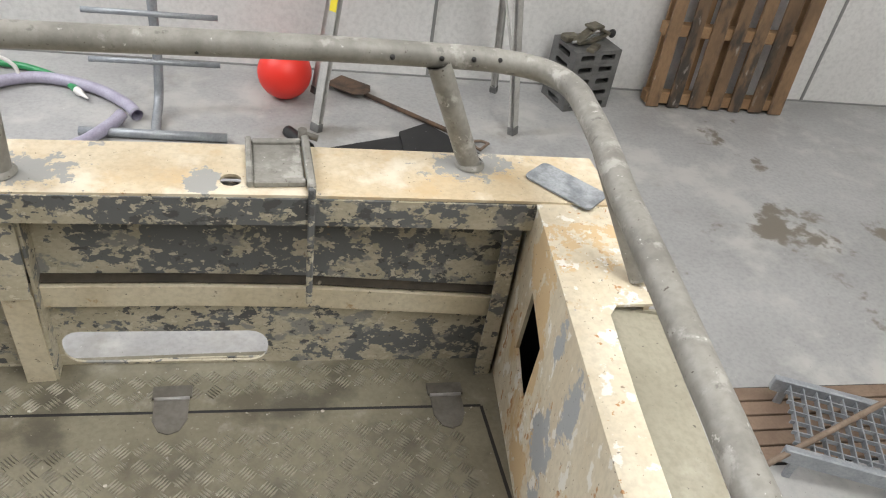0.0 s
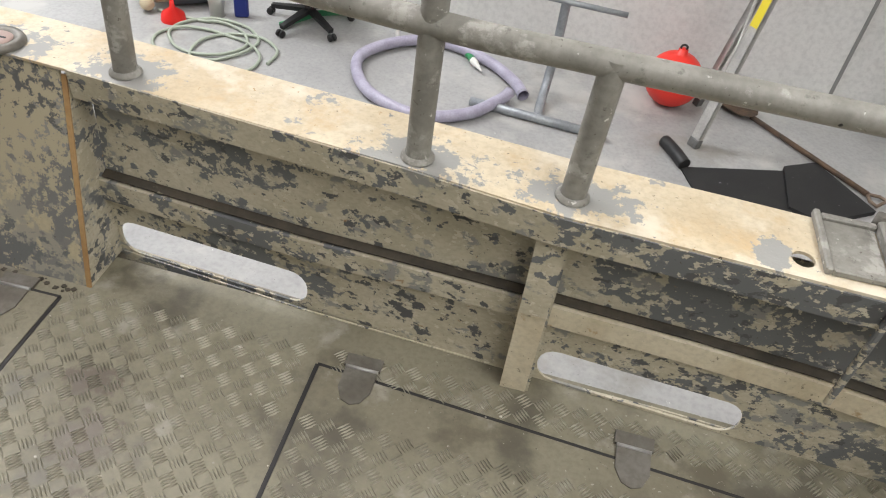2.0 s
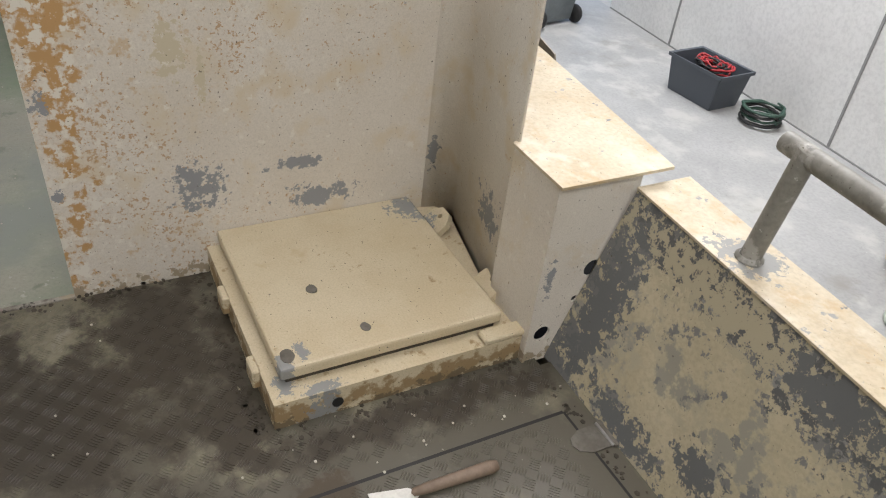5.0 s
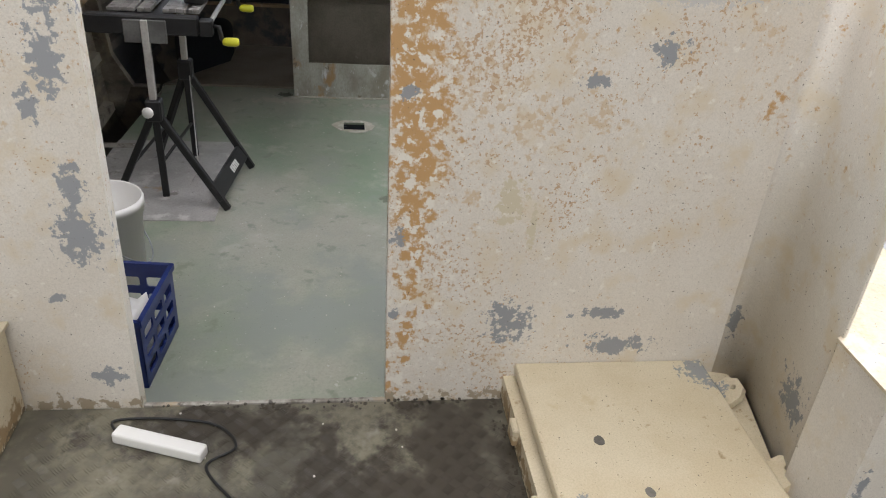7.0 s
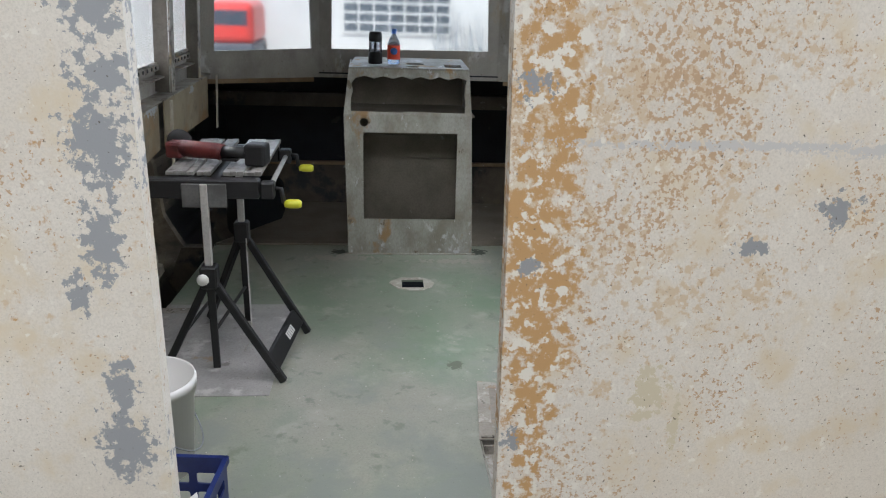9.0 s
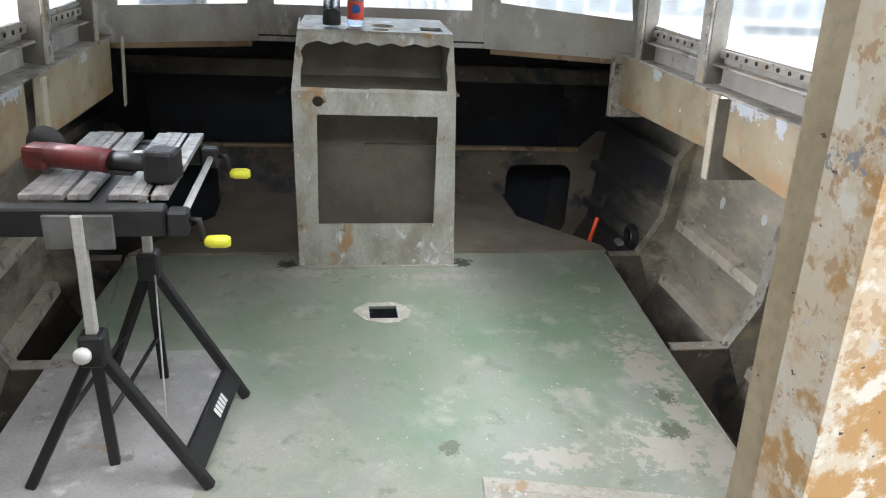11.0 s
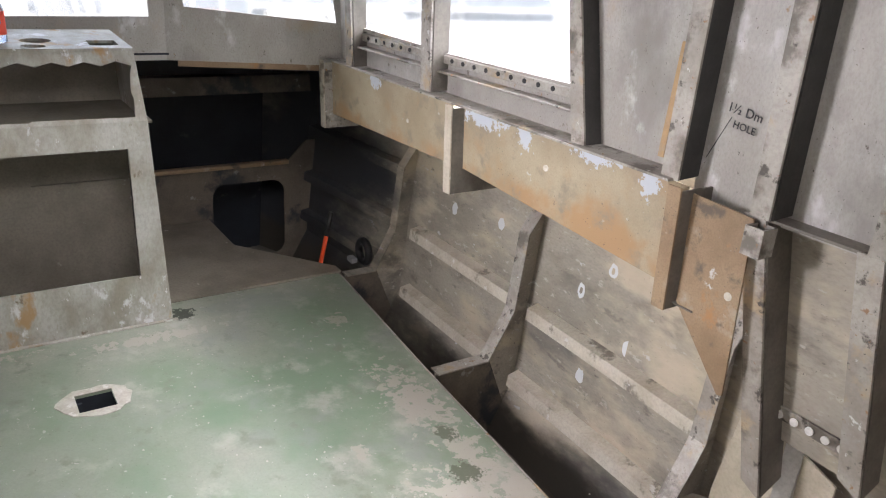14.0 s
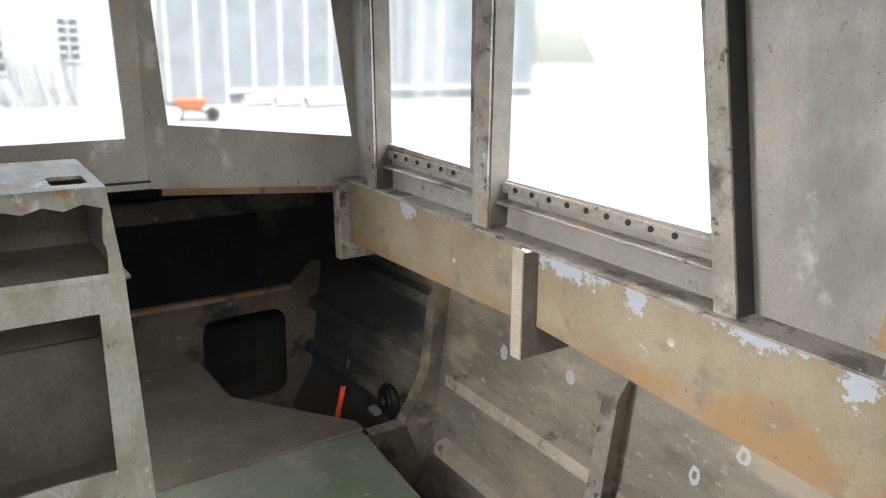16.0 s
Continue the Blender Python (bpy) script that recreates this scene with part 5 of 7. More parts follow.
            tube(bm, [wm @ Vector((x0 + 0.03 + 0.075 * k, 0.136, 0.02)), wm @ Vector((x0 + 0.03 + 0.075 * k, 0.136, 0.026))], 0.009, 8)
            part("bolt", bm, m_rubber, band)
        bm = bmesh.new()
        soft_box(bm, x0 - 0.1, x1 + 0.06, 0.085, 0.094, 0.0, 0.05, 0.003, wm)
        part("sill_ledge", bm, m_frame, band)
        bm = bmesh.new()
        a = 0.014
        ring = [(w[0][0] - a, w[0][1] - a), (w[1][0] + a, w[1][1] - a), (w[2][0] + a, w[2][1] + a), (w[3][0] - a, w[3][1] + a)]
        plate(bm, ring, [w], 0.014, wm)
        part("window_frame", bm, m_frame, band)
        bm = bmesh.new()
        plate(bm, w, depth=0.004, m=wm @ Matrix.Translation((0, 0, -0.012)))
        pane = part("pane", bm, m_glass, band)
        pane.visible_shadow = False
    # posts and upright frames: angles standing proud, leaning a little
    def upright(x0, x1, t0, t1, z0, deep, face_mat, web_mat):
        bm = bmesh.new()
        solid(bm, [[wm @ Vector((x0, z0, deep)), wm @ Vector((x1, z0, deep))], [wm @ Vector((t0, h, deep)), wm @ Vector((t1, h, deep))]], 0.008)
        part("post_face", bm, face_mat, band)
        # the web side takes a darker colour than its face, as shade
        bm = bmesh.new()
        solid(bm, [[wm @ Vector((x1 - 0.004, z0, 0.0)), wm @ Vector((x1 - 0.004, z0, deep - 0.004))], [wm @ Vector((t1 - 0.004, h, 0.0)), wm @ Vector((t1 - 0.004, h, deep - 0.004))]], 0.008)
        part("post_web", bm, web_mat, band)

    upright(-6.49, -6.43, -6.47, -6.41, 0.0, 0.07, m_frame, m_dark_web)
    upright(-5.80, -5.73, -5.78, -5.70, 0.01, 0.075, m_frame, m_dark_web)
    upright(-4.895, -4.835, -5.02, -4.975, -0.01, 0.075, m_frame, m_soot_shade)
    upright(-4.515, -4.455, -4.46, -4.405, 0.0, 0.08, m_frame, m_soot_shade)
    upright(-4.225, -4.17, -4.20, -4.145, -0.02, 0.08, m_frame, m_soot_shade)
    upright(-3.93, -3.87, -3.89, -3.83, -0.02, 0.08, m_frame, m_soot_shade)
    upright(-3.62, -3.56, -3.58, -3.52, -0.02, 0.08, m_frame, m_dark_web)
    bm = bmesh.new()
    solid(bm, [[wm @ Vector((-4.538, 0.05, 0.078)), wm @ Vector((-4.518, 0.05, 0.078))], [wm @ Vector((-4.505, 0.36, 0.078)), wm @ Vector((-4.49, 0.36, 0.078))]], 0.006)
    part("edge_trim", bm, m_rust, band, "orange-brown rubber edge strip")
    for x0, x1 in ((-4.20, -3.95), (-3.90, -3.65)):
        bm = bmesh.new()
        plate(bm, fl([(x0, 1.45), (x1, 1.45), (x1, 1.62), (x0, 1.62)], s), depth=0.007, m=Matrix.Translation((0, 0, 0.87)))
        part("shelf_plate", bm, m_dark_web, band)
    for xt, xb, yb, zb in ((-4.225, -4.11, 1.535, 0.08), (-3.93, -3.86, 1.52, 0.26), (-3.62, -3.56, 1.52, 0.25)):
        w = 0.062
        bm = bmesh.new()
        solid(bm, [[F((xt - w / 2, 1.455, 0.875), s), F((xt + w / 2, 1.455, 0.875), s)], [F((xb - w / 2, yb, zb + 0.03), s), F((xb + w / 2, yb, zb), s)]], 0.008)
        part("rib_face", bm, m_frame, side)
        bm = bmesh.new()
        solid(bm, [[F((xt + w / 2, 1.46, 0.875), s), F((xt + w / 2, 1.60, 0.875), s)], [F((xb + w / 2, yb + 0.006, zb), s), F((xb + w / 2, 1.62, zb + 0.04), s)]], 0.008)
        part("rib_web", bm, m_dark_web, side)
    bm = bmesh.new()
    solid(bm, [[F((-4.15, 1.605, 0.24), s), F((-3.45, 1.585, 0.24), s)], [F((-4.15, 1.60, 0.3), s), F((-3.45, 1.58, 0.3), s)], [F((-4.20, 1.56, 0.88), s), F((-3.45, 1.55, 0.88), s)]], -0.006)
    part("inner_plating", bm, m_hull, side)
    bm = bmesh.new()
    solid(bm, [[F((-4.13, 1.598, 0.30), s), F((-3.90, 1.592, 0.30), s)], [F((-4.13, 1.585, 0.345), s), F((-3.90, 1.58, 0.345), s)]], 0.006)
    part("drilled_bar", bm, m_frame, side)
    for k in range(5):
        bm = bmesh.new()
        y0 = 1.583 if s > 0 else 2 * MID - 1.583
        tube(bm, [(-4.11 + 0.045 * k, y0, 0.323), (-4.11 + 0.045 * k, y0 - 0.004 * s, 0.323)], 0.012, 10)
        part("bolt_ring", bm, m_white, side)
    bm = bmesh.new()
    plate(bm, [(-4.405, 0.88), (-4.215, 0.87), (-4.195, 0.375), (-4.21, 0.37), (-4.395, 0.57)], depth=0.006, m=axes((0, 1.437 if s > 0 else 2 * MID - 1.437, 0), (1, 0, 0), (0, 0, 1)))
    part("gusset", bm, m_gusset, side, "orange-brown stained tapered gusset plate")
    # unseen closing plate, added to stop light leaking in behind the wing
    bm = bmesh.new()
    solid(bm, [[F((-3.06, 1.26, z), s), F((-3.2, 1.33, z), s), F((-3.46, 1.60, z), s)] for z in (-0.25, 0.55, 1.745)], 0.006)
    part("added_return_plate", bm, m_band, band)
    return side, band


# web colours with shade put in, the first sooty as well
m_soot_shade = surface("sooty_shaded_web", (0.05, 0.047, 0.044), (0.028, 0.027, 0.026), 5, 0.6, 0.0, 0.15, patches=[((0.2, 0.19, 0.17), 11, 0.69, 0.03, 0.6)])
m_dark_web = surface("dark_grey_web_shade", (0.20, 0.18, 0.15), (0.12, 0.108, 0.09), 5, 0.6, 0.1, 0.15)
for s in (1, -1):
    cabin_side(s)
# loose plates leaning by the door side
stub = thing("loose_angle", look((-4.07, 1.615, -0.224), (-4.078, 1.655, 0.24)), "short bright aluminium angle offcut leaning on the frame", "offcut")
bm = bmesh.new()
box(bm, -0.025, 0.025, -0.004, 0.004, -0.46, 0.0)
box(bm, 0.02, 0.026, -0.035, 0.0, -0.46, 0.0)
box(bm, -0.026, -0.02, -0.035, 0.0, -0.46, 0.0)
part("angle", bm, m_alu, stub)
bm = bmesh.new()
plate(bm, [(-4.32, SOLE - 0.045), (-3.95, SOLE - 0.045), (-3.95, 0.16), (-4.085, 0.21), (-4.26, 0.20), (-4.31, -0.1)], depth=0.008, m=axes((0, 1.675, 0), (1, 0, 0), (0, -0.05, 1)))
structure("kick_plate", bm, m_kick, "pale loose side plate behind the rib", "plate")

# ---- front of the cabin ----
def front_facet(name, a, b, wins, tops):
    """An upright facet from a to b with a raked window opening."""
    u = Vector((b[0] - a[0], b[1] - a[1], 0))
    m = axes((a[0], a[1], 0.0), u, (0, 0, 1))
    L = u.length
    bm = bmesh.new()
    plate(bm, [(0, 0.865), (L, 0.865), (L, 1.76), (0, 1.76)], [wins], -0.012, m)
    ob = structure(name, bm, m_band, "bare aluminium wheelhouse front with a trapezoid window opening", "wall")
    c = [sum(p[0] for p in wins) / 4, sum(p[1] for p in wins) / 4]
    ring = [(p[0] + 0.022 * (1 if p[0] > c[0] else -1), p[1] + 0.022 * (1 if p[1] > c[1] else -1)) for p in wins]
    bm = bmesh.new()
    plate(bm, ring, [wins], 0.012, m)
    part("window_frame", bm, m_frame, ob)
    bm = bmesh.new()
    plate(bm, wins, depth=0.004, m=m @ Matrix.Translation((0, 0, -0.01)))
    pane = part("pane", bm, m_glass, ob)
    pane.visible_shadow = False
    for k in range(int(L / 0.09)):
        bm = bmesh.new()
        tube(bm, [m @ Vector((0.05 + 0.09 * k, 1.015, 0.0)), m @ Vector((0.05 + 0.09 * k, 1.015, 0.004))], 0.006, 6)
        part("rivet", bm, m_dark_web, ob)
    return ob, m


A0, A1, A2, A3 = (-6.70, -1.27), (-7.0, -0.49), (-7.0, 0.73), (-6.70, 1.53)
front_facet("wall_front_port", A1, A0, [(0.06, 1.055), (0.70, 1.04), (0.66, 1.62), (0.07, 1.62)], 0)
front_facet("wall_front_middle", A2, A1, [(0.07, 1.065), (1.14, 1.055), (1.13, 1.62), (0.09, 1.62)], 0)
fs, fm = front_facet("wall_front_starboard", A3, A2, [(0.05, 1.07), (0.765, 1.115), (0.80, 1.62), (0.135, 1.62)], 0)
for a, b, s in ((A2, A3, 1), (A1, A0, -1)):
    u = Vector((b[0] - a[0], b[1] - a[1], 0))
    m = axes((*a, 0.865), u, (0, 0, 1))
    bm = bmesh.new()
    box(bm, 0.05, u.length - 0.02, -0.028, 0.0, -0.02, 0.01, m)
    ledger = structure("ledger_" + ("starboard" if s > 0 else "port"), bm, m_gusset, "orange-brown ledger strip under the window front", "trim")
    for k in (0.17, 0.56):
        bm = bmesh.new()
        plate(bm, [(k, -0.026), (k + 0.085, -0.026), (k + 0.085, 0.004), (k, 0.004)], [circle(k + 0.02, -0.011, 0.006, 8), circle(k + 0.065, -0.011, 0.006, 8)], 0.006, m @ Matrix.Translation((0, 0, -0.028 if s > 0 else 0.012)))
        part("clip", bm, m_white, ledger, "small pale drilled clip")
# void under the foredeck, its shade put into near-black colours
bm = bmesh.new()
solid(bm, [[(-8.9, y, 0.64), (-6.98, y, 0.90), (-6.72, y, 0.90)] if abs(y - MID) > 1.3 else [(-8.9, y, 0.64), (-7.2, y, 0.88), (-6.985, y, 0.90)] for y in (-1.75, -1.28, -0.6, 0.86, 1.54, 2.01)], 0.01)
structure("foredeck_underside", bm, m_dark, "underside of the foredeck, coloured near black as shade", "ceiling")
# black end wall, added so that no light enters the void
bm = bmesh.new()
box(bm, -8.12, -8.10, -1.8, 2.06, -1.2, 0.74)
structure("wall_forepeak", bm, m_dark, "forepeak end wall coloured black for the unlit void", "wall")
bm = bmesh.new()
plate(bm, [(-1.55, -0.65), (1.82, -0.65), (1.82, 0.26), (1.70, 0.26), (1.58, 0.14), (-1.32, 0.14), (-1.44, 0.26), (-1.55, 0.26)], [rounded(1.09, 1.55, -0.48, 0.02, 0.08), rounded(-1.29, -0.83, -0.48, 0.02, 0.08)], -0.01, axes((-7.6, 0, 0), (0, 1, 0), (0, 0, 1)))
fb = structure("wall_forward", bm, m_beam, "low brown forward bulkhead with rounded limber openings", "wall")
bm = bmesh.new()
soft_box(bm, -7.61, -7.56, -1.31, 1.57, 0.125, 0.150, 0.004)
part("top_flange", bm, m_gusset, fb)
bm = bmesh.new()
# unseen roof; the opening is added to let lamp light into the cabin
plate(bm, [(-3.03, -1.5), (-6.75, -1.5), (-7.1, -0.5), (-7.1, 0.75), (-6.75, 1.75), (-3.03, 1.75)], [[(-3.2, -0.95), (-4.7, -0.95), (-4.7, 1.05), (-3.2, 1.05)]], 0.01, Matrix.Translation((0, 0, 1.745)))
structure("cabin_ceiling", bm, m_frame, "unseen wheelhouse roof plating with an opening added to let light in", "ceiling")
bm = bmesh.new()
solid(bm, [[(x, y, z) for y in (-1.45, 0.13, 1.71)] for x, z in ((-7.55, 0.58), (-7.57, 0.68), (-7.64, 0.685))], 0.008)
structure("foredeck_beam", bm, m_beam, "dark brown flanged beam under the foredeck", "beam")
# bilge plates below the floor edge, dark with painted shade
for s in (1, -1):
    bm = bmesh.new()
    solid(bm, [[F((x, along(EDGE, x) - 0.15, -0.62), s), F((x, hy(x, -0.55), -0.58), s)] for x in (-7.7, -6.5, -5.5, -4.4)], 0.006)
    structure("bilge_floor", bm, m_bilge, "bilge plating below the floor edge, coloured dark as shade", "floor")

# ---- helm console ----
console = thing("helm_console", pose(-6.385, 0.12, SOLE), "stripped grey aluminium helm console with empty instrument openings", "console")
fm = axes((0, 0, 0), (0, 1, 0), (-0.012, 0, 1))
bm = bmesh.new()
plate(bm, [(-0.405, 0.0), (0.41, 0.0), (0.37, 0.912), (-0.43, 0.912)], [[(-0.305, 0.235), (0.29, 0.235), (0.285, 0.80), (-0.31, 0.80)], circle(-0.305, 0.862, 0.027, 14)], -0.012, fm)
part("front_frame", bm, m_console, console)
sm = axes((-0.011, 0, 0.912), (0, 1, 0), (-0.36, 0, 1))
top_edge = []
for k in range(13):
    y = -0.36 + 0.70 * k / 12
    top_edge.append((y, 0.225 + (0.018 if k % 2 else 0.0)))
bm = bmesh.new()
plate(bm, [(-0.43, 0), (0.37, 0), (0.355, 0.285), (-0.40, 0.285)], [[(-0.385, 0.02), (-0.06, 0.014), (-0.05, 0.02), (0.325, 0.016)] + [(0.33, 0.09), (0.322, 0.12), (0.33, 0.19)] + top_edge[::-1] + [(-0.385, 0.19), (-0.372, 0.15), (-0.385, 0.10)]], -0.012, sm)
part("dash_frame", bm, m_console, console, "sloping dash with ragged cut-out edge")
bm = bmesh.new()
plate(bm, [(-0.40, 0.0), (0.355, 0.0), (0.345, 0.42), (-0.37, 0.42)], [circle(0.02, 0.17, 0.058, 20, 0.05), circle(0.0, 0.055, 0.045, 18, 0.032), rounded(0.205, 0.315, 0.06, 0.17, 0.01, 2), circle(-0.2, 0.05, 0.008, 8), circle(-0.16, 0.05, 0.008, 8)], 0.012, axes((-0.103, 0, 1.178), (0, 1, 0), (-1, 0, 0.06)))
part("top_plate", bm, m_console, console)
for y0, y1 in ((-0.405, -0.40), (0.375, 0.37)):
    bm = bmesh.new()
    e0 = -0.405 if y0 < 0 else 0.41
    e1 = -0.43 if y0 < 0 else 0.37
    e2 = -0.40 if y0 < 0 else 0.355
    solid(bm, [[(0, e0, 0), (-0.011, e1, 0.912), (-0.105, e2, 1.183)], [(-0.52, e0, 0), (-0.52, e1, 0.912), (-0.52, e2, 1.2)]], 0.008)
    part("side_panel", bm, m_console, console)
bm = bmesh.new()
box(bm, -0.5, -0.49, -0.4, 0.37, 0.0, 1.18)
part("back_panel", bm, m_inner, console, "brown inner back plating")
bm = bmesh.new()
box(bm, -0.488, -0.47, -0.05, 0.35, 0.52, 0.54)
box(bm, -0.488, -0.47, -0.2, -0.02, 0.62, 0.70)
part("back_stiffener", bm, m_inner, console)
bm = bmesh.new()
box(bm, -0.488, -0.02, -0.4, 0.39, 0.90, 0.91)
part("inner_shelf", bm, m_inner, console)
bm = bmesh.new()
soft_box(bm, 0.0, 0.022, -0.43, 0.43, 0.0, 0.006, 0.002)
part("base_sealant", bm, m_border, console, "pale sealant line round the foot")
# ---- loose things in the cockpit ----
scraper = thing("paint_scraper", look((-2.125, 0.63, 0.006), (-2.115, 0.93, 0.006)), "paint scraper with a brown wooden handle lying on the deck", "scraper")
bm = bmesh.new()
plate(bm, [(-0.036, 0.0), (0.036, 0.0), (0.02, 0.085), (0.008, 0.10), (-0.008, 0.10), (-0.02, 0.085)], depth=0.0016, m=axes((0, 0.0, 0), (1, 0, 0), (0, 0, -1)))
part("blade", bm, m_white, scraper, "pale paint-smeared steel blade")
bm = bmesh.new()
lathe(bm, [(0.0, 0.085), (0.009, 0.09), (0.012, 0.12), (0.0135, 0.17), (0.015, 0.24), (0.016, 0.275), (0.012, 0.293), (0.0, 0.298)], 14, pose(0, 0.009, 0, 180, 0, 0))
part("handle", bm, m_handle, scraper)

strip = thing("power_strip", pose(-2.865, -0.46, 0.012, 0, 0, 70), "white power strip with a black lead on the deck", "power strip")
bm = bmesh.new()
soft_box(bm, -0.13, 0.13, -0.022, 0.022, -0.012, 0.022, 0.006, seg=2)
part("body", bm, m_bucket, strip)
bm = bmesh.new()
tube(bm, spline([(-0.12, 0.0, 0.0), (-0.17, 0.05, -0.006), (-0.05, 0.1, -0.007), (0.1, 0.12, -0.007), (0.19, 0.06, -0.007), (0.15, -0.03, -0.007), (0.28, -0.12, -0.007)], 8), 0.004, 8)
part("lead", bm, m_rubber, strip)

filler = thing("filler_cap", pose(-1.435, 1.34, 0.509), "round grey filler cap with a pinkish centre in the bulwark top", "filler cap")
bm = bmesh.new()
lathe(bm, [(0.0, 0.008), (0.03, 0.008), (0.034, 0.012), (0.046, 0.011), (0.05, 0.004), (0.05, 0.0)], 28)
part("ring", bm, m_dark_steel, filler)
bm = bmesh.new()
lathe(bm, [(0.0, 0.0125), (0.024, 0.0122), (0.028, 0.009)], 24)
part("cap_disc", bm, m_rust_pink, filler, "faded pink cap face")
bm = bmesh.new()
box(bm, -0.018, 0.018, -0.002, 0.002, 0.012, 0.0135)
part("slot", bm, m_rubber, filler)

# ---- things on the shed floor ----
buoy = thing("buoy", pose(0.41, 4.93, FLOOR_Z), "bright red round inflatable buoy on the floor", "buoy")
bm = bmesh.new()
prof = [(0.0, 0.0)] + [(0.185 * math.sin(a), 0.185 - 0.185 * math.cos(a)) for a in [0.15 + 0.17 * k for k in range(17)]] + [(0.035, 0.37), (0.03, 0.40), (0.0, 0.405)]
lathe(bm, prof, 40)
part("ball", bm, m_red, buoy)
bm = bmesh.new()
tube(bm, [(0.02 * math.cos(a), 0, 0.41 + 0.02 * math.sin(a)) for a in [k * math.pi / 6 for k in range(12)]], 0.007, 8, closed=True)
part("eye", bm, m_rubber, buoy)


def trestle_ladder():
    ob = thing("step_ladder", pose(1.28, 4.7, FLOOR_Z), "tall aluminium step ladder standing by the wall", "ladder")
    feet = {"l0": ((-0.70, -0.25, 0), (-0.44, 0.0, 2.0)), "r0": ((0.69, -0.28, 0), (0.46, 0.0, 2.0)), "l1": ((-0.66, 0.30, 0), (-0.44, 0.05, 2.0)), "r1": ((0.72, 0.36, 0), (0.46, 0.05, 2.0))}
    for key, (a, b) in feet.items():
        d = Vector(b) - Vector(a)
        m = look(a, b)
        bm = bmesh.new()
        w = 0.032 if key.endswith("0") else 0.022
        box(bm, -w, w, -0.012, 0.012, -d.length, -0.05, m)
        box(bm, -w, -w + 0.006, -0.03, 0.012, -d.length, -0.05, m)
        box(bm, w - 0.006, w, -0.03, 0.012, -d.length, -0.05, m)
        part("stile", bm, m_alu, ob)
        bm = bmesh.new()
        soft_box(bm, -w - 0.004, w + 0.004, -0.034, 0.016, -0.06, 0.0, 0.004, m)
        part("foot", bm, m_crate_grey, ob, "grey plastic foot")
    for k in range(3):
        t = 0.14 * k + 0.62
        a = Vector(feet["l0"][0]).lerp(Vector(feet["l0"][1]), t)
        b = Vector(feet["r0"][0]).lerp(Vector(feet["r0"][1]), t)
        bm = bmesh.new()
        soft_box(bm, a.x, b.x, a.y - 0.04, a.y + 0.04, a.z - 0.012, a.z + 0.012, 0.004)
        part("tread", bm, m_alu, ob)
    for side in ("l", "r"):
        a = Vector(feet[side + "0"][0]).lerp(Vector(feet[side + "0"][1]), 0.16)
        b = Vector(feet[side + "1"][0]).lerp(Vector(feet[side + "1"][1]), 0.42)
        bm = bmesh.new()
        tube(bm, [a, b], 0.01, 8)
        part("spreader", bm, m_alu, ob)
    bm = bmesh.new()
    m = look(*[Vector(p) for p in feet["l0"]])
    box(bm, -0.026, 0.026, 0.0122, 0.0135, -1.05, -0.80, m)
    box(bm, -0.026, 0.026, -0.0335, -0.0305, -1.05, -0.80, m)
    part("warning_label", bm, m_label_yellow, ob, "yellow warning label")
    bm = bmesh.new()
    box(bm, -0.02, 0.02, -0.0345, -0.0337, -1.03, -0.93, m)
    part("label_print", bm, m_ink, ob)


m_label_yellow = plain("yellow_sticker", (0.75, 0.62, 0.04), 0.5)
trestle_ladder()

stand = thing("tube_stand", pose(-0.41, 4.4, FLOOR_Z), "grey steel tube stand with a floor bar and cross pegs", "stand")
bm = bmesh.new()
tube(bm, [(-0.44, -0.01, 0.03), (0.43, -0.09, 0.03)], 0.03, 14)
part("floor_bar", bm, m_galv, stand)
bm = bmesh.new()
tube(bm, spline([(0.0, -0.05, 0.03), (0.0, 0.1, 0.04), (0.01, 0.27, 0.12), (0.02, 0.33, 0.35), (0.02, 0.34, 0.7), (0.02, 0.35, 1.6)], 6), 0.03, 14)
part("upright", bm, m_galv, stand)
for z in (0.34, 0.655):
    bm = bmesh.new()
    tube(bm, [(-0.38, 0.31, z + 0.012), (0.40, 0.31, z - 0.012)], 0.018, 12)
    part("peg", bm, m_galv, stand)

shovel = thing("shovel", pose(0, 0, FLOOR_Z), "rusty long shovel lying on the floor", "shovel")
bm = bmesh.new()
hd, tl = Vector((0.98, 4.92, 0.03)), Vector((1.62, 4.28, 0.03))
d = (tl - hd).normalized()
tube(bm, [hd, tl], 0.017, 10)
part("shaft", bm, m_rust_blade, shovel)
bm = bmesh.new()
m = axes(hd, d, Vector((-d.y, d.x, 0)))
solid(bm, [[m @ Vector((-0.30, y, 0.005 + 0.25 * y * y)) for y in (-0.10, -0.05, 0, 0.05, 0.10)], [m @ Vector((-0.03, y, 0.02 + 0.25 * y * y)) for y in (-0.10, -0.05, 0, 0.05, 0.10)], [m @ Vector((0.02, y * 0.3, 0.02)) for y in (-0.10, -0.05, 0, 0.05, 0.10)]], 0.003)
part("blade", bm, m_rust_blade, shovel, "brown rusted blade")
bm = bmesh.new()
m = axes(tl, d, Vector((-d.y, d.x, 0)))
tube(bm, [m @ Vector(p) for p in ((0, 0, 0), (0.05, 0.05, 0), (0.1, 0.055, 0), (0.1, -0.055, 0), (0.05, -0.05, 0), (0, 0, 0))], 0.011, 8)
part("grip", bm, m_handle, shovel)

mats = thing("rubber_mat", pose(1.02, 4.28, FLOOR_Z), "black rubber mats dusted with white flakes on the floor", "mat")
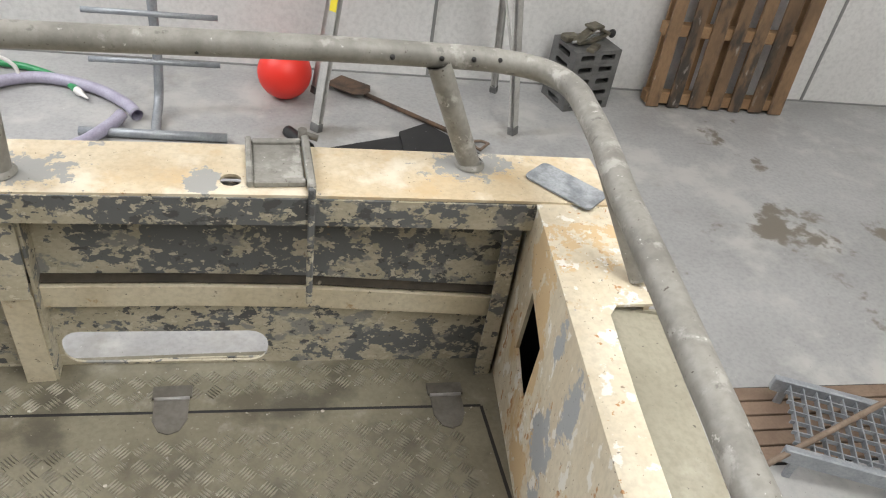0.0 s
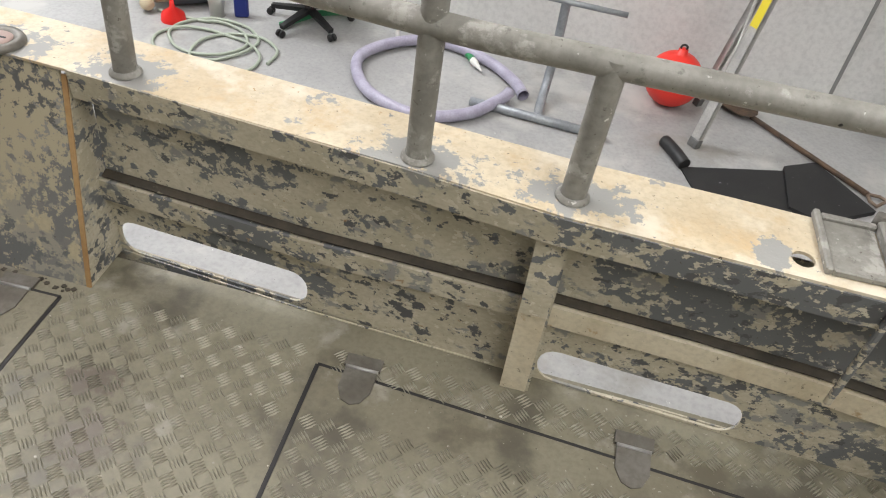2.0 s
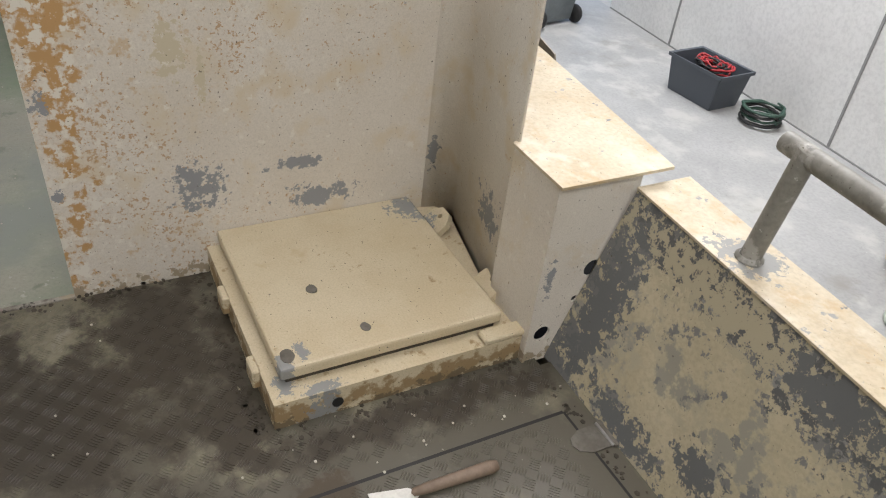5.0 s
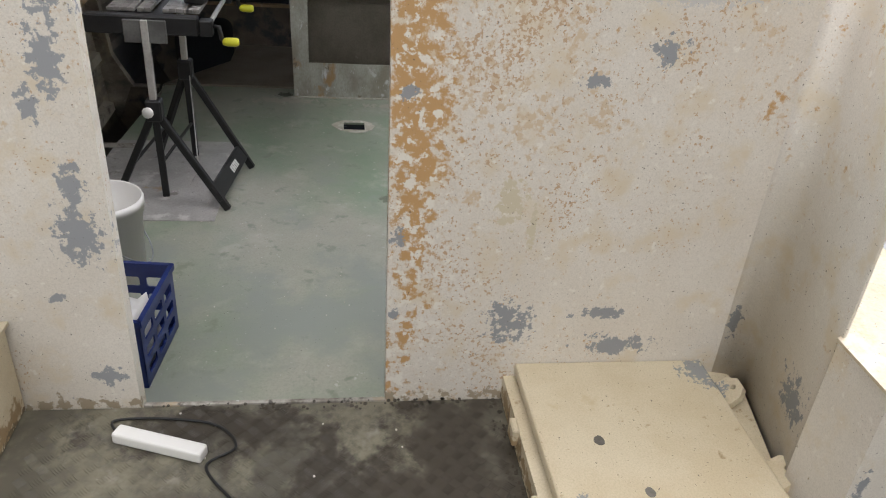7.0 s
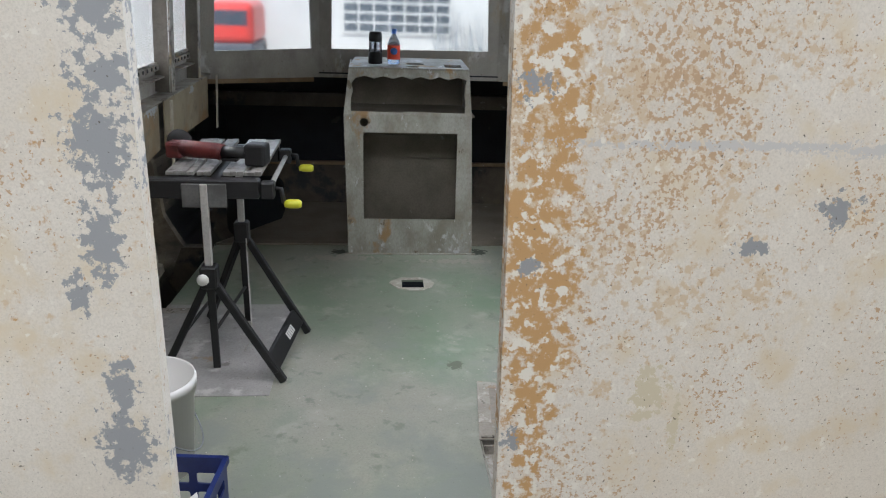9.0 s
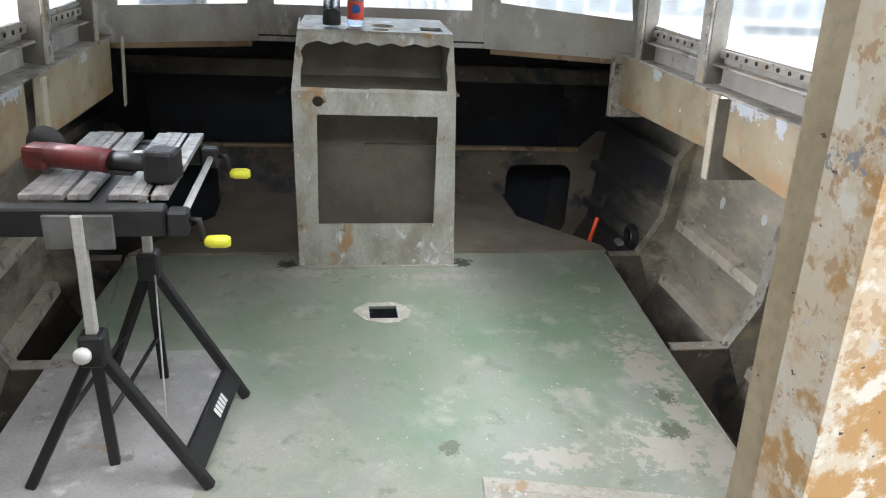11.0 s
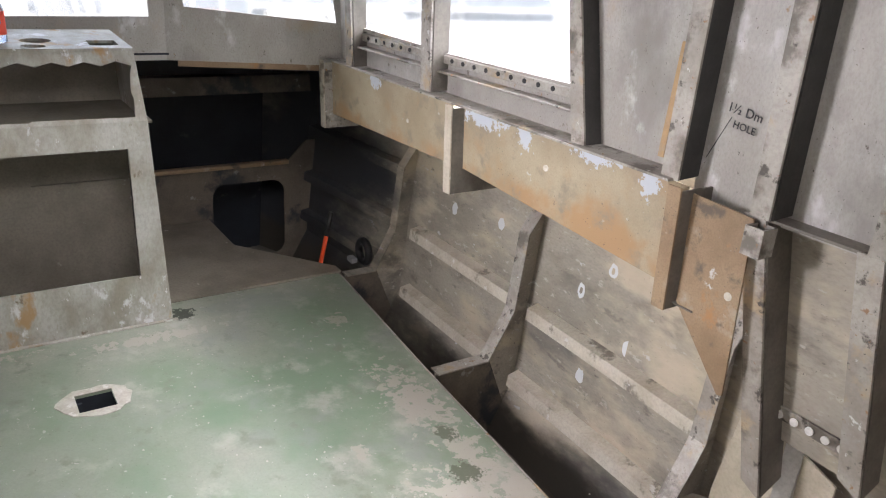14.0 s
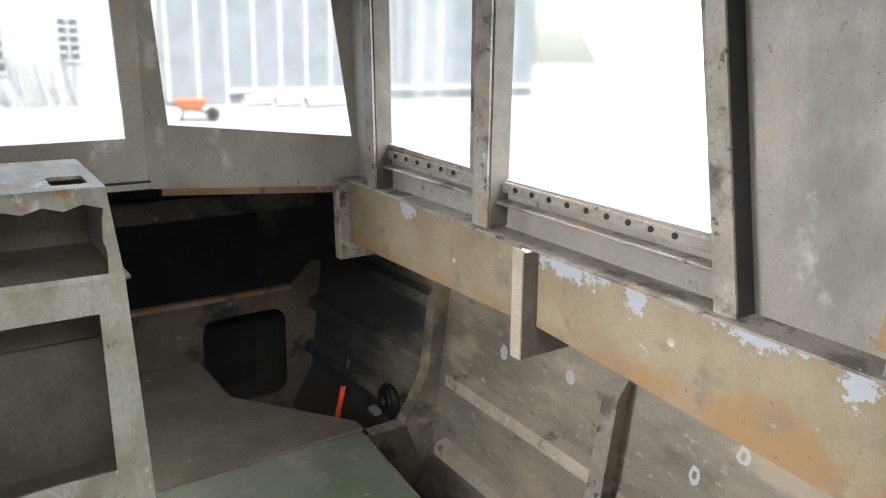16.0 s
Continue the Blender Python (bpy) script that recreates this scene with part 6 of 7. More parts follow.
for pts, z in (([(-0.52, -0.1), (0.14, 0.1), (0.12, -0.35), (-0.42, -0.38)], 0.012), ([(0.12, 0.12), (0.33, 0.24), (0.62, -0.16), (0.28, -0.38), (0.1, -0.3)], 0.03)):
    bm = bmesh.new()
    plate(bm, pts, depth=z, m=pose(0, 0, 0))
    part("sheet", bm, m_mat, mats)
bm = bmesh.new()
tube(bm, spline([(-0.62, 0.12, 0.03), (-0.56, 0.0, 0.04), (-0.50, -0.1, 0.03)], 5), 0.04, 10)
part("roll", bm, m_black, mats)


def pallet():
    m = axes((3.20, 4.97, FLOOR_Z), (1, -0.11, 0), (0, 0.07, 1.0))
    ob = thing("pallet", m, "weathered wooden pallet leaning upright against the wall", "pallet")
    rnd = random.Random(4)
    W, H = 1.17, 1.25
    for k in range(7):
        bm = bmesh.new()
        w = 0.105 + rnd.uniform(-0.01, 0.012)
        x = 0.012 + (W - 0.12) * k / 6
        soft_box(bm, x, x + w, 0.0 + rnd.uniform(0, 0.012), H - rnd.uniform(0, 0.02), 0.10, 0.122, 0.003)
        part("board", bm, m_wood, ob)
    for y in (0.02, 0.56, 1.12):
        bm = bmesh.new()
        soft_box(bm, 0.0, W, y, y + 0.09, 0.0, 0.098, 0.004)
        part("bearer", bm, m_wood_new, ob, "fresher orange-brown bearer")
    for k in range(5):
        bm = bmesh.new()
        x = 0.03 + (W - 0.17) * k / 4
        soft_box(bm, x, x + 0.11, 0.0, H, -0.024, -0.002, 0.003)
        part("back_board", bm, m_wood_new, ob)


pallet()


def crate_stack():
    ob = thing("crate_stack", pose(2.62, 4.95, FLOOR_Z, 0, 0, 12), "stack of dirty grey slotted plastic blocks", "crates")
    for k in range(5):
        z = 0.095 * k
        bm = bmesh.new()
        for y0, y1 in ((-0.16, -0.14), (0.14, 0.16)):
            plate(bm, [(-0.2, 0), (0.2, 0), (0.2, 0.088), (-0.2, 0.088)], [rounded(-0.15, -0.03, 0.022, 0.066, 0.012, 3), rounded(0.03, 0.15, 0.022, 0.066, 0.012, 3)], 0.02, axes((0, y1, z), (1, 0, 0), (0, 0, 1)))
        for x0 in (-0.2, 0.18):
            plate(bm, [(-0.14, 0), (0.14, 0), (0.14, 0.088), (-0.14, 0.088)], [rounded(-0.08, 0.08, 0.022, 0.066, 0.012, 3)], 0.02, axes((x0, 0, z), (0, 1, 0), (0, 0, 1)))
        box(bm, -0.2, 0.2, -0.16, 0.16, z + 0.0885, z + 0.094)
        part("block", bm, m_crate_grey, ob)
    top = 0.475
    jack = thing("scissor_jack", ob.matrix_basis @ pose(0.02, 0.0, top, 0, 0, 15), "dull steel scissor jack lying on the stacked blocks", "jack")
    for pts in (((-0.17, 0, 0.03), (0, 0.0, 0.12), (0.17, 0, 0.05)), ((-0.17, 0, 0.03), (0, 0, 0.012), (0.17, 0, 0.05))):
        bm = bmesh.new()
        for a, b in zip(pts, pts[1:]):
            m = look(a, b)
            soft_box(bm, -0.035, 0.035, -0.01, 0.01, -(Vector(b) - Vector(a)).length, 0, 0.003, m)
        part("arm", bm, m_jack, jack)
    bm = bmesh.new()
    tube(bm, [(-0.21, 0, 0.03), (0.22, 0, 0.055)], 0.01, 10)
    part("screw", bm, m_steel, jack)
    bm = bmesh.new()
    lathe(bm, [(0.0, -0.012), (0.03, -0.012), (0.034, 0), (0.03, 0.012), (0, 0.012)], 16, pose(0.21, -0.02, 0.04, 90, 0, 0))
    part("wheel", bm, m_rubber, jack)
    bm = bmesh.new()
    soft_box(bm, -0.06, 0.06, -0.05, 0.05, 0.115, 0.135, 0.004)
    part("saddle", bm, m_jack, jack)
    bm = bmesh.new()
    soft_box(bm, -0.2, -0.05, -0.1, -0.04, 0.0, 0.03, 0.006, pose(0, 0, 0, 0, 0, 20))
    soft_box(bm, -0.22, -0.1, 0.0, 0.09, 0.0, 0.05, 0.01, pose(0, 0, 0, 0, 0, -15))
    part("base", bm, m_jack, jack)


m_jack = surface("dull_brassy_steel", (0.22, 0.20, 0.15), (0.12, 0.11, 0.085), 14, 0.45, 0.5, local=True)
crate_stack()

# hoses
hose = thing("suction_hose", pose(0, 0, FLOOR_Z), "lilac-grey ribbed suction hose lying in a loop", "hose")
path = spline([(-0.53, 4.56, 0.045), (-0.62, 4.72, 0.045), (-0.85, 4.93, 0.045), (-1.2, 5.05, 0.045), (-1.5, 4.9, 0.045), (-1.66, 4.6, 0.045), (-1.5, 4.25, 0.045), (-1.15, 4.08, 0.045), (-0.85, 4.2, 0.045), (-0.68, 4.42, 0.05), (-0.62, 4.55, 0.055)], 12)
bm = bmesh.new()
pipe(bm, path, 0.038, 16)
part("hose", bm, m_purple, hose)
for a, b in ((path[0], path[2]), (path[-1], path[-3])):
    bm = bmesh.new()
    tube(bm, [a.lerp(b, 0.45), a.lerp(b, 0.8)], 0.043, 16, caps=False)
    part("clamp", bm, m_galv, hose)
gh = thing("garden_hose", pose(0, 0, FLOOR_Z), "bright green hose with a pale nozzle lying on the floor", "hose")
path = spline([(-0.93, 4.9, 0.035), (-1.05, 5.06, 0.03), (-1.35, 5.25, 0.03), (-1.75, 5.28, 0.03), (-2.1, 5.15, 0.03), (-2.3, 4.85, 0.03)], 10)
bm = bmesh.new()
tube(bm, path, 0.024, 14)
part("hose", bm, m_hose_green, gh)
bm = bmesh.new()
lathe(bm, [(0.026, 0.0), (0.024, 0.05), (0.018, 0.06), (0.012, 0.10), (0.006, 0.14), (0.0, 0.142)], 14, look(Vector((-0.93, 4.9, 0.035)), Vector((-1.0, 5.0, 0.035))))
part("nozzle", bm, m_bucket, gh, "pale grey nozzle")
coil = thing("hose_coil", pose(-2.62, 4.45, FLOOR_Z), "pale green thin hose coiled loosely on the floor", "hose")
rnd = random.Random(9)
pts = []
for k in range(34):
    a = 2 * math.pi * k / 10
    r = 0.24 + 0.06 * math.sin(k * 0.9)
    pts.append((r * 1.25 * math.cos(a) + 0.05 * math.sin(k * 0.37) - 0.008 * k + 0.12, r * math.sin(a) + 0.006 * k - 0.1, 0.012 + 0.004 * (k % 3)))
pts.append((-0.55, 0.3, 0.01))
bm = bmesh.new()
tube(bm, spline(pts, 6), 0.011, 8)
part("hose", bm, m_cord, coil)
hook = thing("pipe_hook", pose(-1.38, 4.98, FLOOR_Z, 0, 0, 20), "bent white pipe hook lying on the floor", "pipe")
bm = bmesh.new()
tube(bm, spline([(-0.1, 0, 0.03), (-0.1, 0.05, 0.12), (0.0, 0.08, 0.18), (0.09, 0.04, 0.12), (0.1, 0, 0.02)], 6), 0.014, 10)
part("pipe", bm, m_white, hook)


def office_chair():
    ob = thing("office_chair", pose(-2.15, 5.02, FLOOR_Z, 0, 0, 15), "black office chair with paper rubbish on its seat", "chair")
    for k in range(5):
        a = 2 * math.pi * k / 5 + 0.3
        c, s_ = math.cos(a), math.sin(a)
        bm = bmesh.new()
        solid(bm, [[(0.03 * c - 0.028 * s_, 0.03 * s_ + 0.028 * c, 0.12), (0.03 * c + 0.028 * s_, 0.03 * s_ - 0.028 * c, 0.12)], [(0.29 * c - 0.018 * s_, 0.29 * s_ + 0.018 * c, 0.085), (0.29 * c + 0.018 * s_, 0.29 * s_ - 0.018 * c, 0.085)]], -0.03)
        part("base_arm", bm, m_black, ob)
        bm = bmesh.new()
        for o in (-0.016, 0.016):
            lathe(bm, [(0.0, -0.009), (0.024, -0.009), (0.027, 0.0), (0.024, 0.009), (0.0, 0.009)], 14, Matrix.Translation((0.30 * c - o * s_, 0.30 * s_ + o * c, 0.027)) @ pose(0, 0, 0, 90, 0, 0) @ pose(0, 0, 0, 0, math.degrees(a), 0))
        part("castor", bm, m_rubber, ob)
    bm = bmesh.new()
    lathe(bm, [(0.035, 0.09), (0.035, 0.14), (0.025, 0.15), (0.025, 0.29), (0.04, 0.30), (0.0, 0.31)], 16)
    part("gas_column", bm, m_black, ob)
    bm = bmesh.new()
    soft_box(bm, -0.24, 0.24, -0.23, 0.23, 0.31, 0.38, 0.03, seg=3)
    part("seat", bm, m_black, ob)
    bm = bmesh.new()
    soft_box(bm, -0.21, 0.21, -0.02, 0.03, 0.44, 0.66, 0.02, pose(0, -0.25, 0, -8, 0, 0), seg=3)
    part("backrest", bm, m_black, ob)
    bm = bmesh.new()
    tube(bm, spline([(0, -0.12, 0.30), (0, -0.25, 0.30), (0, -0.32, 0.40), (0, -0.33, 0.55)], 5), 0.02, 8)
    soft_box(bm, -0.07, 0.07, -0.36, -0.32, 0.50, 0.58, 0.006)
    part("back_bracket", bm, m_black, ob)
    bm = bmesh.new()
    tube(bm, [(0.05, 0, 0.30), (0.28, -0.02, 0.29)], 0.007, 8)
    part("lever", bm, m_black, ob)
    paper = thing("crumpled_sheets", ob.matrix_basis @ pose(0.0, 0.03, 0.382, 0, 0, 10), "pale crumpled plastic sheets on the chair seat", "rubbish")
    rnd = random.Random(2)
    bm = bmesh.new()
    g = [[(-0.17 + 0.055 * i, -0.16 + 0.055 * j, rnd.uniform(0.004, 0.06)) for i in range(7)] for j in range(7)]
    solid(bm, g, 0.002)
    part("sheet", bm, m_bucket, paper)


office_chair()
pump = thing("pump", pose(-3.2, 4.85, FLOOR_Z, 0, 0, 35), "dirty cream and black vacuum motor lying on its side", "pump")
bm = bmesh.new()
lathe(bm, [(0.0, 0.0), (0.11, 0.0), (0.125, 0.03), (0.125, 0.3), (0.11, 0.33), (0.0, 0.33)], 24, pose(0.05, 0.0, 0.126, 0, 90, 0))
part("canister", bm, m_tub, pump)
bm = bmesh.new()
lathe(bm, [(0.0, -0.12), (0.08, -0.12), (0.10, -0.08), (0.10, 0.0), (0.12, 0.0), (0.12, 0.03)], 20, pose(0.05, 0.0, 0.126, 0, 90, 0))
part("head", bm, m_box, pump)
for p in ((-0.1, -0.09, 0.06), (-0.12, 0.06, 0.07), (-0.05, -0.02, 0.25)):
    bm = bmesh.new()
    lathe(bm, [(0.0, -0.04), (0.04, -0.04), (0.05, 0.0), (0.045, 0.04), (0.0, 0.04)], 14, pose(*p, 70, 20, 0))
    part("fitting", bm, m_box, pump)
bm = bmesh.new()
tube(bm, [(-0.03, 0.02, 0.25), (-0.05, 0.02, 0.42)], 0.018, 10)
part("stub_pipe", bm, m_rust, pump)
fun = thing("funnel", pose(-3.02, 4.68, FLOOR_Z + 0.0, 0, 0, 0), "bright red plastic funnel on the floor", "funnel")
bm = bmesh.new()
lathe(bm, [(0.085, 0.0), (0.08, 0.035), (0.02, 0.09), (0.013, 0.15), (0.010, 0.15), (0.017, 0.09), (0.076, 0.033), (0.082, 0.0)], 20, pose(0, 0, 0.006, 8, 6, 0))
part("cone", bm, m_funnel, fun)
sb = thing("spray_bottle", pose(-2.62, 4.92, FLOOR_Z, 0, 0, 20), "dark blue jug with a white cap and rag beside it", "bottle")
bm = bmesh.new()
soft_box(bm, -0.05, 0.05, -0.035, 0.035, 0.0, 0.24, 0.02, seg=3)
part("body", bm, m_bottle_blue, sb)
bm = bmesh.new()
lathe(bm, [(0.022, 0.24), (0.022, 0.28), (0.0, 0.285)], 14)
part("cap", bm, m_bucket, sb)
bm = bmesh.new()
tube(bm, [(0.0, 0, 0.27), (-0.07, 0, 0.29)], 0.012, 8)
part("trigger_head", bm, m_rubber, sb)
ws = thing("white_tub", pose(-2.78, 4.86, FLOOR_Z), "small pale tub with a white lid", "tub")
bm = bmesh.new()
lathe(bm, [(0.0, 0.0), (0.05, 0.0), (0.055, 0.12), (0.07, 0.13), (0.072, 0.19), (0.04, 0.225), (0.0, 0.23)], 18)
part("tub", bm, m_bucket, ws)

tub = thing("storage_tub", pose(-5.80, 5.46, FLOOR_Z, 0, 0, 4), "dark grey plastic tub full of red and black cables", "tub")
bm = bmesh.new()
for pts in ([(-0.29, -0.20), (0.29, -0.20)], [(0.29, -0.20), (0.29, 0.20)], [(0.29, 0.20), (-0.29, 0.20)], [(-0.29, 0.20), (-0.29, -0.20)]):
    (ax, ay), (bx, by) = pts
    solid(bm, [[(ax * 0.86, ay * 0.86, 0.0), (bx * 0.86, by * 0.86, 0.0)], [(ax, ay, 0.33), (bx, by, 0.33)], [(ax * 1.08, ay * 1.1, 0.335), (bx * 1.08, by * 1.1, 0.335)], [(ax * 1.08, ay * 1.1, 0.305), (bx * 1.08, by * 1.1, 0.305)]], 0.006)
box(bm, -0.25, 0.25, -0.17, 0.17, 0.0, 0.01)
part("shell", bm, m_tub, tub)
rnd = random.Random(5)
for mat, n in ((m_red_cord, 3), (m_rubber, 3)):
    for k in range(n):
        bm = bmesh.new()
        cx, cy = rnd.uniform(-0.08, 0.08), rnd.uniform(-0.04, 0.04)
        pts = [(cx + (0.13 + rnd.uniform(-0.03, 0.03)) * math.cos(a * 0.6), cy + (0.10 + rnd.uniform(-0.02, 0.02)) * math.sin(a * 0.6), 0.27 + rnd.uniform(0, 0.07)) for a in range(22)]
        tube(bm, spline(pts, 4), 0.010, 6)
        part("cable", bm, mat, tub)
cc = thing("cable_coil", pose(-5.22, 5.60, FLOOR_Z), "coiled dark green and black cable heap", "cable")
for k in range(4):
    bm = bmesh.new()
    pts = [((0.17 + rnd.uniform(-0.03, 0.02)) * math.cos(a * 0.62), (0.17 + rnd.uniform(-0.03, 0.02)) * math.sin(a * 0.62), 0.015 + 0.035 * k + 0.0025 * (a % 12) + rnd.uniform(0, 0.008)) for a in range(24)]
    tube(bm, spline(pts, 4), 0.011, 6)
    part("loop", bm, m_cable_green if k % 2 else m_rubber, cc)


def wheelie_bin(m, lid_mat):
    ob = thing("wheelie_bin", m, "dark grey wheeled rubbish bin", "bin", "bins")
    bm = bmesh.new()
    solid(bm, [[(sx * 0.22, sy * 0.24, 0.04) for sx, sy in ((-1, -1), (1, -1), (1, 1), (-1, 1), (-1, -1))], [(sx * 0.28, sy * 0.33, 0.95) for sx, sy in ((-1, -1), (1, -1), (1, 1), (-1, 1), (-1, -1))]], 0.01)
    box(bm, -0.22, 0.22, -0.24, 0.24, 0.04, 0.06)
    part("body", bm, m_bin, ob)
    bm = bmesh.new()
    soft_box(bm, -0.30, 0.30, -0.36, 0.36, 0.955, 1.02, 0.02, seg=2)
    part("lid", bm, lid_mat, ob)
    for sx in (-0.26, 0.26):
        bm = bmesh.new()
        lathe(bm, [(0.0, -0.025), (0.09, -0.025), (0.10, 0.0), (0.09, 0.025), (0.0, 0.025)], 20, pose(sx, 0.26, 0.10, 0, 90, 0))
        part("wheel", bm, m_rubber, ob)
    return ob


wheelie_bin(pose(-7.95, 5.08, FLOOR_Z, 0, 0, -80), m_bin)

# walkway steps behind the stern, with a stick across
steps = thing("boarding_step", pose(2.35, 1.55, FLOOR_Z, 0, 0, -26), "galvanised boarding step frame with open grating treads", "steps")
for y in (-0.02, 0.40):
    bm = bmesh.new()
    soft_box(bm, -0.05, 1.6, y, y + 0.035, 0.10, 0.18, 0.004)
    part("stringer", bm, m_galv, steps)
bm = bmesh.new()
for k in range(26):
    box(bm, 0.02 + 0.06 * k, 0.026 + 0.06 * k, 0.016, 0.40, 0.13, 0.165)
for k in range(6):
    box(bm, 0.0, 1.58, 0.06 + 0.06 * k, 0.066 + 0.06 * k, 0.14, 0.16)
g = part("grating", bm, m_galv, steps)
for x, y in ((0.0, 0.41), (1.5, 0.41), (0.0, -0.01), (1.5, -0.01)):
    bm = bmesh.new()
    soft_box(bm, x, x + 0.035, y, y + 0.02, 0.0, 0.10, 0.003)
    part("leg", bm, m_galv, steps)
cover = thing("drain_cover", pose(3.2, 1.85, FLOOR_Z, 0, 0, -4), "brown timber slatted drain cover in the floor", "drain cover")
for k in range(5):
    bm = bmesh.new()
    soft_box(bm, -0.9, 2.2, -0.30 + 0.085 * k, -0.225 + 0.085 * k, 0.0, 0.022, 0.003)
    part("slat", bm, m_grate, cover)
bm = bmesh.new()
box(bm, -0.9, 2.2, -0.31, 0.13, 0.0, 0.006)
part("bed", bm, m_rubber, cover)
stick = thing("stick", pose(0, 0, 0), "brown wooden pole leaning across the boarding step", "pole")
bm = bmesh.new()
tube(bm, [(1.72, 1.42, FLOOR_Z + 0.015), (2.6, 1.62, FLOOR_Z + 0.22), (3.9, 1.93, FLOOR_Z + 0.52)], 0.014, 10)
part("pole", bm, m_handle, stick)
bm = bmesh.new()
box(bm, 3.86, 3.92, 1.92, 1.98, FLOOR_Z, FLOOR_Z + 0.515)
part("prop", bm, m_handle, stick)

# ---- things in the cabin ----
def tool_stand():
    ob = thing("tool_stand", pose(-4.95, -0.78, SOLE + 0.005), "black folding tool stand with a worn silver clamp top", "work stand")
    def at(x, y, z):
        return (x + 4.95, y + 0.78, z - SOLE - 0.005)
    # two A-frames joined by rails
    near, far = at(-4.70, -0.81, 0.29), at(-5.20, -0.755, 0.33)
    legs = ((near, at(-4.715, -1.05, SOLE + 0.005)), (near, at(-4.815, -0.83, SOLE + 0.005)), (near, at(-4.67, -0.515, SOLE + 0.005)), (far, at(-5.36, -0.97, SOLE + 0.005)), (far, at(-5.33, -0.77, SOLE + 0.005)), (far, at(-5.17, -0.45, SOLE + 0.005)))
    for a, b in legs:
        bm = bmesh.new()
        m = look(b, a)
        soft_box(bm, -0.016, 0.016, -0.016, 0.016, -(Vector(a) - Vector(b)).length, 0, 0.004, m)
        part("leg", bm, m_black, ob)
    for c in (near, far):
        bm = bmesh.new()
        soft_box(bm, c[0] - 0.035, c[0] + 0.035, c[1] - 0.035, c[1] + 0.035, c[2] - 0.05, c[2] + 0.05, 0.008)
        part("hub", bm, m_black, ob)
        bm = bmesh.new()
        soft_box(bm, c[0] - 0.015, c[0] + 0.015, c[1] - 0.015, c[1] + 0.015, c[2] + 0.03, c[2] + 0.40, 0.003)
        part("column", bm, m_alu, ob)
        bm = bmesh.new()
        soft_box(bm, c[0] - 0.006, c[0] + 0.006, c[1] - 0.09, c[1] + 0.09, c[2] + 0.30, c[2] + 0.40, 0.004)
        part("head_plate", bm, m_crate_grey, ob)
    bm = bmesh.new()
    lathe(bm, [(0.0, 0.0), (0.022, 0.0), (0.026, 0.012), (0.022, 0.024), (0.0, 0.024)], 10, Matrix.Translation((near[0] + 0.035, near[1] - 0.02, near[2])) @ pose(0, 0, 0, 0, 90, 0))
    part("knob", bm, m_bucket, ob, "pale star knob")
    a, b = Vector(legs[2][0]).lerp(Vector(legs[2][1]), 0.83), Vector(legs[5][0]).lerp(Vector(legs[5][1]), 0.83)
    bm = bmesh.new()
    m = look(a, b)
    soft_box(bm, -0.012, 0.012, -0.042, 0.042, -(b - a).length - 0.02, 0.02, 0.004, m @ pose(0, 0, 0, 0, 0, 35))
    step = part("foot_bar", bm, m_black, ob, "black foot bar with white lettering")
    bm = bmesh.new()
    c = a.lerp(b, 0.5)
    for k in range(5):
        box(bm, -0.016 - 0.0, -0.0122, -0.018, 0.018, -0.27 - 0.022 * k, -0.255 - 0.022 * k, m @ pose(0, 0, 0, 0, 0, 35))
        box(bm, 0.0122, 0.014, -0.018, 0.018, -0.27 - 0.022 * k, -0.255 - 0.022 * k, m @ pose(0, 0, 0, 0, 0, 35))
    part("lettering", bm, m_bucket, step)
    for i, j in ((0, 3), (1, 4)):
        a, b = Vector(legs[i][0]).lerp(Vector(legs[i][1]), 0.6), Vector(legs[j][0]).lerp(Vector(legs[j][1]), 0.6)
        bm = bmesh.new()
        tube(bm, [a, b], 0.008, 8)
        part("tie_bar", bm, m_black, ob)
    bm = bmesh.new()
    tube(bm, [Vector(far) + Vector((0.02, 0.02, 0.0)), at(-4.95, -0.69, -0.12), at(-4.9, -0.72, -0.16)], 0.003, 6)
    part("wire", bm, m_alu, ob)
    # clamp top
    T = pose(0, 0, 0.905)
    bm = bmesh.new()
    soft_box(bm, 0.19, 0.25, -0.28, 0.19, -0.085, -0.005, 0.006, T)
    soft_box(bm, -0.50, -0.45, -0.20, 0.19, -0.085, -0.005, 0.006, T)
    soft_box(bm, -0.47, 0.20, -0.02, 0.03, -0.07, -0.012, 0.006, T)
    part("top_frame", bm, m_black, ob)
    for x0, x1 in ((-0.53, -0.10), (-0.07, 0.18)):
        for y0 in (-0.195, -0.07, 0.035, 0.135):
            w = 0.115 if y0 < -0.1 or 0 < y0 < 0.1 else 0.055
            bm = bmesh.new()
            for k in range(int(w / 0.0275)):
                soft_box(bm, x0, x1, y0 + 0.0285 * k, y0 + 0.0285 * k + 0.0275, -0.004, 0.012 + (0.002 if k % 3 else 0.0), 0.0015, T)
            part("jaw_bar", bm, m_jaw, ob, "worn silver jaw extrusion")
    bm = bmesh.new()
    tube(bm, [T @ Vector((0.22, 0.225, -0.05)), T @ Vector((-0.44, 0.225, -0.05))], 0.011, 12)
    part("slide_rod", bm, m_alu, ob)
    for x in (0.22, -0.44):
        bm = bmesh.new()
        soft_box(bm, x - 0.03, x + 0.03, 0.195, 0.25, -0.085, -0.015, 0.006, T)
        tube(bm, [T @ Vector((x, 0.25, -0.045)), T @ Vector((x, 0.275, -0.045)), T @ Vector((x, 0.285, -0.105))], 0.010, 8)
        crank = part("crank", bm, m_black, ob)
        bm = bmesh.new()
